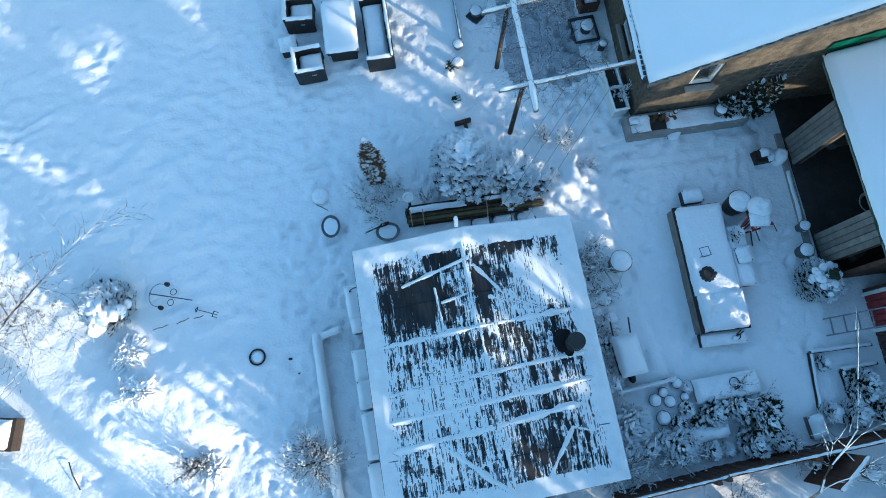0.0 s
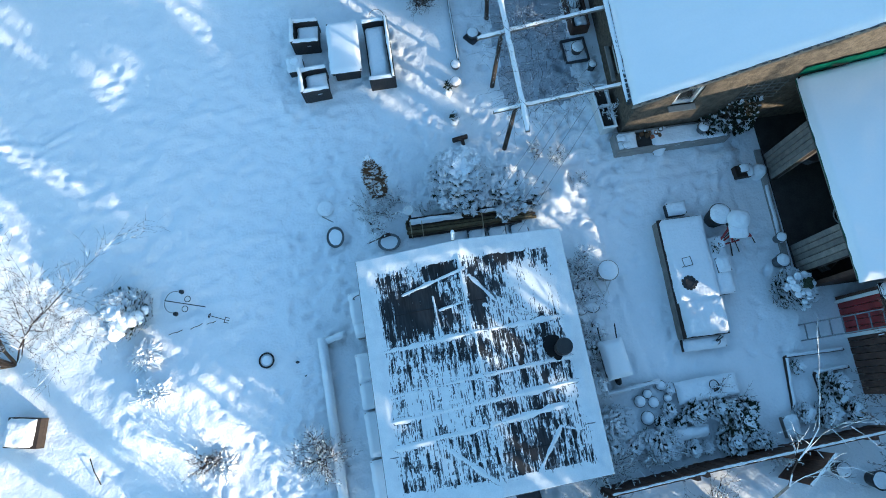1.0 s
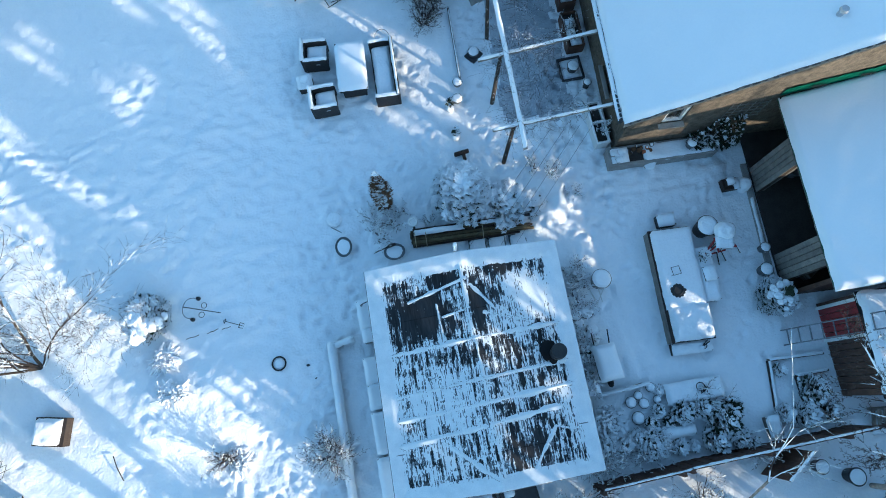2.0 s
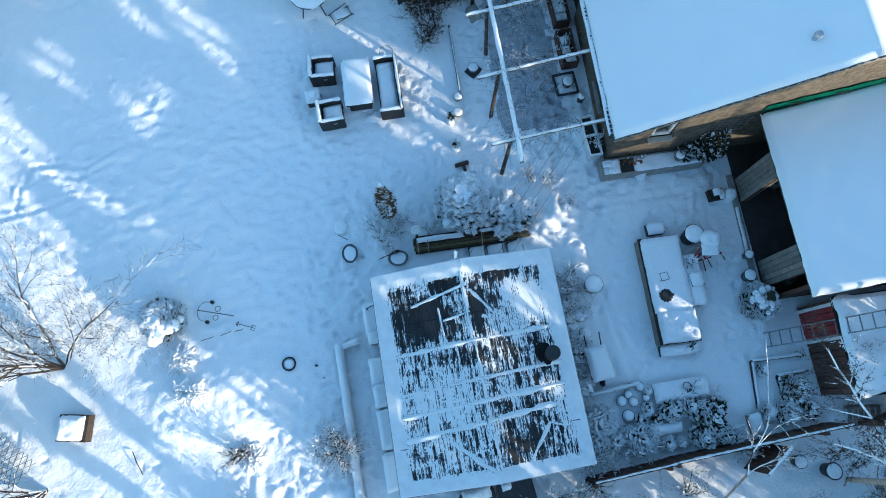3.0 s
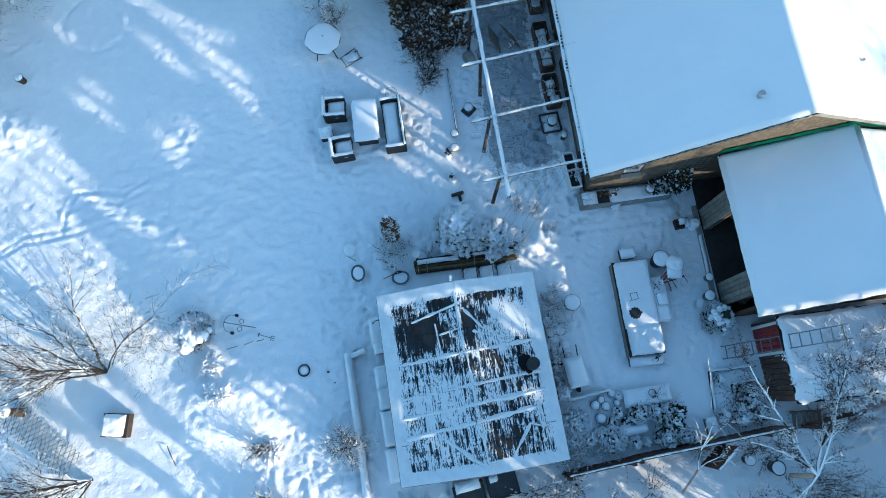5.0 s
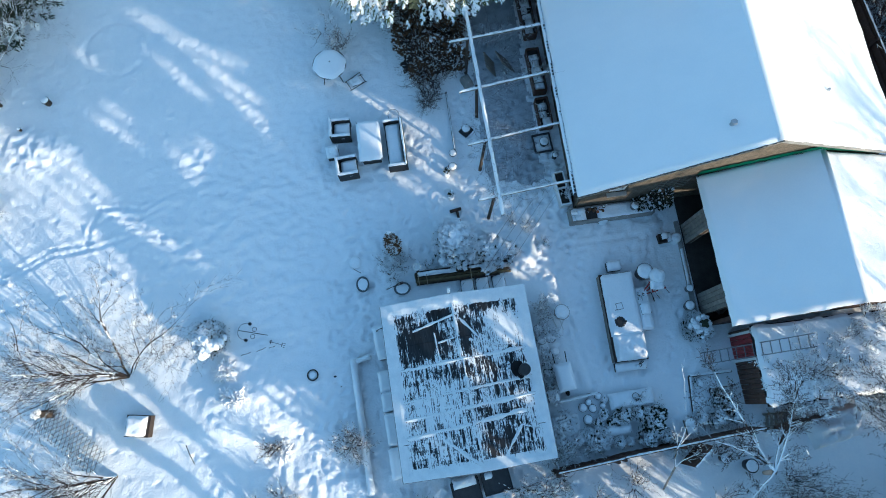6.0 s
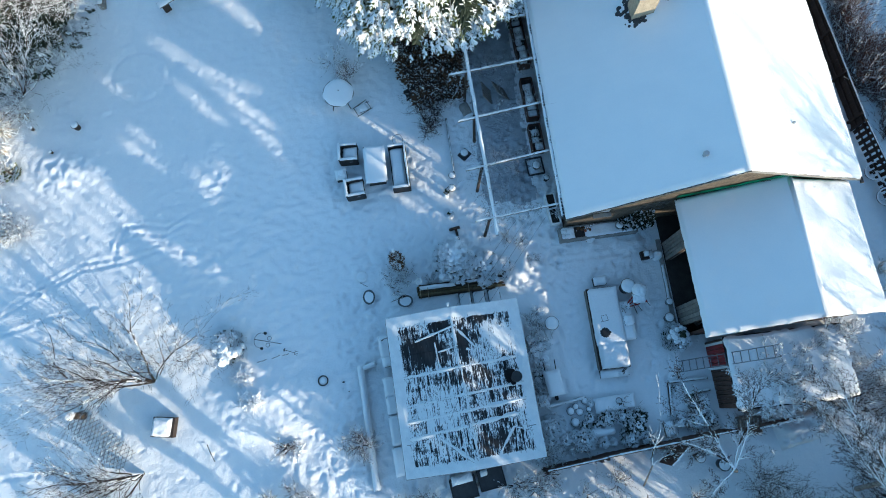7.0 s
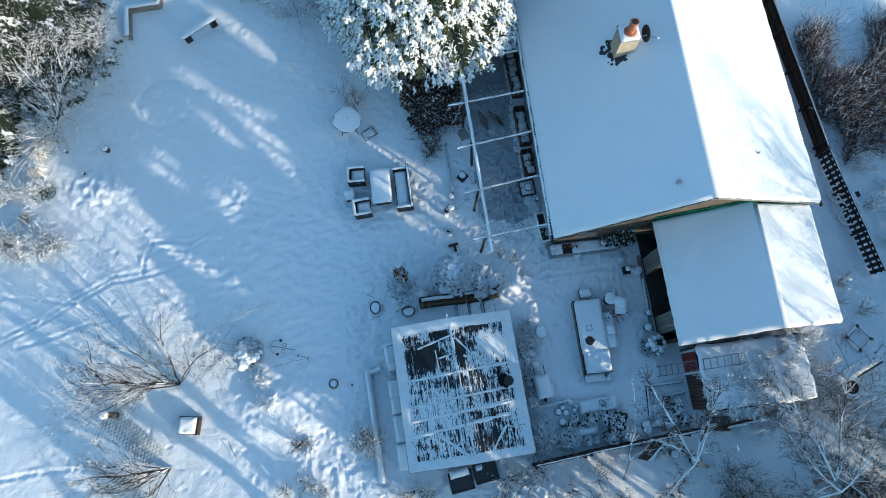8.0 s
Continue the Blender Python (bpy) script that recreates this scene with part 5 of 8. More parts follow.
# ---- ladder leaning on the store roof ----
ladder = thing("ladder", pose(0, 0, 0), "weathered aluminium ladder leaning against the store roof", "ladder")
A0, A1 = Vector((12.46, -0.83, 0.02)), Vector((14.45, -0.76, 2.92))
off = Vector((-0.02, -0.36, 0))
for k, (a, b) in enumerate(((A0, A1), (A0 + off, A1 + off))):
    bm = bm_new()
    q = (b - a).to_track_quat("Z", "Y").to_matrix().to_4x4()
    box(bm, 0.03, 0.06, (b - a).length, Matrix.Translation(a) @ q, 0.004)
    part("rail", bm, METAL_DULL, ladder)
for k in range(13):
    t = 0.04 + k * 0.076
    p = A0.lerp(A1, t)
    bm = bm_new()
    rod(bm, p, p + off, 0.016, 8)
    part("rung", bm, METAL_DULL, ladder)

# ---- planters by the house wall ----
planter = thing("stone_planter", pose(10.48, 4.17, 0, 0, 0, 0.8), "long low stone planter against the house wall", "planter")
bm = bm_new()
box(bm, 2.85, 0.07, 0.36, pose(0, -0.24, 0), 0.012)
box(bm, 2.85, 0.06, 0.36, pose(0, 0.22, 0), 0.012)
for x in (-1.39, 1.39):
    box(bm, 0.07, 0.42, 0.36, pose(x, 0, 0), 0.012)
part("rim", bm, CONCRETE, planter)
bm = bm_new()
box(bm, 2.7, 0.4, 0.3, pose(0, 0, 0))
part("soil", bm, SOIL, planter)
bm = bm_new()
pillow(bm, 1.9, 0.5, 0.1, pose(0.45, -0.02, 0.31), 0.5, 0.06, 3, 0.06)
pillow(bm, 0.5, 0.45, 0.12, pose(-1.12, 0.0, 0.31), 0.8, 0.05, 5, 0.1)
part("snow", bm, SNOW, planter, smooth=True)
rng = random.Random(33)
for k in range(16):
    pot(9.55 + 0.042 * k + rng.uniform(-0.03, 0.03), 4.24 + rng.uniform(-0.12, 0.1), rng.uniform(0.025, 0.05), 0.06 + 0.12 * rng.random(), "tiny clay pot in the planter", k, (IRON, IRON, LEAF_BROWN, TERRA, BARK)[rng.randrange(5)], 0.3, "flower_pot", "tiny pots", 0 if k % 3 else 0.03)
for k, (x, y) in enumerate(((9.2, 4.2), (9.32, 4.02), (9.42, 4.22))):
    bk = thing("wrapped_block", pose(x, y, 0.32, 0, 0, 12 * k), "pale wrapped block with snow in the planter", "block", "wrapped blocks")
    bm = bm_new()
    box(bm, 0.2, 0.13, 0.12, bevel=0.01)
    part("block", bm, CONCRETE, bk)
    bm = bm_new()
    pillow(bm, 0.22, 0.15, 0.05, pose(0, 0, 0.12), 0.3, 0.04, k, 0.04)
    part("snow", bm, SNOW, bk, smooth=True)
sl_ = thing("snow_covered_plank", pose(10.28, 4.05, 0.2, 0, -25, 60), "plank leaning on the planter, thick with snow", "plank")
bm = bm_new()
box(bm, 0.7, 0.24, 0.03, pose(0, 0, 0), 0.005)
part("plank", bm, WOOD_GREY, sl_)
bm = bm_new()
pillow(bm, 0.72, 0.26, 0.06, pose(0, 0, 0.03), 0.3, 0.06, 2, 0.06)
part("snow", bm, SNOW, sl_, smooth=True)
pot(11.2, 4.17, 0.13, 0.25, "stack of round pots with a snow lid", 5, POTGREY, 0.34, "pot_stack")
trough = thing("window_trough", pose(8.96, 5.15, 0, 0, 0, 4), "deep white-rimmed trough planter under the eave", "planter")
bm = bm_new()
for x in (-0.16, 0.16):
    box(bm, 0.03, 1.2, 0.42, pose(x, 0, 0), 0.006)
for y in (-0.58, 0.0, 0.58):
    box(bm, 0.32, 0.03, 0.42, pose(0, y, 0), 0.006)
part("body", bm, WHITE, trough)
bm = bm_new()
box(bm, 0.3, 1.16, 0.3, pose(0, 0, 0.02))
part("soil", bm, SOIL, trough)
bm = bm_new()
for y in (-0.59, 0.0, 0.59):
    pillow(bm, 0.36, 0.06, 0.03, pose(0, y, 0.42), 0.4, 0.03, y, 0.02)
for x in (-0.165, 0.165):
    pillow(bm, 0.05, 1.2, 0.03, pose(x, 0, 0.42), 0.4, 0.04, x, 0.02)
part("snow", bm, SNOW, trough, smooth=True)
twiggy(8.98, 5.0, 0.25, 0.3, "snowy withered plants in the trough", 73, 10, 2, 0.8, z=0.3, name="withered_plant", category="plant")
for k, (x, h, r) in enumerate(((11.35, 0.9, 0.3), (11.75, 1.5, 0.34), (12.1, 1.7, 0.32), (12.3, 1.1, 0.3), (11.6, 0.6, 0.3))):
    evergreen(x, 4.26 + 0.03 * (k % 2), h, r, "dark wall climber with flecks of snow", 740 + k, 260, 0.11, 0.2, "column", "wall_climber", tufts=True, group="wall climbers", leaf=LEAF)
trel = thing("trellis", pose(12.15, 4.43, 1.25), "dark wooden trellis fixed to the house wall", "trellis")
for k in range(6):
    bm = bm_new()
    box(bm, 0.02, 0.015, 0.75, pose(-0.45 + 0.18 * k, 0, 0), 0.002)
    part("lath", bm, WOOD_GREY, trel)
for k in range(5):
    bm = bm_new()
    box(bm, 0.95, 0.015, 0.02, pose(0, -0.017, 0.04 + 0.16 * k), 0.002)
    part("lath", bm, WOOD_GREY, trel)
lb = thing("log_box", pose(12.1, 3.05, 0, 0, 0, 3), "dark box with a square block of snow on it", "box")
bm = bm_new()
box(bm, 0.42, 0.3, 0.2, pose(0, 0, 0), 0.01)
box(bm, 0.2, 0.2, 0.16, pose(-0.06, 0.03, 0.2), 0.01)
part("body", bm, WOOD_DARK, lb)
bm = bm_new()
pillow(bm, 0.22, 0.22, 0.1, pose(-0.05, 0.03, 0.35), 0.1, 0.05, 3, 0.04)
pillow(bm, 0.16, 0.3, 0.09, pose(0.14, -0.02, 0.2), 0.3, 0.05, 5, 0.05)
part("snow", bm, SNOW, lb, smooth=True)
hs = thing("round_sack", pose(12.47, 3.0, 0), "rounded sack buried in snow by the pillar", "sack")
bm = bm_new()
cap(bm, 0.2, 0.32, pose(0, 0, -0.01), 0.2, 18, 6, 5)
part("snow", bm, SNOW, hs, smooth=True)
tr = thing("slate_tray", pose(8.63, 7.0, 0.02, 0, 0, 4), "square dark tray under a pot by the house", "tray")
bm = bm_new()
for a, b, c, d in ((0.6, 0.05, 0, 0.33), (0.6, 0.05, 0, -0.33), (0.05, 0.7, 0.3, 0), (0.05, 0.7, -0.3, 0)):
    box(bm, a, b, 0.1, pose(c, d, 0), 0.008)
part("rim", bm, SLATE, tr)
bm = bm_new()
pillow(bm, 0.52, 0.6, 0.06, pose(0, 0, 0.0), 0.4, 0.06, 4, 0.05)
part("snow", bm, SNOW, tr, smooth=True)
pot(8.66, 6.97, 0.16, 0.24, "dark round pot with a snow lid on the tray", 6, IRON, 0.06)
pot(8.95, 6.42, 0.1, 0.3, "slim dark pot by the house wall", 7, IRON)
for y0, y1 in ((7.5, 8.6), (8.9, 10.6), (11.2, 13.6)):
    bx_ = thing("raised_planter", pose(8.82, (y0 + y1) / 2, 0, 0, 0, 2), "dark raised planter box along the house wall", "planter", "wall planters")
    L = y1 - y0
    for x in (-0.22, 0.22):
        bm = bm_new()
        box(bm, 0.035, L, 0.4, pose(x, 0, 0), 0.005)
        part("side_board", bm, WOOD_BROWN, bx_)
    for y in (-L / 2, L / 2):
        bm = bm_new()
        box(bm, 0.42, 0.035, 0.4, pose(0, y, 0), 0.005)
        part("cross_board", bm, WOOD_BROWN, bx_)
    bm = bm_new()
    box(bm, 0.4, L - 0.05, 0.28)
    part("soil", bm, SOIL, bx_)
    bm = bm_new()
    for k in range(int(L / 0.3)):
        pillow(bm, rng.uniform(0.26, 0.4), rng.uniform(0.2, 0.42), 0.1, pose(rng.gauss(0, 0.03), -L / 2 + 0.2 + 0.29 * k, 0.27), 0.9, 0.04, k, 0.09)
    part("snow", bm, SNOW, bx_, smooth=True)
    twiggy(8.82, (y0 + y1) / 2, 0.4, 0.5, "withered plants in a wall planter", int(y0 * 10), 12, 1, 0.5, z=0.25, name="withered_plant", category="plant")
lp = thing("leaning_boards", pose(7.85, 10.1, 0), "grey boards and a slatted panel leaning in the pergola", "boards")
bm = bm_new()
box(bm, 0.55, 0.04, 1.2, pose(0.15, 0.1, 0, 30, 0, -70), 0.005)
part("sheet", bm, WOOD_GREY, lp)
for k in range(6):
    bm = bm_new()
    box(bm, 0.05, 0.03, 0.9, pose(-0.45, -0.25 + k * 0.11, 0, 0, -28, 0), 0.004)
    part("slat", bm, WOOD_GREY, lp)
bg = thing("bag_of_compost", pose(6.3, 9.75, 0, 0, 0, 20), "pale sack standing against the pergola post", "sack")
bm = bm_new()
pillow(bm, 0.4, 0.5, 0.3, pose(0, 0, 0), 0.3, 0.06, 6, 0.18)
part("sack", bm, CONCRETE, bg, smooth=True)

# ---- edging and pots west of the pergola ----
ed = thing("bed_edging", pose(5.52, 8.25, 0, 0, 0, 0.8), "dark timber edging of the long bed", "edging")
bm = bm_new()
box(bm, 0.05, 2.3, 0.14, bevel=0.006)
part("board", bm, WOOD_DARK, ed)
bm = bm_new()
pillow(bm, 0.04, 2.2, 0.02, pose(0.0, 0, 0.14), 0.6, 0.04, 3, 0.02)
part("snow", bm, SNOW, ed, smooth=True)
for x, y, r, h, lab in ((5.45, 7.0, 0.13, 0.16, "low round pot with snow beside the bed"), (5.38, 6.5, 0.14, 0.16, "low round pot with snow beside the bed"), (6.02, 7.85, 0.15, 0.2, "round pot with snow on a slab")):
    pot(x, y, r, h, lab, int(x * 100))
sq = thing("paving_slab", pose(6.03, 7.83, 0.0, 0, 0, 40), "square slab under a snowy pot", "slab")
bm = bm_new()
box(bm, 0.42, 0.36, 0.06, bevel=0.008)
part("slab", bm, SLATE, sq)
for x, y, sd in ((5.15, 6.3, 4), (5.2, 5.45, 5)):
    pot(x, y - 0.06, 0.11, 0.12, "white-rimmed pot with a dwarf conifer", sd, WHITE)
    evergreen(x, y + 0.02, 0.42, 0.1, "dwarf conifer in a small pot", 80 + sd, 60, 0.12, 0.45, "cone", "dwarf_conifer", z=0.1, category="shrub")
for x, y, an, L in ((5.36, 6.52, 2, 0.3), (5.28, 4.92, 10, 0.4), (5.36, 4.62, 97, 0.5)):
    bd = thing("timber_block", pose(x, y, 0, 0, 0, an), "dark timber block lying in the snow", "timber", "timber blocks")
    bm = bm_new()
    box(bm, L, 0.08, 0.14, bevel=0.008)
    part("block", bm, WOOD_DARK, bd)
# ---- pole stack and evergreens north of the shed ----
ps = thing("pole_stack", pose(5.2, 2.66, 0, 0, 0, 0.8), "long stack of yellowed poles with snow along the top", "poles")
rng = random.Random(44)
for k in range(14):
    row, col = divmod(k, 4)
    bm = bm_new()
    y = 0.13 - 0.09 * col + 0.02 * row
    z = 0.1 + 0.1 * row
    x0, x1 = -1.5 + rng.uniform(-0.06, 0.06), (1.5 if row > 0 else 1.3) + rng.uniform(-0.15, 0.15)
    rod(bm, (x0, y, z), (x1, y + rng.gauss(0, 0.015), z + rng.gauss(0, 0.01)), 0.045, 8, 0.04)
    part("pole", bm, WOOD_LOG if k % 3 else WOOD_DARK, ps)
for x in (-1.42, -1.15, 0.3):
    bm = bm_new()
    ring(bm, 0.24, 0.01, pose(x, 0, 0.25, 0, 90, 0), 16, 4)
    part("tie", bm, STRAW, ps, "straw-coloured rope tie")
bm = bm_new()
pillow(bm, 1.3, 0.16, 0.05, pose(-0.8, 0.12, 0.42), 0.9, 0.04, 3, 0.05)
pillow(bm, 0.9, 0.12, 0.06, pose(0.7, 0.14, 0.42), 0.9, 0.04, 7, 0.05)
part("snow", bm, SNOW, ps, smooth=True)
fp = thing("finial_post", pose(3.78, 2.93, 0), "white post with a ball finial by the poles", "post")
bm = bm_new()
rod(bm, (0, 0, -0.02), (0, 0, 0.75), 0.03, 8)
part("post", bm, WOOD_DARK, fp)
bm = bm_new()
cyl(bm, 0.09, 0.11, 0.08, pose(0, 0, 0.74), 12)
ring(bm, 0.1, 0.03, pose(0, 0, 0.82), 16, 6)
part("cup", bm, WHITE, fp, "white cup on the post")
evergreen(3.08, 3.75, 2.2, 0.26, "slim dark conifer dusted with snow", 91, 800, 0.14, 0.3, "column", "column_conifer", category="conifer", leaf=LEAF_BROWN, tufts=True)
evergreen(5.08, 3.6, 1.35, 0.66, "rounded conifer heavily laden with snow", 92, 1100, 0.27, 0.95, "ball", "conifer", category="conifer", under=0.5, droop=0.6)
evergreen(6.2, 3.22, 0.7, 0.55, "low spreading evergreen under snow", 93, 560, 0.24, 0.95, "ball", "spreading_conifer", category="conifer", droop=0.3, under=0.5)
evergreen(6.85, 3.15, 0.5, 0.36, "low spreading evergreen under snow", 94, 240, 0.24, 0.85, "ball", "spreading_conifer", category="conifer", droop=0.3, under=0.5)
for x, y, h, s, sd in ((2.75, 3.35, 0.35, 0.45, 1), (3.25, 3.2, 0.45, 0.5, 2), (3.45, 3.5, 0.3, 0.3, 3), (2.85, 2.9, 0.35, 0.4, 4), (7.55, 4.1, 0.4, 0.35, 5), (7.1, 4.3, 0.3, 0.3, 6), (4.15, 3.05, 0.3, 0.3, 7), (7.95, 3.4, 0.25, 0.25, 8)):
    twiggy(x, y, h, s, "small leafless shrub poking through the snow", 100 + sd, 11, 2, 0.75, group="small bare shrubs")
for x, y, r, sx, lab in ((1.91, 2.72, 0.21, 1.25, "oval dark-rimmed tub frozen over with snow"), (3.2, 2.42, 0.27, 0.8, "shallow basin filled with snow")):
    ob = thing("garden_tub", pose(x, y, 0), lab, "tub", "garden tubs")
    bm = bm_new()
    m = Matrix.Diagonal((1, sx, 1, 1))
    ring(bm, r, 0.009, m @ pose(0, 0, 0.125), 24, 6)
    cyl(bm, r * 0.85, r, 0.12, m, 24)
    part("body", bm, POTGREY, ob)
    bm = bm_new()
    cap(bm, r * 0.97, 0.02, m @ pose(0, 0, 0.108), 0.3, 24, 4, 3)
    part("snow", bm, SNOW_SMOOTH, ob, smooth=True)
pd = thing("garden_spade", pose(2.95, 2.5, 0.16, 0, 0, 14), "small dark spade lying across the basin", "spade")
bm = bm_new()
rod(bm, (-0.28, 0, 0.02), (0.2, 0.03, 0.03), 0.014)
box(bm, 0.2, 0.09, 0.02, pose(0.22, 0.03, 0.02), 0.006)
part("tool", bm, WOOD_DARK, pd)
st2 = thing("cane", pose(1.75, 3.2, 0.1, 0, 0, -35), "dark cane lying on a snowy lid", "cane")
bm = bm_new()
rod(bm, (-0.15, 0, 0.03), (0.17, 0, 0.05), 0.01)
part("cane", bm, IRON, st2)
ld = thing("bin_lid", pose(1.72, 3.52, 0.02), "round bin lid buried under snow", "lid")
bm = bm_new()
cyl(bm, 0.2, 0.19, 0.05, seg=20)
part("lid", bm, CONCRETE, ld)
bm = bm_new()
cap(bm, 0.21, 0.05, pose(0, 0, 0.04), seed=2)
part("snow", bm, SNOW, ld, smooth=True)
for k, x in enumerate((5.35, 5.85, 6.4)):
    sp = thing("paving_slab", pose(x, 2.2, 0.0, 0, 0, 2), "snowy paving slab behind the shed", "slab", "paving slabs")
    bm = bm_new()
    box(bm, 0.45, 0.6, 0.05, bevel=0.008)
    part("slab", bm, SLATE, sp)
    bm = bm_new()
    pillow(bm, 0.42, 0.56, 0.04, pose(0, 0, 0.05), 0.4, 0.06, k, 0.04)
    part("snow", bm, SNOW, sp, smooth=True)

# ---- rockery strip and barrow between shed and court ----
rng = random.Random(55)
for k in range(7):
    x, y = 7.5 + 0.4 * rng.random(), 0.0 - k * 0.22
    rk = thing("rockery_stone", pose(x, y, -0.03, 0, 0, rng.uniform(0, 180)), "rounded rockery stone capped with snow", "stone", "rockery stones")
    bm = bm_new()
    s = rng.uniform(0.13, 0.22)
    bmesh.ops.create_icosphere(bm, subdivisions=2, radius=1, matrix=Matrix.Diagonal((s, s * rng.uniform(0.7, 1), s * 0.8, 1)) @ Matrix.Translation((0, 0, 0.5)))
    for vtx in bm.verts:
        vtx.co *= 1 + 0.12 * noise.noise(vtx.co * 9 + Vector((k, 0, 0)))
    part("stone", bm, STONE, rk)
    bm = bm_new()
    cap(bm, s * 0.98, 0.07, pose(0, 0, s * 0.8), seed=k)
    part("snow", bm, SNOW, rk, smooth=True)
for x, y, h, s, sd in ((7.55, 1.35, 0.55, 0.4, 1), (7.75, 1.15, 0.6, 0.42, 2), (7.7, 0.5, 0.45, 0.3, 3), (7.5, -1.5, 0.5, 0.3, 4), (7.55, -0.45, 0.5, 0.3, 5), (7.45, 0.2, 0.5, 0.4, 6), (7.65, 0.9, 0.5, 0.35, 7), (7.45, -1.0, 0.5, 0.3, 8)):
    twiggy(x, y, h, s, "frosted bare shrub in the rockery strip", 120 + sd, 13, 2, 0.9, clump=1.4, group="rockery shrubs")
tuft(7.5, -1.3, 0.35, 0.3, "straw-coloured tuft in the rockery strip", 130, 70)
evergreen(7.55, -0.75, 0.45, 0.2, "small frosted evergreen in the rockery strip", 131, 90, 0.16, 0.8, "ball", tufts=True)
for x, y, r in ((7.42, 0.52, 0.16), (7.76, 0.24, 0.17), (7.48, 0.2, 0.15), (7.6, 0.75, 0.1)):
    pot(x, y, r, 0.2, "round pot with a flat snow lid in the rockery strip", int(x * 90), group="rockery pots", snow=0.09)
pot(8.22, 0.97, 0.24, 0.45, "round bird bath dish heaped with snow", 8, CONCRETE, name="bird_bath", group="")
tw = thing("wire_plant_frame", pose(8.0, 0.7, 0), "bent wire plant frame with snow beside the bird bath", "frame")
bm = bm_new()
rod(bm, (-0.15, 0.5, 0.0), (0.05, -0.3, 0.25), 0.018)
rod(bm, (0.1, 0.2, 0.35), (0.25, -0.25, 0.02), 0.012)
rod(bm, (0.3, 0.1, 0.3), (0.1, -0.3, 0.02), 0.012)
rod(bm, (-0.05, 0.1, 0.2), (0.3, 0.1, 0.2), 0.01)
part("wires", bm, WHITE, tw, "snow-rimed wires")
wb = thing("wheelbarrow", pose(7.95, -1.05, 0, 0, 0, 6), "wheelbarrow heaped flat with snow, handles up", "wheelbarrow")
bm = bm_new()
box(bm, 0.52, 0.8, 0.28, pose(0, 0, 0.26), 0.05)
part("tub", bm, IRON, wb)
bm = bm_new()
pillow(bm, 0.57, 0.86, 0.13, pose(0, 0, 0.52), 0.15, 0.06, 3, 0.17)
part("snow", bm, SNOW_SMOOTH, wb, smooth=True)
for x in (-0.17, 0.19):
    bm = bm_new()
    rod(bm, (x, 0.25, 0.35), (x * 1.1 - 0.02, 0.75, 0.62), 0.016, 8)
    part("handle", bm, IRON, wb)
bm = bm_new()
ring(bm, 0.13, 0.045, pose(0.02, -0.42, 0.16, 0, 90, 0), 20, 6)
part("wheel", bm, RUBBER, wb)
for x in (-0.16, 0.16):
    bm = bm_new()
    rod(bm, (x, 0.2, 0.3), (x, 0.28, 0), 0.014)
    part("leg", bm, IRON, wb)
bb = thing("wooden_box", pose(7.55, -1.58, 0, 0, 0, 4), "small square box with snow lid at the shed corner", "box")
bm = bm_new()
box(bm, 0.3, 0.36, 0.3, bevel=0.01)
part("body", bm, WOOD_GREY, bb)
bm = bm_new()
pillow(bm, 0.33, 0.38, 0.07, pose(0, 0, 0.3), 0.2, 0.06, 3, 0.06)
part("snow", bm, SNOW, bb, smooth=True)

# ---- planting bed along the south fence ----
for x, y, sx, sy, an, lab in ((9.95, -1.95, 1.4, 0.5, 2, "low snow-covered bed edge"), (8.3, -1.72, 1.3, 0.1, 6, "thin edging board under snow"), (9.3, -2.85, 1.0, 0.26, 4, "snow-covered log in the bed"), (11.62, -3.0, 0.34, 0.5, 4, "square planter with a slanting snowy top")):
    ob = thing("bed_border", pose(x, y, 0, 0, 0, an), lab, "border", "bed borders")
    bm = bm_new()
    box(bm, sx * 0.94, sy * 0.9, 0.2, bevel=0.01)
    part("core", bm, WOOD_GREY, ob)
    bm = bm_new()
    pillow(bm, sx, sy, 0.1, pose(0, 0, 0.19), 0.4, 0.06, x, 0.07)
    part("snow", bm, SNOW, ob, smooth=True)
for x, y, r in ((8.52, -2.42, 0.15), (8.97, -2.42, 0.1), (8.42, -2.04, 0.13), (8.72, -2.1, 0.12), (8.62, -1.9, 0.1), (8.95, -1.75, 0.11), (9.05, -2.05, 0.09)):
    pot(x, y, r, 0.12, "round pot with a snow cap in the bed", int(x * 50), group="bed pots", snow=0.1)
cr = thing("plant_stand", pose(10.15, -1.95, 0.22, 0, 0, 10), "folding wire plant stand with snow", "stand")
bm = bm_new()
for k in range(5):
    a = k * 1.26
    rod(bm, (0, 0, 0.22), (0.16 * math.cos(a), 0.16 * math.sin(a), 0), 0.012)
ring(bm, 0.1, 0.01, pose(-0.08, 0.08, 0.12), 16, 4)
part("wires", bm, IRON, cr)
bm = bm_new()
rod(bm, (0, 0, 0.235), (0.14, 0.03, 0.03), 0.014, 5)
rod(bm, (0, 0, 0.235), (-0.12, 0.08, 0.04), 0.014, 5)
rod(bm, (0, 0, 0.235), (-0.05, -0.14, 0.03), 0.014, 5)
part("snow", bm, SNOW, cr)
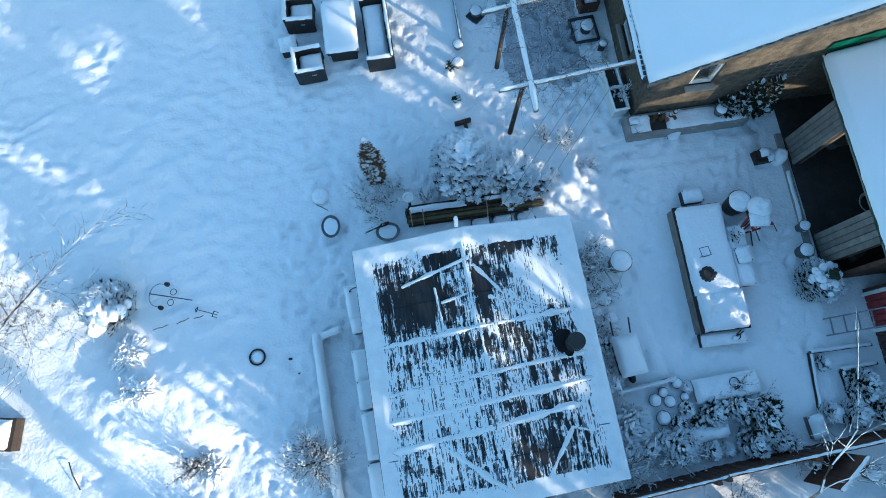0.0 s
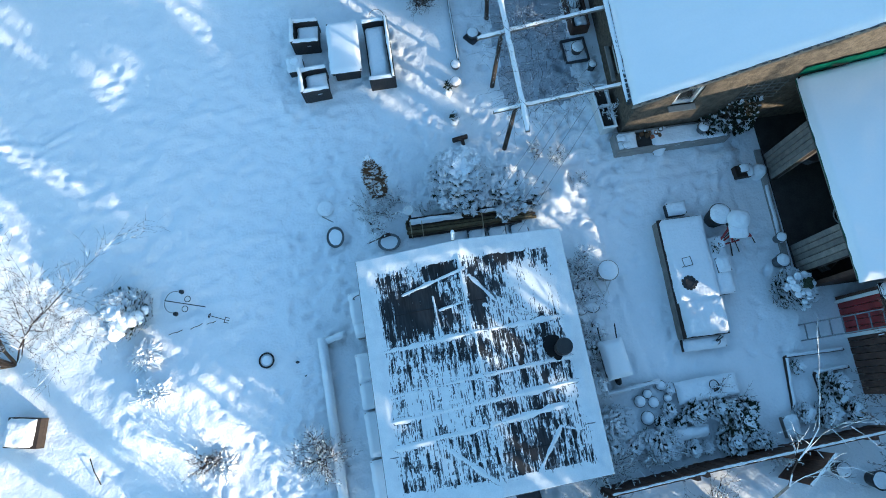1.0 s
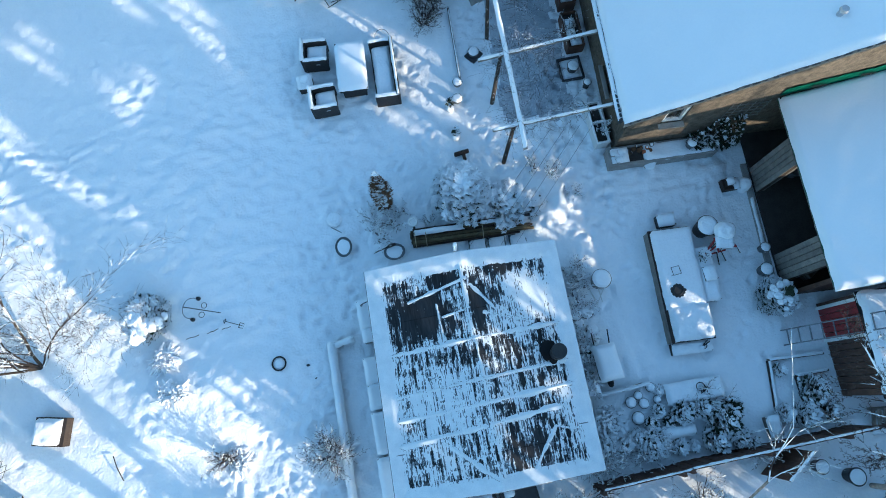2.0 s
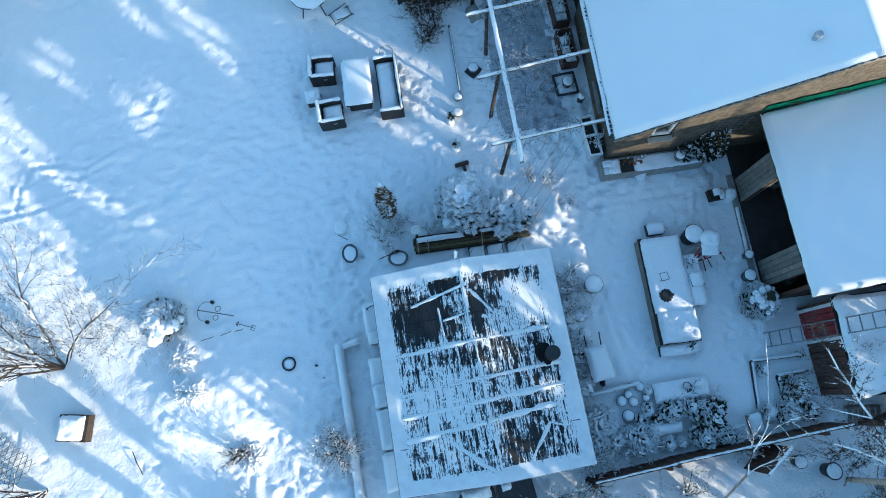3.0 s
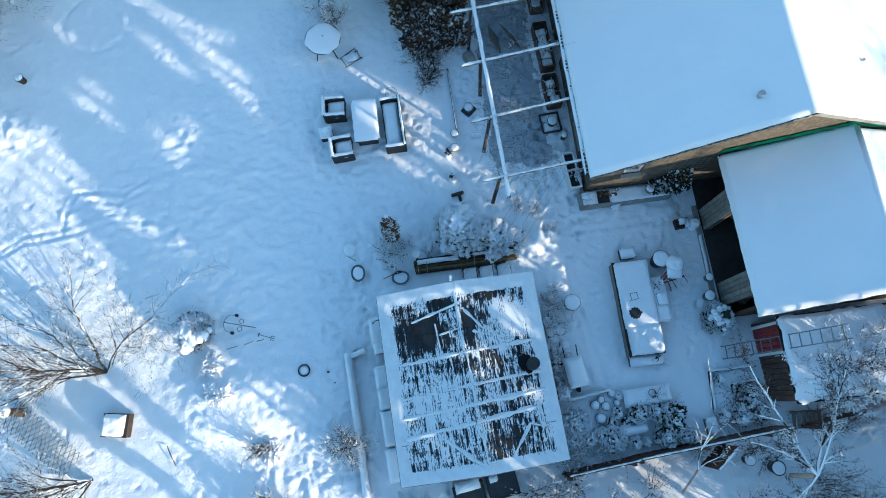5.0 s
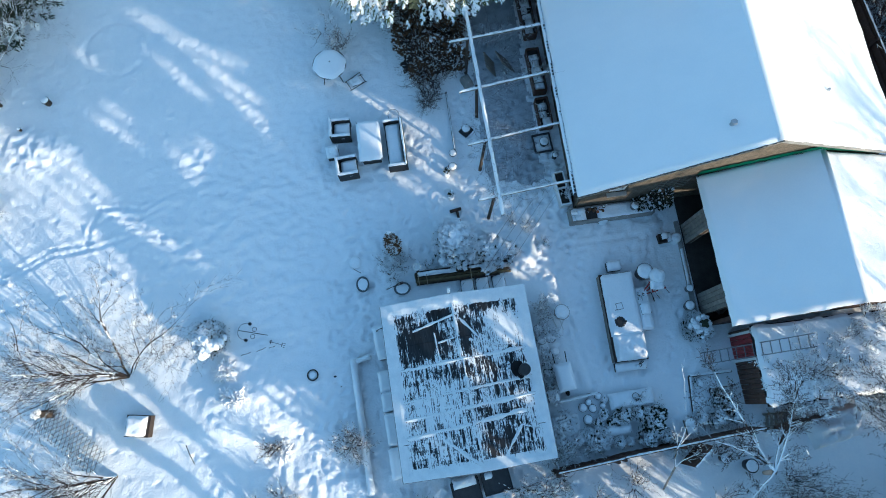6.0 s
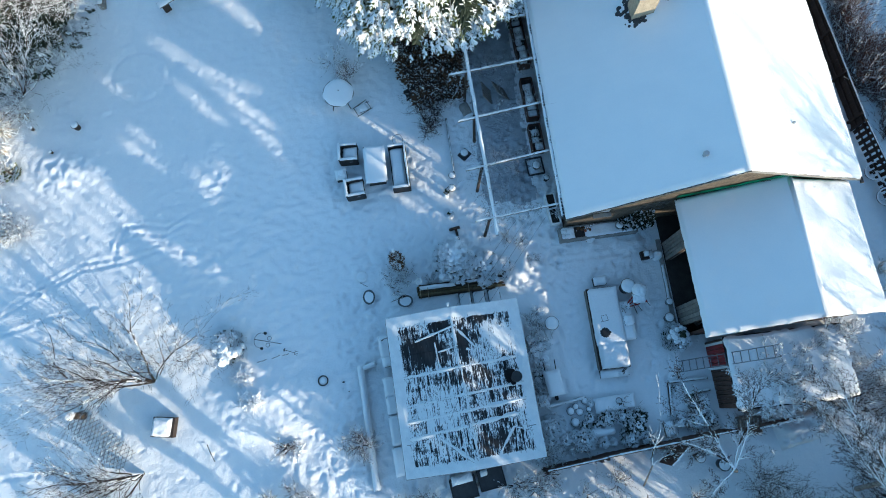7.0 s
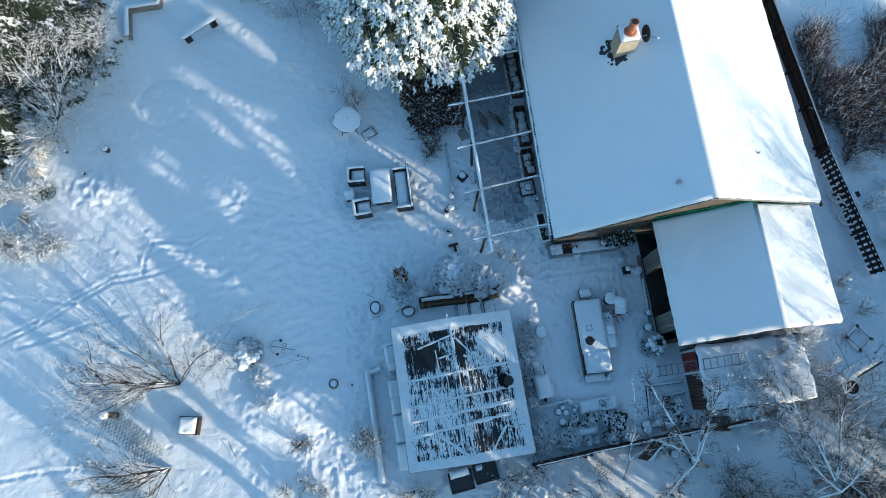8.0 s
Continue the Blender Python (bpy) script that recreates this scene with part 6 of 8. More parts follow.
EV = ((7.75, -2.45, 0.6, 0.42, 1, 0.95), (7.65, -2.95, 0.4, 0.3, 2, 0.8), (8.7, -3.0, 0.5, 0.4, 3, 0.75), (8.4, -2.85, 0.4, 0.22, 4, 0.7), (9.55, -2.42, 0.45, 0.28, 5, 0.5), (10.1, -2.4, 0.4, 0.25, 6, 0.5),
      (10.42, -2.7, 0.75, 0.36, 7, 0.4), (10.2, -3.1, 0.5, 0.32, 8, 0.6), (10.75, -3.12, 0.4, 0.26, 9, 0.5), (9.35, -3.18, 0.3, 0.18, 10, 0.7), (9.68, -3.2, 0.25, 0.13, 11, 0.7), (12.12, -1.75, 0.25, 0.14, 12, 0.6),
      (12.75, -2.3, 0.5, 0.34, 13, 0.55), (12.45, -2.85, 0.4, 0.3, 14, 0.6), (11.95, -2.75, 0.35, 0.22, 15, 0.95), (13.0, -2.8, 0.4, 0.28, 16, 0.5), (9.02, -2.3, 0.3, 0.15, 17, 0.4), (9.22, -2.6, 0.25, 0.14, 18, 0.4),
      (8.8, -2.55, 0.3, 0.15, 19, 0.4), (9.12, -1.85, 0.22, 0.11, 20, 0.7), (10.7, -2.45, 0.5, 0.24, 21, 0.35), (11.0, -3.22, 0.35, 0.2, 22, 0.5), (8.05, -2.95, 0.4, 0.22, 23, 0.8), (8.95, -2.85, 0.3, 0.16, 24, 0.4), (10.55, -2.98, 0.45, 0.24, 25, 0.4))
for x, y, h, r, sd, sn in EV:
    evergreen(x, y, h, r, "bushy evergreen with snow on its leaves in the bed" if sn > 0.65 else "dark evergreen bush lightly snowed in the bed", 200 + sd, int(80 + 2600 * r * r), 0.125, min(1, sn * 1.15), "ball", "bed_shrub", tufts=True, group="bed shrubs", droop=0.2)
for x, y, sd in ((8.6, -3.3, 1), (10.1, -2.2, 2), (11.1, -3.35, 3), (7.4, -3.3, 4), (7.2, -3.45, 5)):
    twiggy(x, y, 0.8, 0.5, "thin bare shrub by the fence", 230 + sd, 10, 2, 0.6, group="fence shrubs")
for ax, ay, bx, by in ((11.93, -1.5, 11.75, -3.2), (11.93, -1.5, 13.3, -1.5), (12.5, -1.95, 12.55, -2.7), (12.5, -1.95, 13.3, -1.9)):
    ob = thing("bed_kerb", pose((ax + bx) / 2, (ay + by) / 2, 0, 0, 0, math.degrees(math.atan2(by - ay, bx - ax))), "low kerb of the corner bed under snow", "kerb", "bed kerbs")
    L = math.hypot(bx - ax, by - ay)
    bm = bm_new()
    box(bm, L, 0.06, 0.1, bevel=0.006)
    part("board", bm, WOOD_DARK, ob)
    bm = bm_new()
    pillow(bm, L, 0.09, 0.04, pose(0.0, 0.02, 0.09), 0.5, 0.06, L, 0.04)
    part("snow", bm, SNOW, ob, smooth=True)


# ---- fences ----
def fence(ax, ay, bx, by, h, label, material, board=0.12, gap=0.0, snow=True, name="board_fence", rails=True, top=0.05):
    L, an = math.hypot(bx - ax, by - ay), math.degrees(math.atan2(by - ay, bx - ax))
    ob = thing(name, pose(ax, ay, 0, 0, 0, an), label, "fence")
    n = int(L / (board + gap))
    bm = bm_new()
    box(bm, board, 0.022, h, bevel=0.003)
    me = mesh_of("board", bm, material)
    for k in range(n):
        b = new("board", me)
        b.parent = ob
        b.matrix_basis = pose((k + 0.5) * L / n, 0.012 * (k % 2) if not gap else 0, 0, 0, 0, 0)
    for k in range(int(L / 1.8) + 1):
        bm = bm_new()
        box(bm, 0.09, 0.09, h + 0.06, pose(min(L, k * 1.8), -0.07, 0), 0.006)
        part("post", bm, material, ob)
    for z in (0.25, h - 0.2):
        bm = bm_new()
        box(bm, L, 0.04, 0.08, pose(L / 2, -0.035, z), 0.004)
        part("rail", bm, material, ob)
    bm = bm_new()
    box(bm, L, 0.09, 0.03, pose(L / 2, 0, h), 0.004)
    cp = part("capping", bm, material, ob)
    if snow:
        bm = bm_new()
        pillow(bm, L, top * 1.6, top, pose(L / 2, 0, h + 0.03), 0.7, 0.04, L, 0.03)
        part("snow", bm, SNOW, cp, smooth=True)
    return ob


fence(7.2, -3.74, 9.2, -3.56, 1.0, "dark brown boarded garden fence capped with snow", WOOD_BROWN, top=0.028)
fence(9.2, -3.54, 13.5, -3.22, 1.0, "dark brown boarded garden fence with a snow line on top", WOOD_BROWN, top=0.032)
fence(14.2, -3.25, 15.7, -3.1, 1.0, "slatted brown fence panel beside the store", WOOD_BROWN, 0.09, 0.07)
fence(20.55, 14.5, 21.0, 7.0, 0.8, "dark brown boundary fence along the lane", WOOD_DARK, 0.13, 0.0, top=0.03)
fence(21.0, 7.0, 21.7, 1.7, 0.8, "dark brown slatted boundary fence with open gaps", WOOD_DARK, 0.15, 0.09, top=0.03)
gate = thing("garden_gate", pose(11.75, -3.5, 0, 0, 0, 218), "brown boarded garden gate standing open outside the fence", "gate")
for k in range(7):
    bm = bm_new()
    box(bm, 0.118, 0.025, 1.2, pose(0.06 + 0.12 * k, 0, 0.05), 0.004)
    part("board", bm, WOOD_BROWN, gate)
bm = bm_new()
box(bm, 0.86, 0.05, 0.05, pose(0.42, 0, 1.25), 0.004)
rail = part("top_rail", bm, WOOD_BROWN, gate)
bm = bm_new()
pillow(bm, 0.86, 0.06, 0.04, pose(0.42, 0, 1.3), 0.5, 0.04, 3, 0.03)
part("snow", bm, SNOW, rail, smooth=True)
pot(12.4, -4.0, 0.16, 0.3, "black bucket heaped with snow outside the gate", 11, IRON, name="bucket", group="")
pot(13.1, -4.3, 0.2, 0.35, "dark bin behind the birch", 12, IRON, name="dust_bin", group="", snow=0.03)
for k, x in enumerate((4.5, 5.42)):
    cf = thing("cold_frame", pose(x, -4.02 + 0.22 * k, 0, 0, 0, 8), "dark framed cold frame with grey glass behind the shed", "cold frame", "cold frames")
    bm = bm_new()
    box(bm, 0.84, 0.68, 0.4, bevel=0.01)
    part("box", bm, WOOD_DARK, cf)
    bm = bm_new()
    for sx, sy, px, py in ((0.86, 0.05, 0, 0.33), (0.86, 0.05, 0, -0.33), (0.05, 0.66, 0.41, 0), (0.05, 0.66, -0.41, 0)):
        box(bm, sx, sy, 0.05, pose(px, py, 0.4), 0.004)
    part("frame", bm, IRON, cf)
    bm = bm_new()
    box(bm, 0.78, 0.62, 0.02, pose(0, 0, 0.41))
    part("sheet", bm, SLATE, cf, "grey frosted sheet")
    bm = bm_new()
    if k == 0:
        pillow(bm, 0.7, 0.3, 0.09, pose(0, 0.3, 0.44), 0.8, 0.05, 3, 0.1)
    else:
        pillow(bm, 0.25, 0.2, 0.04, pose(-0.2, 0.2, 0.43), 0.8, 0.05, 3, 0.06)
    part("snow", bm, SNOW, cf, smooth=True)

# ---- west side of the shed: cloches and plank edging ----
for k, (y, L, w) in enumerate(((0.85, 0.75, 0.4), (0.36, 0.35, 0.36), (-0.5, 0.62, 0.5), (-1.12, 0.58, 0.5), (-1.95, 0.95, 0.48), (-2.95, 0.9, 0.5))):
    cl = thing("garden_cloche", pose(2.36 + 0.04 * k, y, 0, 0, 0, 4), "snow-covered box cloche against the shed", "cloche", "cloches by the shed")
    bm = bm_new()
    box(bm, w, L, 0.4, bevel=0.012)
    part("body", bm, CONCRETE, cl)
    bm = bm_new()
    pillow(bm, w + 0.02, L + 0.02, 0.07, pose(0, 0, 0.4), 0.25, 0.06, k, 0.05)
    part("snow", bm, SNOW_SMOOTH, cl, smooth=True)
tubp = thing("bent_pipe", pose(2.36, 1.1, 0.35), "black bent pipe beside the cloches", "pipe")
bm = bm_new()
ring(bm, 0.11, 0.012, pose(0, 0, 0.18, 90, 0, 20), 18, 5)
rod(bm, (0, 0, -0.35), (0, 0, 0.1), 0.012)
part("pipe", bm, IRON, tubp)
pe = thing("plank_edging", pose(1.52, -1.75, 0, 0, 0, 3.2), "long plank edging under a ridge of snow", "edging")
bm = bm_new()
box(bm, 0.14, 4.1, 0.2, bevel=0.01)
part("plank", bm, WOOD_GREY, pe)
bm = bm_new()
pillow(bm, 0.22, 4.14, 0.1, pose(0, 0, 0.18), 0.5, 0.05, 6, 0.1)
part("snow", bm, SNOW, pe, smooth=True)
bm = bm_new()
box(bm, 0.5, 0.1, 0.16, pose(0.3, 2.02, 0, 0, 0, 10), 0.01)
part("end_plank", bm, WOOD_GREY, pe)
bm = bm_new()
pillow(bm, 0.55, 0.16, 0.08, pose(0.3, 2.02, 0.15, 0, 0, 10), 0.5, 0.05, 6, 0.07)
part("end_snow", bm, SNOW, pe, smooth=True)

# wires strung from the shed's eave to the pergola
for ax, ay, bx, by in ((7.24, 4.27, 4.94, 1.74), (7.52, 4.19, 5.32, 1.71), (7.89, 4.24, 5.7, 1.75), (8.24, 4.27, 6.05, 1.74)):
    wr = thing("line_wire", pose(0, 0, 0), "thin dark wire strung between shed and pergola", "wire", "line wires")
    bm = bm_new()
    mid = Vector(((ax + bx) / 2, (ay + by) / 2, 2.12))
    rod(bm, (ax, ay, 2.35), mid, 0.003, 5)
    rod(bm, mid, (bx, by, 2.0), 0.003, 5)
    part("wire", bm, IRON, wr)

# ---- things on the lawn ----
ty = thing("small_tyre", pose(0.06, -0.02, 0.02), "small black tyre lying on the snow, filled with snow", "tyre")
bm = bm_new()
ring(bm, 0.165, 0.021, Matrix.Translation((0, 0, 0.06)), 30, 8)
part("tyre", bm, RUBBER, ty, smooth=True)
bm = bm_new()
cap(bm, 0.15, 0.05, pose(0, 0, 0.02), 0.2, 18, 4, 3)
part("snow", bm, SNOW, ty, smooth=True)


def wand(pts, r):
    bm = bm_new()
    for a, b in zip(pts[:-1], pts[1:]):
        rod(bm, a, b, r, 6)
    return bm


rk = thing("garden_ornament", pose(-1.85, 1.58, 0.05, 0, 0, -16), "black iron garden ornament with two curled arms lying in snow", "ornament")
part("shaft", wand([(-0.45, 0, 0.06), (0.55, 0, 0.05)], 0.012), IRON, rk)
for s in (1, -1):
    part("arm", wand([(-0.22 + 0.24 * math.cos(a) * 0.9, s * (0.02 + 0.24 * math.sin(a)), 0.06) for a in (radians(d) for d in range(80, 190, 15))], 0.007), IRON, rk)
    bm = bm_new()
    cyl(bm, 0.055, 0.045, 0.08, pose(-0.12, s * 0.27, 0.0), 14)
    part("cup", bm, IRON, rk)
    bm = bm_new()
    ring(bm, 0.07, 0.008, pose(0.08, s * 0.12, 0.05), 18, 5)
    part("loop", bm, IRON, rk)
gf = thing("garden_fork", pose(-1.02, 1.12, 0.07, 0, 0, -22), "short-handled black garden fork lying on the snow", "fork")
part("handle", wand([(-0.22, 0, 0.02), (0.16, 0, 0.02)], 0.009), IRON, gf)
part("grip", wand([(-0.22, -0.06, 0.02), (-0.26, 0, 0.02), (-0.22, 0.06, 0.02), (-0.22, -0.06, 0.02)], 0.01), IRON, gf)
bm = bm_new()
for y in (-0.06, 0, 0.06):
    rod(bm, (0.16, y, 0.02), (0.27, y, 0.02), 0.008)
rod(bm, (0.16, -0.07, 0.02), (0.16, 0.07, 0.02), 0.009)
part("tines", bm, IRON, gf)
for k, (x, y, L, an) in enumerate(((-2.05, 0.9, 0.34, 8), (-1.55, 0.98, 0.3, 14), (-1.2, 1.02, 0.22, 5))):
    tw = thing("fallen_branch", pose(x, y, 0.05, 0, 0, an), "dark fallen branch sunk in the snow", "branch", "fallen branches")
    part("branch", wand([(-L / 2, 0, 0.02), (-L / 6, 0.012, 0.035), (L / 6, 0.004, 0.03), (L / 2, 0.03, 0.02)], 0.009), BARK, tw)
bush = evergreen(-3.12, 1.55, 0.66, 0.6, "rounded bush buried under thick sunlit snow", 301, 900, 0.14, 0.8, "ball", "snow_laden_bush", tufts=True, droop=0.2)
bm = bm_new()
rng = random.Random(302)
for k in range(42):
    a, q = rng.uniform(0, 6.283), rng.random() ** 0.6 * 0.5
    cap(bm, rng.uniform(0.08, 0.17), rng.uniform(0.05, 0.11), pose(q * math.cos(a), q * math.sin(a) - 0.12, 0.6 - 0.9 * q * q + rng.gauss(0, 0.03), rng.gauss(12, 12), rng.gauss(0, 14), 0), 0.6, 10, 4, k)
part("snow_blanket", bm, SNOW, bush, "thick lumps of snow on the sunny side", smooth=True)
rng = random.Random(318)
for k in range(7):
    x, y = (-2.75, 0.5) if k < 4 else (-2.33, -0.5) if k < 6 else (-1.28, -2.15)
    x, y = x + rng.gauss(0, 0.15), y + rng.gauss(0, 0.13)
    tuft(x, y, rng.uniform(0.16, 0.24), rng.uniform(0.3, 0.42), "straw-coloured dry grass bent under snow", 310 + k, rng.randrange(90, 130), z=gz(x, y) - 0.03, snow=0.9, coat=0.018)
twiggy(-1.28, -2.1, 0.6, 0.4, "leafless twiggy shrub on the snow", 321, 26, 2, 0.15)
twiggy(1.2, -2.3, 0.65, 0.55, "dense leafless shrub beside the plank edging", 322, 34, 2, 0.35, kids=3)
for k, (x, y) in enumerate(((0.95, -0.5), (0.75, -0.15))):
    st3 = thing("dark_stone", pose(x, y, gz(x, y)), "small dark stone poking out of the snow", "stone", "small stones")
    bm = bm_new()
    bmesh.ops.create_icosphere(bm, subdivisions=2, radius=0.05, matrix=Matrix.Diagonal((1, 0.7, 0.6, 1)))
    for vtx in bm.verts:
        vtx.co *= 1 + 0.2 * noise.noise(vtx.co * 30 + Vector((k, 0, 0)))
    part("stone", bm, SLATE, st3)
part_ = thing("thin_stick", pose(-3.9, -1.95, 0.05, 0, 0, -65), "thin stick standing out of the snow", "stick")
part("stick", wand([(-0.3, 0, 0), (0, 0.02, 0.1), (0.35, 0, 0.03)], 0.012), BARK, part_)

hive = thing("wooden_crate", pose(-5.42, -0.93, 0, 0, 0, -9), "wooden crate with thick sunlit snow on its lid", "crate")
for k in range(2):
    for sx, sy, px, py in ((0.02, 0.62, 0.36, 0), (0.02, 0.62, -0.36, 0), (0.74, 0.02, 0, 0.32), (0.74, 0.02, 0, -0.32)):
        bm = bm_new()
        box(bm, sx, sy, 0.125, pose(px, py, 0.0 + 0.13 * k), 0.004)
        part("slat", bm, WOOD_DARK, hive)
bm = bm_new()
box(bm, 0.76, 0.66, 0.03, pose(0, 0, 0.26), 0.005)
part("lid", bm, WOOD_DARK, hive)
bm = bm_new()
pillow(bm, 0.66, 0.62, 0.11, pose(-0.04, 0, 0.29), 0.5, 0.06, 3, 0.1)
part("snow", bm, SNOW, hive, smooth=True)
stump = thing("tree_stump", pose(-8.4, -0.2, 0, 0, 0, 10), "short dark stump with a snow cap", "stump")
bm = bm_new()
rod(bm, (0.12, -0.05, 0), (-0.05, 0.02, 0.55), 0.13, 10, 0.11)
part("stump", bm, BARK, stump)
bm = bm_new()
cap(bm, 0.17, 0.12, pose(-0.06, 0.02, 0.53), seed=4)
part("snow", bm, SNOW, stump, smooth=True)
net = thing("wire_netting", pose(-7.6, -1.1, 0.16, 0, 0, -43), "fallen sheet of frosted wire netting on the snow", "netting")
segs = []
for i in range(-8, 26):
    for lean in (1, -1):
        x0 = -1.3 + i * 0.15
        for j in range(6):
            a, b = [Vector((x0 + lean * 0.075 * q, -0.42 + 0.14 * q, 0.03 * math.sin(q + i * 0.3))) for q in (j, j + 1)]
            if max(abs(a.x), abs(b.x)) < 1.3:
                segs.append((a, b, 0.0095, 0.0095))
v, f = sticks(segs, 3)
raw("mesh", v, f, POTGREY, net)
for x, y, r, h in ((-8.92, 10.84, 0.14, 0.3), (-10.7, 11.0, 0.08, 0.2), (-9.9, 9.9, 0.06, 0.15)):
    pot(x, y, r, h, "small dark post stump capped with snow", int(-x * 30), BARK, name="post_stump", group="post stumps")
bn = thing("garden_bench", pose(-4.85, 16.2, 0, 0, 0, 31), "plain plank bench with snow on the seat", "bench")
bm = bm_new()
box(bm, 1.8, 0.3, 0.05, pose(0, 0, 0.4), 0.006)
seat = part("seat", bm, WOOD_GREY, bn)
bm = bm_new()
pillow(bm, 1.82, 0.3, 0.05, pose(0, 0, 0.45), 0.3, 0.06, 3, 0.05)
part("snow", bm, SNOW, seat, smooth=True)
for x in (-0.65, 0.65):
    bm = bm_new()
    box(bm, 0.3, 0.26, 0.4, pose(x, 0, 0), 0.02)
    part("leg", bm, WOOD_DARK, bn)
cb = thing("corner_bench", pose(-8.1, 17.6, 0, 0, 0, 3), "corner bench of logs with snow along it", "bench")
for name, sx, sy, x, y in (("long_seat", 0.22, 1.5, -0.05, -0.65), ("short_seat", 1.6, 0.2, 0.65, 0.1), ("back_seat", 0.2, 0.9, 1.4, 0.6)):
    bm = bm_new()
    box(bm, sx, sy, 0.38, pose(x, y, 0), 0.02)
    s_ = part(name, bm, WOOD_GREY, cb)
    bm = bm_new()
    pillow(bm, sx * 1.05, sy, 0.06, pose(x, y, 0.38), 0.4, 0.05, x, 0.05)
    part("snow", bm, SNOW, s_, smooth=True)
fl = thing("felled_trunk", pose(-2.3, 17.6, 0.12, 0, 0, -32), "slender felled trunk lying in the snow", "trunk")
bm = bm_new()
rod(bm, (-1.5, 0, 0.0), (1.4, 0, 0.05), 0.08, 9, 0.05)
part("trunk", bm, BARK, fl)
bm = bm_new()
pillow(bm, 2.7, 0.13, 0.06, pose(-0.05, 0, 0.05), 0.6, 0.05, 3, 0.06)
part("snow", bm, SNOW, fl, smooth=True)

# ---- lane side, east of the house ----
bi = thing("bicycle", pose(20.93, 4.6, 0.05, 0, 0, -82), "pale bicycle lying against the boundary fence, frosted", "bicycle")
mb = pose(0, 0, 0.1, 28, 0, 0)
for x in (-0.52, 0.52):
    bm = bm_new()
    ring(bm, 0.33, 0.03, mb @ pose(x, 0.32, 0, 0, 0, 0), 28, 6)
    w_ = part("wheel", bm, RUBBER, bi)
    bm = bm_new()
    ring(bm, 0.33, 0.034, pose(0, 0, 0.03) @ mb @ pose(x, 0.32, 0, 0, 0, 0), 28, 5)
    part("snow", bm, SNOW, w_)
    bm = bm_new()
    for k in range(10):
        a = k * 0.628
        rod(bm, mb @ Vector((x, 0.32, 0)), mb @ Vector((x + 0.31 * math.cos(a), 0.32 + 0.31 * math.sin(a), 0)), 0.004, 4)
    part("spokes", bm, METAL, w_)
bm = bm_new()
for a, b in (((-0.52, 0.32), (-0.1, 0.35)), ((-0.52, 0.32), (-0.18, 0.78)), ((-0.1, 0.35), (-0.18, 0.78)), ((-0.1, 0.35), (0.34, 0.75)), ((-0.18, 0.76), (0.32, 0.8)), ((0.52, 0.32), (0.32, 0.9)), ((-0.18, 0.78), (-0.22, 0.92))):
    rod(bm, mb @ Vector((*a, 0)), mb @ Vector((*b, 0)), 0.034, 6)
part("frame", bm, FROST, bi, "frame thick with rime")
bm = bm_new()
rod(bm, mb @ Vector((0.3, 0.95, -0.25)), mb @ Vector((0.3, 0.95, 0.25)), 0.018)
part("handlebar", bm, IRON, bi)
bm = bm_new()
box(bm, 0.24, 0.14, 0.06, mb @ pose(-0.23, 0.94, 0), 0.02)
part("saddle", bm, IRON, bi)
gr = thing("drain_grate", pose(20.4, -0.66, 0.02, 0, 0, 35), "square slotted grate frame lying on the snow", "grate")
bm = bm_new()
for a, b, c, d in ((0.8, 0.14, 0, 0.33), (0.8, 0.14, 0, -0.33), (0.14, 0.8, 0.33, 0), (0.14, 0.8, -0.33, 0)):
    box(bm, a, b, 0.08, pose(c, d, 0.03), 0.01)
part("frame", bm, FROST, gr, "frosted frame")
for k in range(6):
    for s in (-1, 1):
        bm = bm_new()
        box(bm, 0.035, 0.05, 0.012, pose(-0.25 + 0.1 * k, s * 0.3, 0.112))
        part("slot", bm, IRON, gr)
        bm = bm_new()
        box(bm, 0.05, 0.035, 0.012, pose(s * 0.3, -0.25 + 0.1 * k, 0.124))
        part("slot", bm, IRON, gr)
tk = thing("tractor_tyre", pose(19.5, -2.42, 0), "large tyre lying flat with snow on its wall", "tyre")
bm = bm_new()
ring(bm, 0.36, 0.15, Matrix.Translation((0, 0, 0.16)), 32, 10)
part("tyre", bm, RUBBER, tk, smooth=True)
bm = bm_new()
ring(bm, 0.36, 0.12, Matrix.Translation((0, 0, 0.22)), 32, 8)
part("snow", bm, SNOW, tk, smooth=True)
bm = bm_new()
cyl(bm, 0.24, 0.24, 0.05, pose(0, 0, 0), 20)
part("inside", bm, SLATE, tk)
rl = thing("snowy_boat_tarp", pose(19.95, -1.85, 0, 0, 0, 22), "long narrow tarpaulin-covered pile edged in black", "tarpaulin")
bm = bm_new()
pillow(bm, 2.2, 0.42, 0.36, pose(0, 0, 0), 0.15, 0.08, 3, 0.2)
part("snow", bm, SNOW_SMOOTH, rl, smooth=True)
bm = bm_new()
rod(bm, (-1.1, -0.22, 0.06), (1.1, -0.22, 0.06), 0.035, 6)
rod(bm, (1.1, -0.22, 0.06), (1.1, 0.22, 0.06), 0.035, 6)
part("edge", bm, IRON, rl)


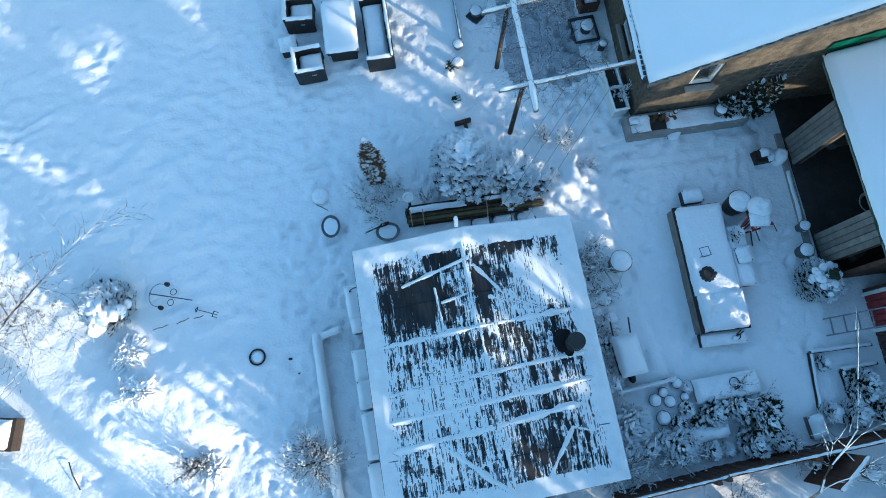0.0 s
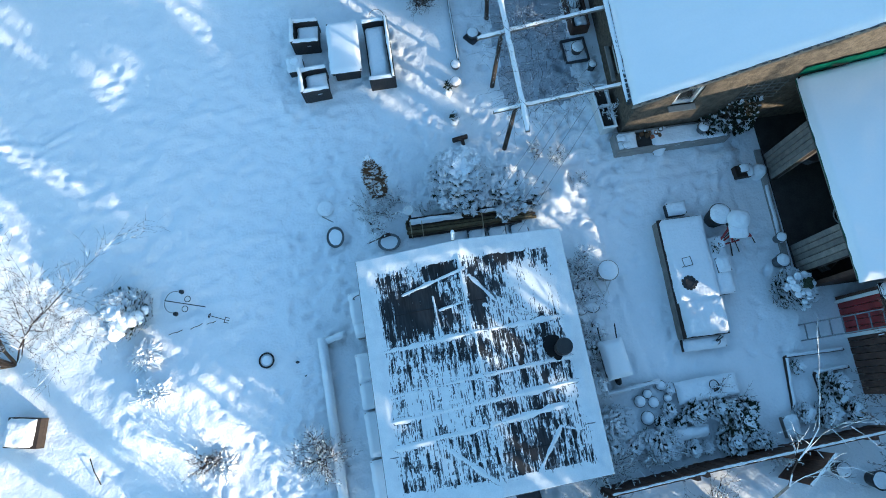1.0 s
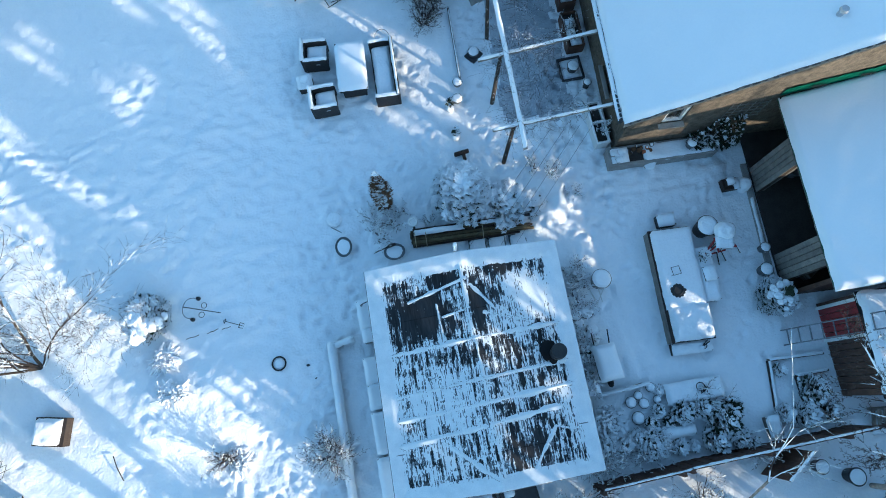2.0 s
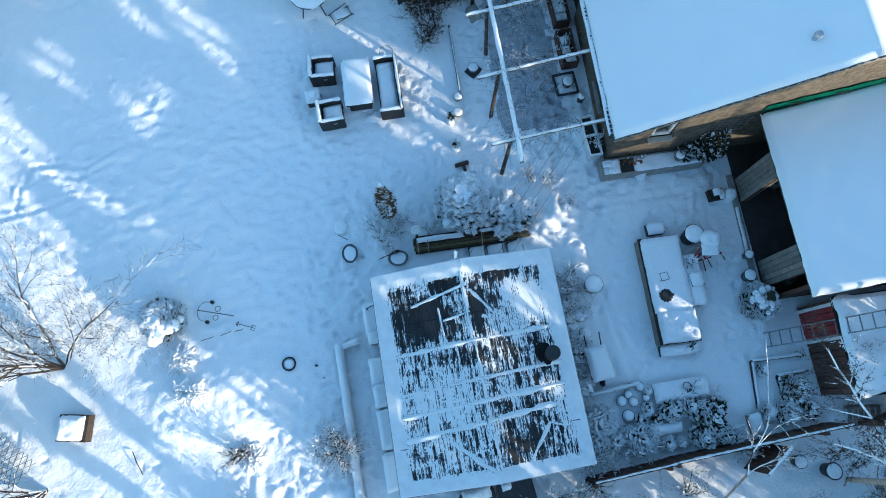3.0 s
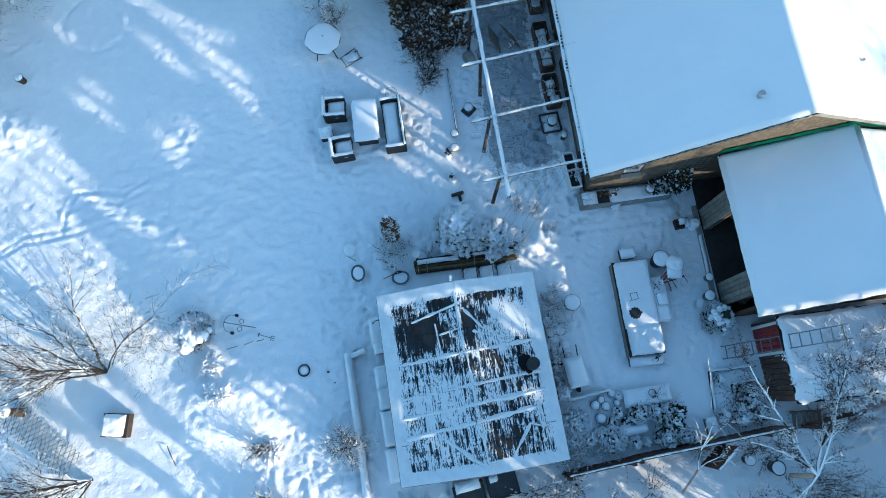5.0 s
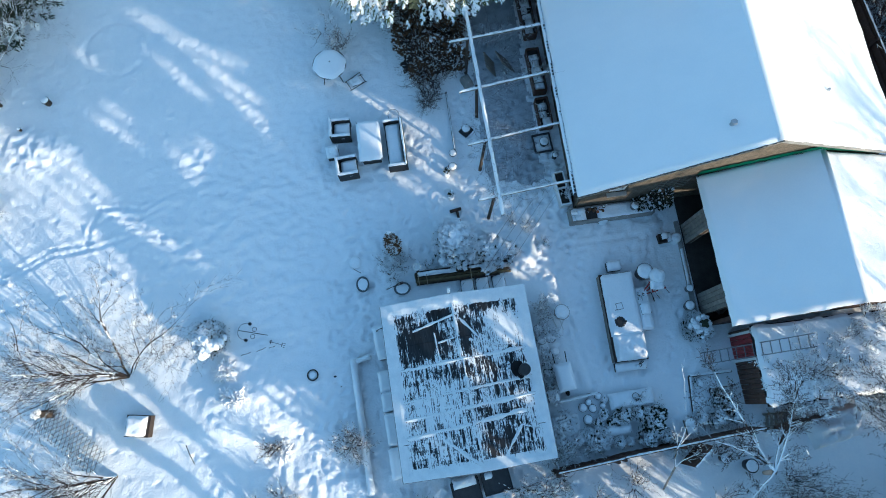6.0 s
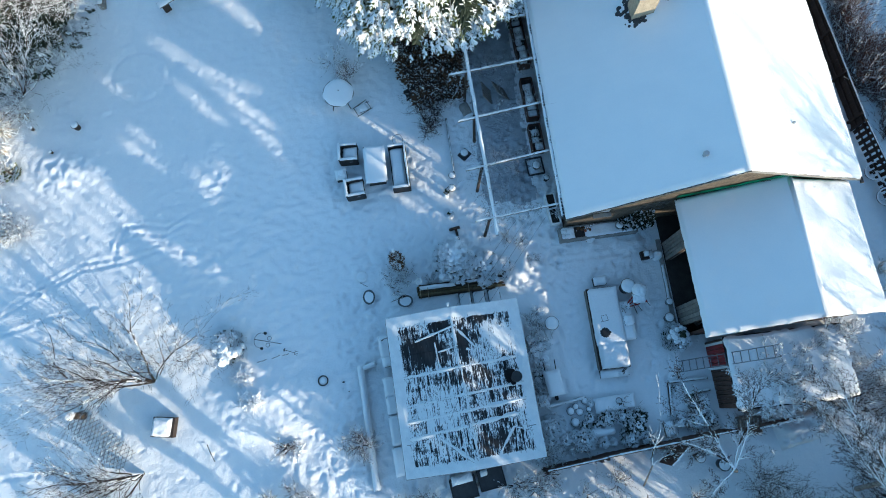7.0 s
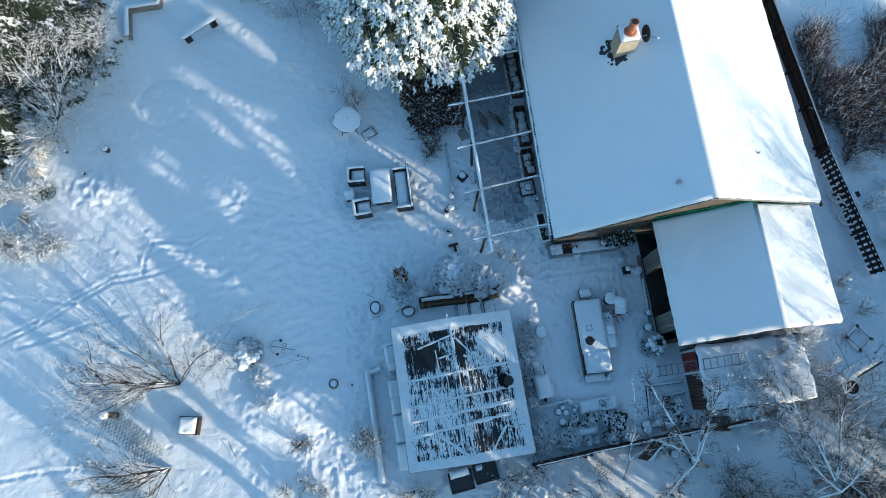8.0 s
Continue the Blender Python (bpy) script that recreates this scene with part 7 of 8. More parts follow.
# ---- trees ----
def bare_tree(x, y, label, seed, stems, trunk_r, snow=0.8, depth=3, kids=2, bark=None, name="bare_tree", shrink=0.6, least=0.004, snow_least=0.0, trunk_top=None, angle=36, lift=0.1, wob=0.2, taper=0.5, pieces=0):
    """A leafless tree: stems given by their direction, length and radius, branching down to twigs."""
    rng = random.Random(seed)
    ob = thing(name, pose(x, y, -0.05), label, "tree")
    segs, main = [], []
    start = Vector((0, 0, 0))
    if trunk_top:
        start = Vector(trunk_top)
        main.append((Vector((0, 0, 0)), start, trunk_r, trunk_r * 0.85))
    for d, L, r in stems:
        grow(rng, start, d, L, r, depth, segs, kids, angle, lift, taper, shrink, wob, least, pieces)
    big = [s for s in segs if s[2] > 0.03] + main
    small = [s for s in segs if s[2] <= 0.03]
    if big:
        v, f = sticks(big, 8)
        raw("trunk", v, f, bark or BARK, ob, smooth=True)
    v, f = sticks(small, 3)
    tagged(raw("branch", v, f, TWIG, ob), kind="stuff")
    w = snowy(segs, snow_least, 0.8, 0.9, 0.0022, snow, rng)
    if w:
        v, f = sticks(w, 4)
        tagged(raw("snow", v, f, FROST, ob, "snow and rime along the branches"), kind="stuff")
    return ob


bare_tree(-5.85, 0.65, "leafless garden tree with rime on its upper branches", 401,
          [((-0.9, 0.25, 0.75), 3.2, 0.065), ((-0.35, 0.75, 0.9), 3.0, 0.04), ((0.15, 0.8, 0.75), 3.0, 0.025), ((0.8, 0.5, 0.6), 2.4, 0.02), ((-0.8, 0.1, 0.5), 2.8, 0.034), ((-0.75, 0.5, 0.9), 2.8, 0.028), ((-0.2, 0.5, 1.0), 2.6, 0.025), ((-0.95, 0.4, 0.7), 2.9, 0.026), ((-0.7, 0.2, 0.9), 2.6, 0.024)], 0.13, 0.2, kids=3, shrink=0.52, least=0.003, pieces=6, wob=0.28)
bare_tree(-6.2, -2.35, "leafless garden tree with a leaning dark trunk", 402,
          [((-0.9, -0.1, 0.5), 2.4, 0.06), ((-0.6, -0.2, 0.8), 2.4, 0.028), ((-0.5, -0.6, 0.7), 2.4, 0.028), ((0.2, -0.3, 0.8), 1.9, 0.024), ((-0.8, -0.15, 0.8), 2.2, 0.025), ((-0.8, -0.4, 0.8), 2.4, 0.026), ((-0.9, -0.05, 0.7), 2.4, 0.025)], 0.15, 0.18, kids=3, shrink=0.5, least=0.003, pieces=6, wob=0.26)
def birch(x, y, label, seed, top, stems, r=0.07, lift=0.1, shrink=0.42, kids=3):
    stems = [(d, L, q * 0.8) for d, L, q in stems]
    bare_tree(x, y, label, seed, stems, r, 0.85, bark=BIRCH, name="birch_tree", trunk_top=top, shrink=shrink, kids=kids, least=0.003, snow_least=0.006, wob=0.17, taper=0.4, angle=40, pieces=8, lift=lift)


birch(13.6, -4.6, "leaning white birch with long rime-covered limbs", 403, (-2.64, 0.99, 6.0),
      [((-1.08, 1.78, 0.2), 2.3, 0.038), ((-0.85, 0.86, 0.05), 1.5, 0.028), ((0.05, 1.84, 0.05), 2.1, 0.032), ((0.64, 1.07, 0.25), 2.0, 0.03), ((-0.7, -0.8, 0.1), 1.6, 0.026)], 0.065, 0.02, 0.32, 4)
birch(17.5, -6.2, "leaning white birch with forking rime-covered limbs", 404, (-3.2, 1.52, 6.6),
      [((-0.93, 2.06, 0.20), 2.5, 0.040), ((-1.44, 1.41, 0.30), 2.3, 0.036), ((-2.12, 0.20, 0.00), 2.4, 0.030), ((0.8, 0.5, 0.4), 1.6, 0.03), ((0.3, -0.8, 0.5), 1.6, 0.03)], 0.07, 0.02, 0.36, 4)
birch(17.35, -5.6, "slim white birch at the lane, thick with rime", 405, (-0.35, 0.5, 2.0),
      [((0.05, 2.9, 1.4), 4.0, 0.04), ((0.35, 1.7, 0.5), 2.8, 0.026), ((0.9, 1.2, 1.0), 3.0, 0.026), ((-0.7, 1.2, 1.2), 2.0, 0.026), ((0.5, -0.6, 1), 2.0, 0.027)], 0.08)
birch(20.6, -4.9, "leaning white birch beside the lane", 408, (0, 0.1, 1.0), [((0.05, 0.9, 0.9), 3.4, 0.044), ((-0.7, 0.8, 1), 3.0, 0.038), ((0.6, -0.2, 0.9), 2.6, 0.036)])
bare_tree(10.45, -4.7, "young birch sapling by the gate", 406, [((-0.17, 0.9, 1.5), 1.9, 0.02), ((0.2, 0.6, 1), 0.9, 0.012)], 0.03, 0.9, 2, trunk_top=(-0.24, 0.9, 2.2), bark=BIRCH, name="birch_sapling")
# overgrown climber across the store roof
rng = random.Random(410)
for k, (x, y, s) in enumerate(((14.3, -1.9, 1.0), (15.2, -1.6, 1.1), (16.2, -1.2, 1.1), (16.9, -0.7, 0.9), (14.8, -2.3, 0.9), (15.8, -2.2, 1.0), (17.2, -1.6, 0.9))):
    twiggy(x, y, 0.16 if x < 15 else 0.3, s, "sprawling frosted climber over the store roof", 411 + k, 22, 2, 0.6, clump=1.5, name="sprawling_climber", group="roof climbers", kids=3, z=1.5 if x < 15 else 1.6 if x < 17.2 else 0.5)
for k in range(22):
    x, y = rng.uniform(13.8, 19.4), rng.uniform(-6.8, -3.5)
    if x < 18.6 and y > (-5.2 if x > 15.7 else -4.3):
        continue
    twiggy(x, y, 1.0 + rng.random() * 0.6, 0.9, "dense leafless thicket shrub with rime", 440 + k, 19, 2, 0.12, TWIG_DARK, clump=1.3, thick=0.009, group="thicket shrubs", name="thicket_shrub", kids=2)
for k in range(13):
    x, y = rng.uniform(18.2, 21.5), rng.uniform(-7.0, -2.9)
    twiggy(x, y, 1.2 + rng.random() * 0.8, 1.0, "dark leafless thicket shrub, lightly rimed", 900 + k, 19, 2, 0.1, TWIG_DARK, clump=1.3, thick=0.009, group="thicket shrubs", name="thicket_shrub", kids=2)
for k, (x, y) in enumerate(((17.7, -1.2), (18.3, -1.9), (17.9, -0.4), (18.7, -2.6), (17.3, -2.7))):
    twiggy(x, y, 0.9, 0.6, "bare brown shrub behind the garage", 470 + k, 16, 2, 0.75, group="lane shrubs", kids=3)
for k, (x, y) in enumerate(((19.9, 0.9), (20.4, 1.6), (20.9, 0.4))):
    twiggy(x, y, 0.5, 0.5, "withered weeds beside the lane fence", 480 + k, 14, 2, 0.3, STRAW, group="lane weeds", name="withered_weeds")
pl = thing("slatted_pallet", pose(14.3, -3.15, 0.02, 14, 0, -4), "grey slatted pallet leaning behind the store", "pallet")
for k in range(6):
    bm = bm_new()
    box(bm, 0.085, 0.55, 0.03, pose(-0.36 + 0.144 * k, 0, 0.16), 0.004)
    part("slat", bm, WOOD_GREY, pl)
for y in (-0.25, 0.25):
    bm = bm_new()
    box(bm, 0.86, 0.06, 0.09, pose(0, y, 0.06), 0.004)
    part("rail", bm, WOOD_GREY, pl)
bm = bm_new()
pillow(bm, 0.8, 0.14, 0.06, pose(0, -0.26, 0.18), 0.5, 0.04, 4, 0.05)
part("snow", bm, SNOW, pl, smooth=True)
hp = thing("snow_heap", pose(16.0, -3.5, 0, 0, 0, 10), "lumpy heap covered in snow behind the store", "heap")
bm = bm_new()
pillow(bm, 1.7, 1.0, 0.5, pose(0, 0, -0.02), 0.9, 0.07, 9, 0.45)
part("snow", bm, SNOW, hp, smooth=True)
for k, (x, y, h, s) in enumerate(((2.85, -4.25, 0.7, 0.5), (2.4, -4.4, 0.6, 0.45), (3.3, -4.4, 0.5, 0.4), (-1.2, -3.55, 0.5, 0.5), (-0.6, -3.8, 0.4, 0.4), (-2.0, -3.7, 0.4, 0.4), (6.2, -4.2, 0.8, 0.6), (6.9, -4.4, 0.8, 0.7), (7.4, -4.0, 0.7, 0.5), (8.4, -4.8, 0.7, 0.7), (9.6, -4.5, 0.8, 0.7), (9.3, -5.2, 0.7, 0.7), (6.0, -4.9, 0.6, 0.6), (7.4, -5.1, 0.7, 0.7), (10.4, -5.4, 0.7, 0.7), (12.0, -5.3, 0.8, 0.7))):
    twiggy(x, y, h, s, "frosted leafless shrub south of the shed", 500 + k, 16, 2, 0.4, group="south shrubs", kids=2)

# big snow-laden cypress beside the pergola
def big_conifer(x, y, height, radius, label, seed, n, size, tiers=11, leaf=None, snow=0.85, name="cypress_tree", low=0.1, spray=False, taper=0.85):
    rng = random.Random(seed)
    ob = thing(name, pose(x, y, 0), label, "tree")
    bm = bm_new()
    cyl(bm, 0.28 if spray else 0.006 * height if low > 0.5 else 0.011 * height, 0.05, height * 0.95, pose(0, 0, -0.05), 10)
    part("trunk", bm, BARK, ob)
    green, white, limbs = [], [], []
    for t in range(tiers):
        f = t / (tiers - 1)
        z = height * (low + (0.97 - low) * f)
        R = radius * ((1 - f) ** taper * 0.95 + 0.05)
        arms = max(4, int((13 if spray else 15) * (1 - f) + 4))
        for a in range(arms):
            an = 6.283 * (a + rng.random() * 0.8) / arms + t * 0.7
            L = R * rng.uniform(0.68, 1.1)
            p0 = Vector((0, 0, z + 0.3))
            limbs.append((p0, Vector((math.cos(an) * L * 0.8, math.sin(an) * L * 0.8, z - 0.1 * L)), 0.035, 0.01))
            m_ = max(3, int(n / (tiers * 11) * (L / radius + 0.2)))
            for k in range(m_):
                q = rng.uniform(0.3, 1.0) ** 0.7
                w = rng.gauss(0, (0.15 if spray else 0.176) * L * (0.4 + q * 0.6))
                out = Vector((math.cos(an), math.sin(an), 0))
                sd = Vector((-math.sin(an), math.cos(an), 0))
                p = out * (L * q) + sd * w + Vector((0, 0, z + 0.3 - 0.45 * q * L * 0.55 + rng.gauss(0, 0.12)))
                dr = (out + sd * (w / L) * 1.6 + sd * rng.gauss(0, 0.3)).normalized()
                s = size * rng.uniform(0.6, 1.3)
                m = leaf_pose(p, dr, s, rng.uniform(0.25, 0.9), rng, 0.35)
                green.append(m)
                if rng.random() < snow:
                    white.append(Matrix.Translation((0, 0, 0.04 * s + 0.008)) @ m)
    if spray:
        # Fill fronds in the dark leaf colour, added so the crown blocks more skylight.
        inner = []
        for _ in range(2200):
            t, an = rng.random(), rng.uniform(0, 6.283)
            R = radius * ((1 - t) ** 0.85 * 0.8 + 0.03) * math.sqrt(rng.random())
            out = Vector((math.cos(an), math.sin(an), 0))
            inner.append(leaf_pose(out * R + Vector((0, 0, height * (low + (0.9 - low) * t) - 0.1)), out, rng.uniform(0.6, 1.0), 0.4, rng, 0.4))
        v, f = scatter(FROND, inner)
        tagged(raw("inner_crown", v, f, LEAF, ob, "dark fill fronds added inside the crown"), kind="stuff")
    v, f = sticks(limbs, 5)
    tagged(raw("limb", v, f, BARK, ob), kind="stuff")
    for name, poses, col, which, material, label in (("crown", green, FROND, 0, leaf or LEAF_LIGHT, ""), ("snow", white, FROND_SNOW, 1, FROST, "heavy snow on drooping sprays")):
        V, F, n0 = [], [], 0
        for k in range(4 if spray else 1):
            v, f = scatter(SPRAYS[k][which] if spray else col, poses[k::4] if spray else poses)
            V.append(v)
            F += (np.array(f) + n0).tolist()
            n0 += len(v)
        tagged(raw(name, np.concatenate(V), F, material, ob, label, which == 1), kind="stuff")
    return ob


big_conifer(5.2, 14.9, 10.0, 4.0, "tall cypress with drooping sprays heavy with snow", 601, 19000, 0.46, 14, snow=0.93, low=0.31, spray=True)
big_conifer(-12.5, 16.2, 7.5, 3.4, "tall dark conifer with snow on its boughs at the lawn's edge", 602, 5200, 0.55, leaf=LEAF, snow=0.2, spray=True)
big_conifer(-15.5, 12.5, 6.5, 2.8, "dark conifer behind the hedge with snow on its boughs", 603, 3600, 0.55, leaf=LEAF, snow=0.2, spray=True)
bare_tree(-11.2, 12.6, "spreading leafless tree thick with rime", 407, [((0.7, 0.3, 0.8), 3.0, 0.04), ((0.6, -0.5, 0.7), 2.8, 0.035), ((0.1, -0.9, 0.7), 2.6, 0.035), ((0.2, 0.8, 0.9), 2.8, 0.035), ((-0.6, 0.1, 0.9), 2.4, 0.035), ((0.9, -0.1, 0.6), 2.6, 0.03), ((0.4, 0.6, 0.7), 2.8, 0.03)], 0.13, 0.65, kids=3, shrink=0.5, least=0.003, pieces=6, wob=0.28)
bare_tree(-9.6, 16.6, "leafless tree with white rime-covered limbs", 408, [((0.6, -0.5, 0.8), 2.8, 0.04), ((0.1, -0.8, 0.8), 2.6, 0.035), ((-0.5, 0.2, 0.9), 2.6, 0.035), ((0.6, 0.5, 0.9), 2.4, 0.035), ((-0.5, -0.7, 0.7), 2.6, 0.03), ((-0.9, -0.3, 0.7), 2.6, 0.03)], 0.12, 0.65, kids=3, shrink=0.5, least=0.003, pieces=6, wob=0.28)
for k, (x, y) in enumerate(((-13.0, 14.6), (-13.8, 11.2), (-12.2, 17.6), (-10.6, 14.8))):
    bare_tree(x, y, "leafless tree with white rime-covered limbs", 430 + k, [((math.cos(a) * 0.8, math.sin(a) * 0.8, 0.8), 2.4, 0.03) for a in (0.2 + k, 1.3 + k, 2.5 + k, 3.7 + k, 4.9 + k)], 0.1, 0.32, kids=3, shrink=0.5, least=0.003, pieces=5, wob=0.3, trunk_top=(0.1, 0, 2.2))
rng = random.Random(620)
for k in range(16):
    x, y = rng.uniform(-13.5, -10.6), rng.uniform(6.4, 12.0)
    if rng.random() < 0.45:
        tuft(x, y, 0.6, 0.5, "straw-coloured dry growth under snow at the lawn's edge", 621 + k, 110)
    else:
        twiggy(x, y, 0.8, 0.7, "brown bare shrub with snow at the lawn's edge", 621 + k, 18, 2, 0.75, TWIG_RED, group="edge shrubs", kids=3)
evergreen(-11.4, 9.2, 0.5, 0.4, "small olive evergreen in the rough edge", 640, 120, 0.2, 0.5, "ball", leaf=LEAF_LIGHT, tufts=True)
bed = thing("soil_bed", pose(5.1, 11.7, 0), "bare brown earth bed under the cypress", "bed", kind="structure")
bm = bm_new()
rows = []
for r_ in (0.0, 0.5, 0.8, 1.0):
    ring_ = []
    for k in range(40):
        a = 2 * math.pi * k / 40
        w = 1 + 0.25 * noise.noise((math.cos(a) * 2, math.sin(a) * 2, 5.0)) + 0.12 * noise.noise((math.cos(a) * 7, math.sin(a) * 7, 2.0))
        x, y = 1.3 * r_ * w * math.cos(a), 1.75 * r_ * w * math.sin(a)
        ring_.append(bm.verts.new((x, y, gz(5.1 + x, 11.7 + y) + 0.05 * (1 - r_ ** 3) - 0.01 + 0.02 * noise.noise((x * 4, y * 4, 1.0)))))
    rows.append(ring_)
for a_, b_ in zip(rows, rows[1:]):
    for k in range(40):
        j = (k + 1) % 40
        bm.faces.new((a_[k], b_[k], b_[j], a_[j]))
bmesh.ops.remove_doubles(bm, verts=bm.verts[:], dist=0.0005)
part("earth", bm, SOIL, bed, smooth=True)
for k, (x, y, h, s, n) in enumerate(((5.1, 11.0, 1.1, 0.9, 40), (4.7, 10.3, 0.9, 0.8, 34), (5.4, 10.2, 0.9, 0.7, 30), (4.75, 9.1, 0.7, 0.6, 30), (5.0, 9.6, 0.6, 0.5, 22), (4.4, 11.8, 1.2, 0.9, 30), (5.8, 11.6, 1.0, 0.8, 30))):
    twiggy(x, y, h, s, "dark leafless bush in the shade of the cypress", 650 + k, n, 2, 0.1, TWIG, group="shade bushes", kids=3, name="dark_bush")
twiggy(1.8, 11.75, 0.7, 0.5, "bare shrub with rime behind the round table", 660, 24, 2, 0.5, kids=3)
twiggy(1.2, 12.6, 0.8, 0.9, "sparse bare shrub with rime", 661, 8, 2, 0.8)
twiggy(-0.6, 16.6, 1.0, 1.2, "sprawling bare shrub thick with rime", 662, 22, 2, 0.85, kids=3)
twiggy(-3.2, 18.4, 1.0, 1.4, "sprawling bare shrub thick with rime", 663, 26, 2, 0.85, kids=3)
twiggy(0.6, 17.0, 0.8, 0.9, "sprawling bare shrub thick with rime", 664, 18, 2, 0.85, kids=3)
evergreen(1.0, 18.2, 0.6, 0.5, "round low bush near the cypress", 665, 120, 0.22, 0.5, "ball", tufts=True)
tuft(-0.3, 19.0, 0.6, 0.8, "straw-coloured growth at the garden's far end", 666, 150)

# brown thicket beyond the lane fence
hedge = thing("bramble_thicket", pose(0, 0, 0), "reddish-brown bare bramble thicket beyond the fence", "thicket", kind="stuff")
rng = random.Random(700)
segs = []
for k in range(12500):
    x, y = rng.uniform(21.5, 27), rng.uniform(6.3, 13.6)
    if noise.noise((x * 0.4, y * 0.4, 3.0)) < -0.22 or y < 6.6 + 0.25 * (x - 21.5) + noise.noise((x, y, 0)) or rng.random() < max(0, (y - 12.3)):
        continue
    p = Vector((x, y, 0))
    d = Vector((rng.gauss(0.1, 0.35), rng.gauss(0, 0.35), 1)).normalized()
    L = rng.uniform(0.4, 1.1)
    for j in range(3):
        d = (d + Vector((rng.gauss(0, 0.22), rng.gauss(0, 0.22), -0.1))).normalized()
        q = p + d * L * 0.45
        segs.append((p, q, 0.0088 - 0.0018 * j, 0.007 - 0.0018 * j))
        if rng.random() < 0.8:
            e = (d + Vector((rng.gauss(0, 0.6), rng.gauss(0, 0.6), 0))).normalized()
            segs.append((q, q + e * 0.3, 0.006, 0.003))
        p = q
v, f = sticks(segs, 3)
raw("stem", v, f, TWIG_RED, hedge)
v, f = sticks(snowy(segs, 0, 0.8, 0.9, 0.003, 0.22, rng), 3)
raw("snow", v, f, FROST, hedge, "traces of snow on the brambles")

for k, (x, y, h, r) in enumerate(((5.2, 10.9, 1.0, 0.75), (4.5, 11.5, 1.1, 0.75), (5.7, 11.5, 1.0, 0.75), (4.7, 10.3, 0.7, 0.5), (4.3, 12.6, 1.1, 0.8), (5.3, 12.5, 1.1, 0.85), (6.1, 12.4, 1.0, 0.7), (6.0, 10.6, 0.8, 0.5))):
    evergreen(x, y, h, r, "brown withered bush in the shade of the cypress", 670 + k, 500, 0.13, 0.1, "ball", "withered_bush", leaf=LEAF_BROWN, tufts=True, group="withered bushes")
for k, (x, y) in enumerate(((22.6, 6.2), (23.4, 5.4), (24.4, 6.3), (22.5, 4.6), (23.2, 3.9), (24.6, 4.6), (25.6, 5.6), (22.8, 3.0), (25.2, 7.2))):
    twiggy(x, y, 0.7, 0.6, "frosted pale undergrowth beyond the lane fence", 1010 + k, 16, 2, 0.95, STRAW, clump=1.5, group="lane undergrowth", name="frosted_shrub")
# hedge and two tall bare trees added out of view beyond the lane, shading the strip east of the house
for k in range(9):
    a = k / 8
    evergreen(23.9 + 5.6 * a, -3.0 + 7.2 * a, 2.7, 1.1, "dark hedge bush added out of view beyond the lane for shade", 680 + k, 420, 0.42, 0.4, "ball", "hedge_bush", tufts=True, group="lane hedge", low=0.02)
bare_tree(26.6, -2.3, "tall leafless tree added out of view beyond the lane to cast shadows", 691, [((-0.3, 0.5, 1), 2.8, 0.05), ((0.5, 0.1, 1), 2.8, 0.05), ((-0.5, -0.3, 1), 2.6, 0.05), ((0.2, -0.5, 1), 2.4, 0.04), ((0.0, 0.1, 1), 2.8, 0.05)], 0.14, 0.4, trunk_top=(0.1, 0.1, 2.8), kids=3)
bare_tree(25.2, -4.4, "tall leafless tree added out of view beyond the lane to cast shadows", 692, [((-0.3, 0.5, 1), 2.6, 0.05), ((0.5, 0.1, 1), 2.3, 0.04), ((-0.5, -0.3, 1), 2.3, 0.04), ((0.1, -0.4, 1), 2.3, 0.04)], 0.12, 0.4, trunk_top=(0.0, 0.1, 2.2), kids=3)

# ---- unseen wood added south of the garden to shade most of it; light falls in through gaps set in its crowns ----
cs, sn_, rise = math.cos(radians(SUN_AZ)), math.sin(radians(SUN_AZ)), math.tan(radians(SUN_EL))
# gaps between the boughs, set where sunlit patches lie: across and up at one end, across and up at the other, width
LAWN_GAPS = [(6.76, 3.16, 6.86, 2.59, 0.38), (6.94, 2.46, 7.37, 2.14, 0.34), (6.50, 2.23, 6.48, 1.87, 0.43), (6.27, 2.04, 5.89, 1.56, 0.43), (3.22, 1.96, 2.95, 1.54, 0.52),
             (3.98, 1.96, 4.02, 1.66, 0.36), (2.50, 2.78, 2.77, 2.54, 0.29), (3.19, 2.81, 3.32, 2.62, 0.26), (4.28, 3.41, 4.27, 3.14, 0.28), (9.74, 2.33, 9.48, 2.13, 0.28),
             (10.00, 3.27, 9.67, 2.46, 0.43), (5.83, 2.75, 5.56, 2.27, 0.28), (0.33, 2.15, 0.60, 1.52, 0.34)]
COURT_GAPS = [(8.51, 1.23, 7.99, 1.04, 0.6), (8.89, 1.06, 8.93, 0.70, 0.29), (8.79, 0.54, 8.17, 0.35, 0.9), (7.00, 0.48, 7.18, 0.19, 0.55), (7.76, 1.45, 7.41, 1.23, 0.55),
              (9.06, 0.20, 8.84, 0.05, 0.41), (8.29, 0.08, 8.16, -0.16, 0.41), (8.42, -0.46, 8.47, -0.58, 0.29), (6.81, -0.42, 8.06, -0.49, 0.87), (7.03, -0.95, 6.83, -1.14, 0.65),
              (6.69, -0.99, 6.69, -1.25, 0.29), (7.75, -2.4, 8.4, -2.65, 1.1), (8.4, -1.1, 8.75, -1.25, 0.4)]
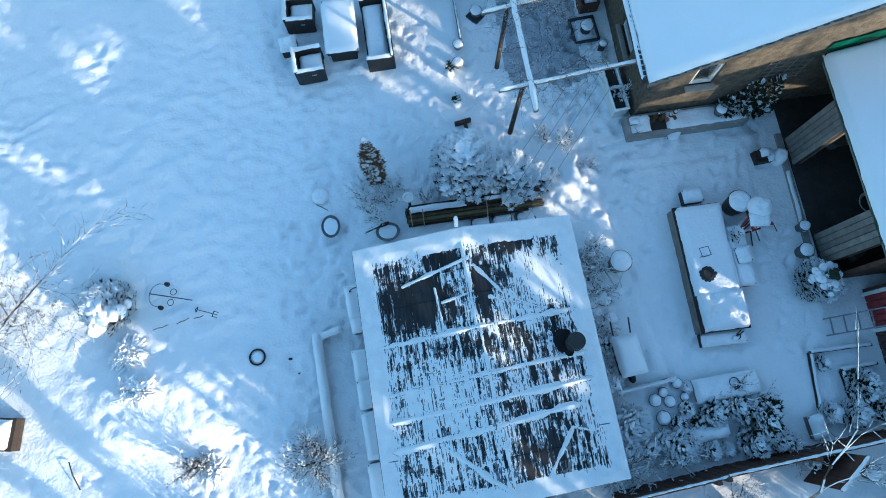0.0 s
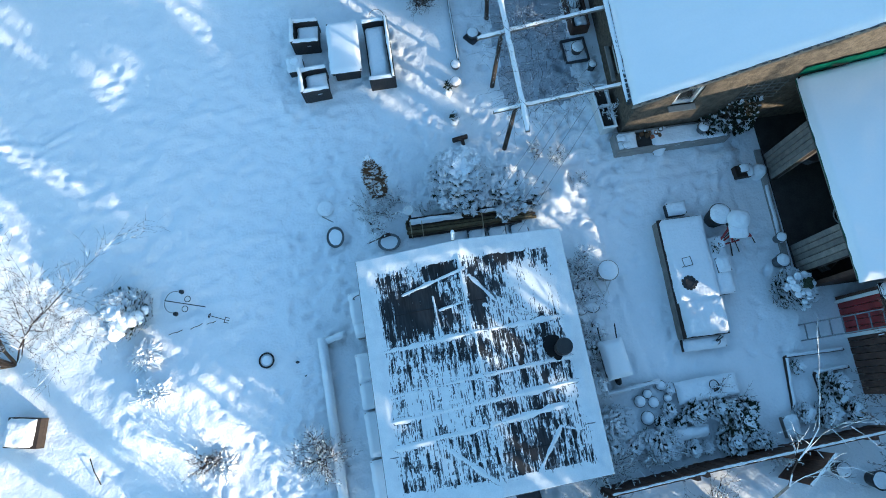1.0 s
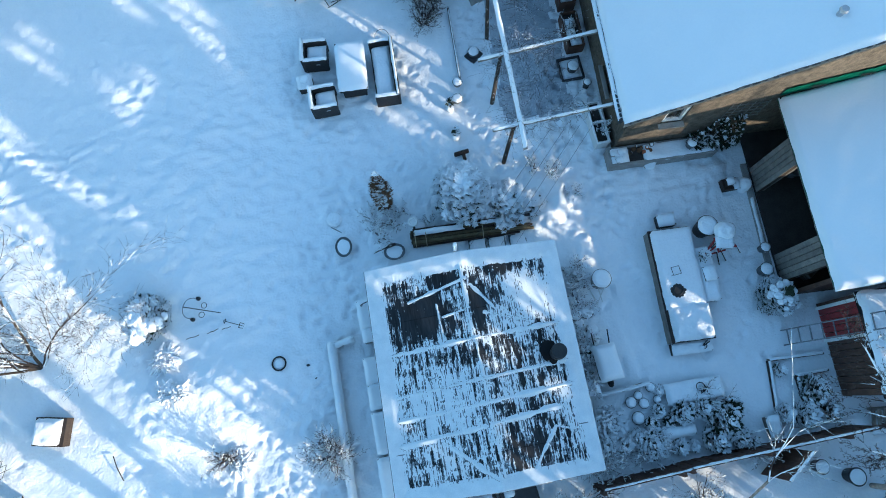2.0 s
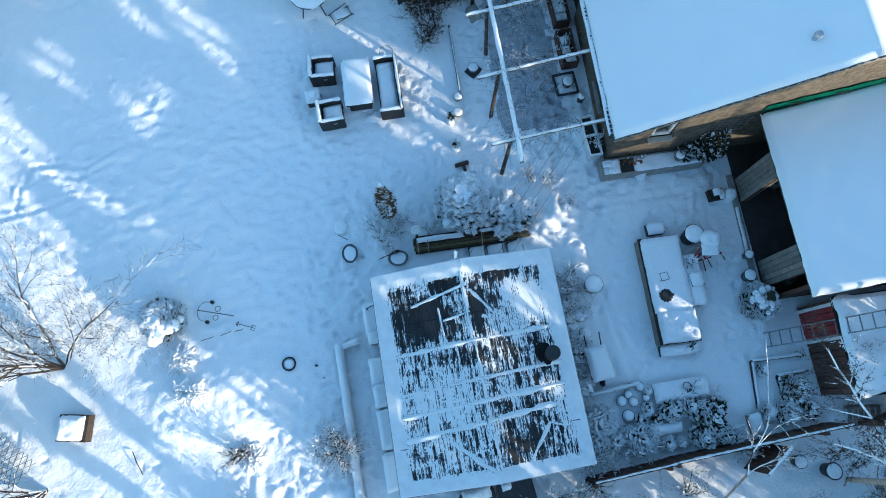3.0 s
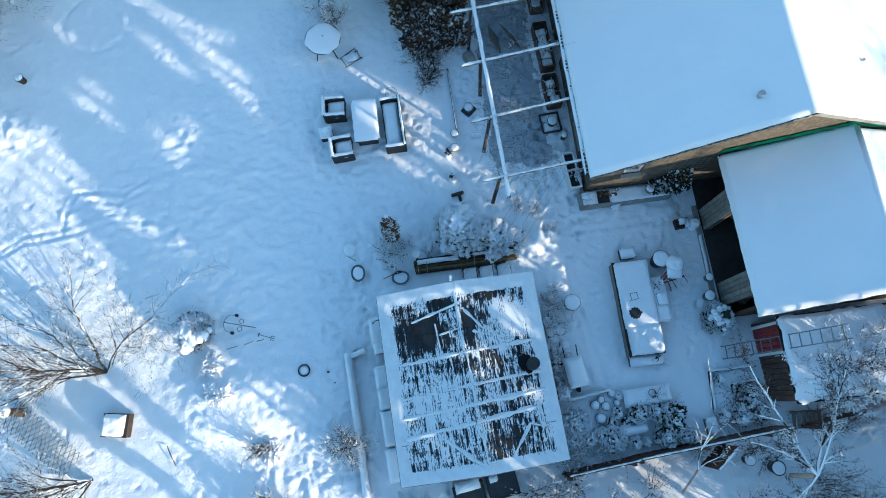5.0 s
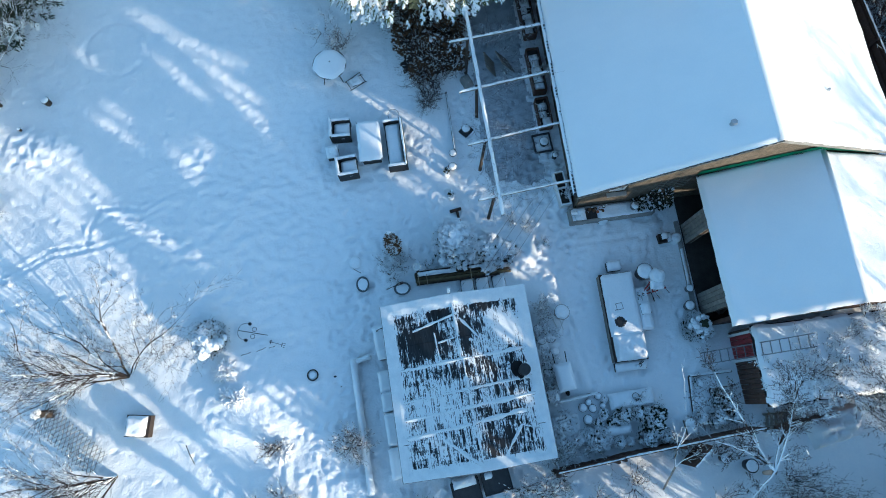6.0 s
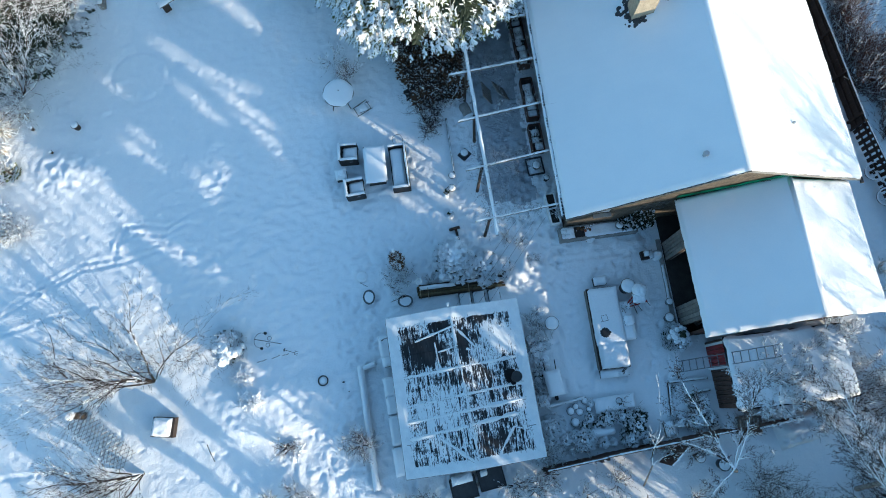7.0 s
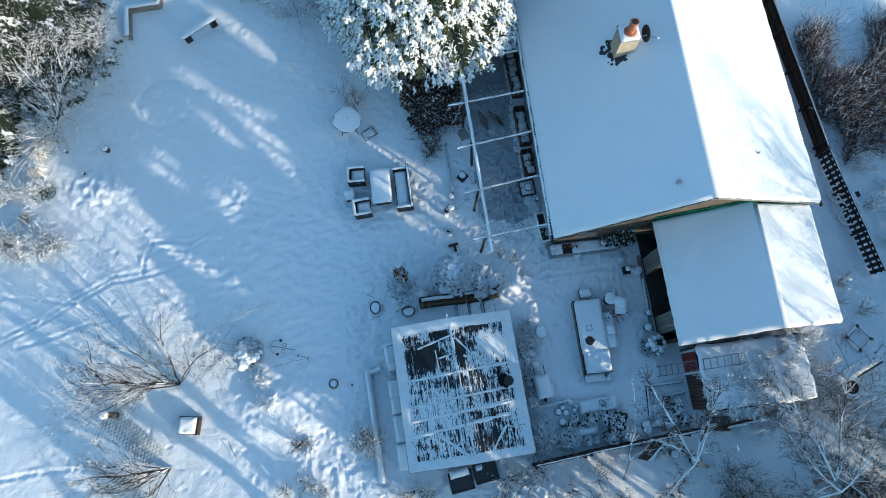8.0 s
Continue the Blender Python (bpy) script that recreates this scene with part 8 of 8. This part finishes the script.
SHED_GAPS = [(3.18, 1.87, 4.67, 1.58, 0.26), (4.68, 1.19, 4.58, 1.08, 0.66), (2.95, 1.29, 3.41, 1.24, 0.39), (1.96, 1.18, 1.96, 1.12, 0.26), (0.93, 1.31, 0.76, 1.19, 0.20),
             (1.64, 0.97, 1.56, 0.87, 0.33), (1.37, 0.62, 1.73, 0.53, 0.20), (2.96, 0.79, 3.32, 0.71, 0.26)]
# Outline of the crowns, set to the border between lit and shaded ground.
EDGE_UP = [-0.98, -0.54, -0.21, -0.1, 0.26, 0.47, 0.75, 1.48, 2.13, 2.24, 2.28, 2.96, 3.4]
EDGE_AT = [-1.5, -1.5, -0.9, -0.35, -0.3, -0.75, -1.1, -0.82, -0.47, -0.25, 0.81, 1.45, 0.38]


def gap_room(a, u):
    """How far a spot of the wood, a across and u up along the light, lies from the next gap; below 0 inside one."""
    best = a - np.interp(u, EDGE_UP, EDGE_AT)
    best = np.minimum(best, np.where(a > 9.6, np.maximum(np.where(a < 12.0, (u - 1.75) * 0.8, -9.0), np.where(a > 10.6, -3.1 - u, -9.0)), np.where(a > 8.7, (u - 0.3) * 0.8, 9.0)))
    best = np.minimum(best, np.where(a < 4.6, (u + 1.5) * 0.8, 9.0))
    for a0, u0, a1, u1, w in LAWN_GAPS + COURT_GAPS + SHED_GAPS:
        d, t = seg_dist(a, u * 1.6, a0, u0 * 1.6, a1, u1 * 1.6)
        best = np.minimum(best, d - w * 0.55)
    return best


def wood_shade_tree(a, d, r, low, top, n, seed, label):
    """An unseen shade tree of the wood: a straight trunk, limbs, and a ragged crown of hanging sprays with gaps."""
    rng = random.Random(seed)
    x, y = -sn_ * a + cs * d, cs * a + sn_ * d
    ob = thing("woodland_tree", pose(x, y, 0), label, "tree", "wood south of the garden")
    bm = bm_new()
    cyl(bm, 0.11, 0.03, top, pose(0, 0, -0.05), 8)
    part("trunk", bm, BARK, ob)
    ps, limbs = [], []
    nr = np.random.RandomState(seed)
    Z, AN = nr.uniform(low, top, n), nr.uniform(0, 6.283, n)
    Q = np.sqrt(nr.rand(n)) * r * np.clip(0.35 + 0.65 * (top - Z) / 1.5, 0, 1)
    WX, WY = x + Q * np.cos(AN), y + Q * np.sin(AN)
    ROOM = gap_room(-sn_ * WX + cs * WY, Z - (cs * WX + sn_ * WY) * rise)
    for k, (z, an, q, room) in enumerate(zip(Z.tolist(), AN.tolist(), Q.tolist(), ROOM.tolist())):
        if room < 0.02:
            continue
        out = Vector((math.cos(an), math.sin(an), 0))
        p = Vector((q * out.x, q * out.y, z))
        size = min(0.75, 0.16 + room * 1.1)
        for _ in range(1 if size > 0.4 else 2):
            ps.append(leaf_pose(p - out * size * 0.45, out, size * rng.uniform(0.8, 1.2), rng.uniform(0.2, 1.3), rng, 1.2))
        if k % 22 == 0 and room > 0.3:
            limbs.append((Vector((0, 0, z - 0.25 * q)), p, 0.03, 0.008))
    if ps:
        v, f = scatter(FROND, ps)
        tagged(raw("crown", v, f, LEAF, ob), kind="stuff")
    if limbs:
        v, f = sticks(limbs, 4)
        tagged(raw("limb", v, f, BARK, ob), kind="stuff")
    return ob


rng = random.Random(800)
for row in range(2):
    for k in range(11):
        a = -1.3 + k * 0.95 + 0.47 * row + rng.uniform(-0.1, 0.1)
        d = (cs * a + 9.6 + 2.2 * row + rng.uniform(0, 0.8)) / -sn_
        low = -1.6 if a < 4.6 else -3.4
        top = (5.8 if 1.5 < a < 4.6 else 4.5 if 1.5 < a < 8.2 else 3.4) + rng.uniform(-0.1, 0.6)
        wood_shade_tree(a, d, 1.0, max(0.15, low + d * rise), top + d * rise, 560 if a > 4.6 else 430, 810 + 40 * row + k, "dense evergreen added out of view to shade the garden")
for k, a in enumerate((9.4, 10.5, 11.4)):
    d = (cs * a + 11.5 + k % 2) / -sn_
    wood_shade_tree(a, d, 1.1, d * rise + 0.3, d * rise + 3.7, 420, 900 + k, "tall pine added out of view for shade, with a bare lower trunk")
for k, a in enumerate((11.2, 12.1, 13.0, 13.9)):
    d = (cs * a + 10.5) / -sn_
    wood_shade_tree(a, d, 1.0, 0.1, d * rise - 3.1, 260, 910 + k, "low dense evergreen added out of view for shade")


def slim_shade_tree(stations, y, seed):
    """An unseen slim columnar conifer, bent to cast one shadow stripe; stations give across, up along the light, and
    width.
    """
    rng = random.Random(seed)
    d = (cs * stations[0][0] - y) / -sn_
    x0, y0 = -sn_ * stations[0][0] + cs * d, y
    ob = thing("columnar_conifer", pose(x0, y0, 0), "slim bent columnar conifer added out of view for its shadow stripe", "conifer", "columnar conifers")
    hs, ats, ws = [u + d * rise for a, u, w in stations], [a for a, u, w in stations], [w for a, u, w in stations]
    zs = np.linspace(0, hs[-1], 16)
    axis_at = [Vector((-sn_ * (np.interp(z, hs, ats) - ats[0]), cs * (np.interp(z, hs, ats) - ats[0]), z)) for z in zs]
    v, f = sticks([(a, b, 0.1 - 0.005 * k, 0.095 - 0.005 * k) for k, (a, b) in enumerate(zip(axis_at[:-1], axis_at[1:]))], 8)
    raw("trunk", v, f, BARK, ob, smooth=True)
    ps = []
    for _ in range(int(190 * hs[-1] * max(ws))):
        z = hs[-1] * rng.random()
        w = np.interp(z, hs, ws)
        off = np.interp(z, hs, ats) - ats[0]
        an, q = rng.uniform(0, 6.283), math.sqrt(rng.random()) * max(0.04, w / 2 - 0.08)
        p = Vector((-sn_ * off + q * math.cos(an), cs * off + q * math.sin(an), z))
        out = Vector((math.cos(an), math.sin(an), 0))
        ps.append(leaf_pose(p - out * 0.1, out, rng.uniform(0.2, 0.3), rng.uniform(0.4, 1.6), rng, 1.2))
    v, f = scatter(FROND, ps)
    tagged(raw("crown", v, f, LEAF, ob), kind="stuff")
    return ob


# Unseen conifers added for the long shadow stripes on the west lawn.
slim_shade_tree([(-3.72, -0.6, 0.6), (-3.67, 0.2, 0.6), (-3.22, 1.5, 0.5), (-3.10, 2.8, 0.36), (-3.05, 3.2, 0.1)], -8.6, 870)
slim_shade_tree([(-4.73, -0.5, 0.42), (-4.69, 0.5, 0.5), (-5.25, 1.5, 0.7), (-5.33, 2.4, 0.66), (-5.33, 2.9, 0.2)], -8.4, 871)
slim_shade_tree([(-7.48, -0.5, 0.7), (-7.48, 1.4, 0.9), (-7.49, 2.4, 0.8), (-7.49, 3.0, 0.3)], -8.8, 872)
slim_shade_tree([(-8.80, -0.5, 0.8), (-8.80, 1.0, 1.0), (-8.71, 1.55, 0.4)], -9.2, 873)
# conifers added north of the cypress to block skylight over the pergola's end
for k, (x, y, h, r) in enumerate(((7.9, 17.0, 10.0, 3.2), (5.0, 19.8, 9.5, 3.0), (1.6, 20.6, 8.0, 2.4))):
    big_conifer(x, y, h, r, "dark conifer added north of the pergola to block sky, snow on its boughs", 890 + k, 2400 if k == 0 else 1300, 0.75, 12, LEAF, 0.3, "conifer_tree", 0.1)
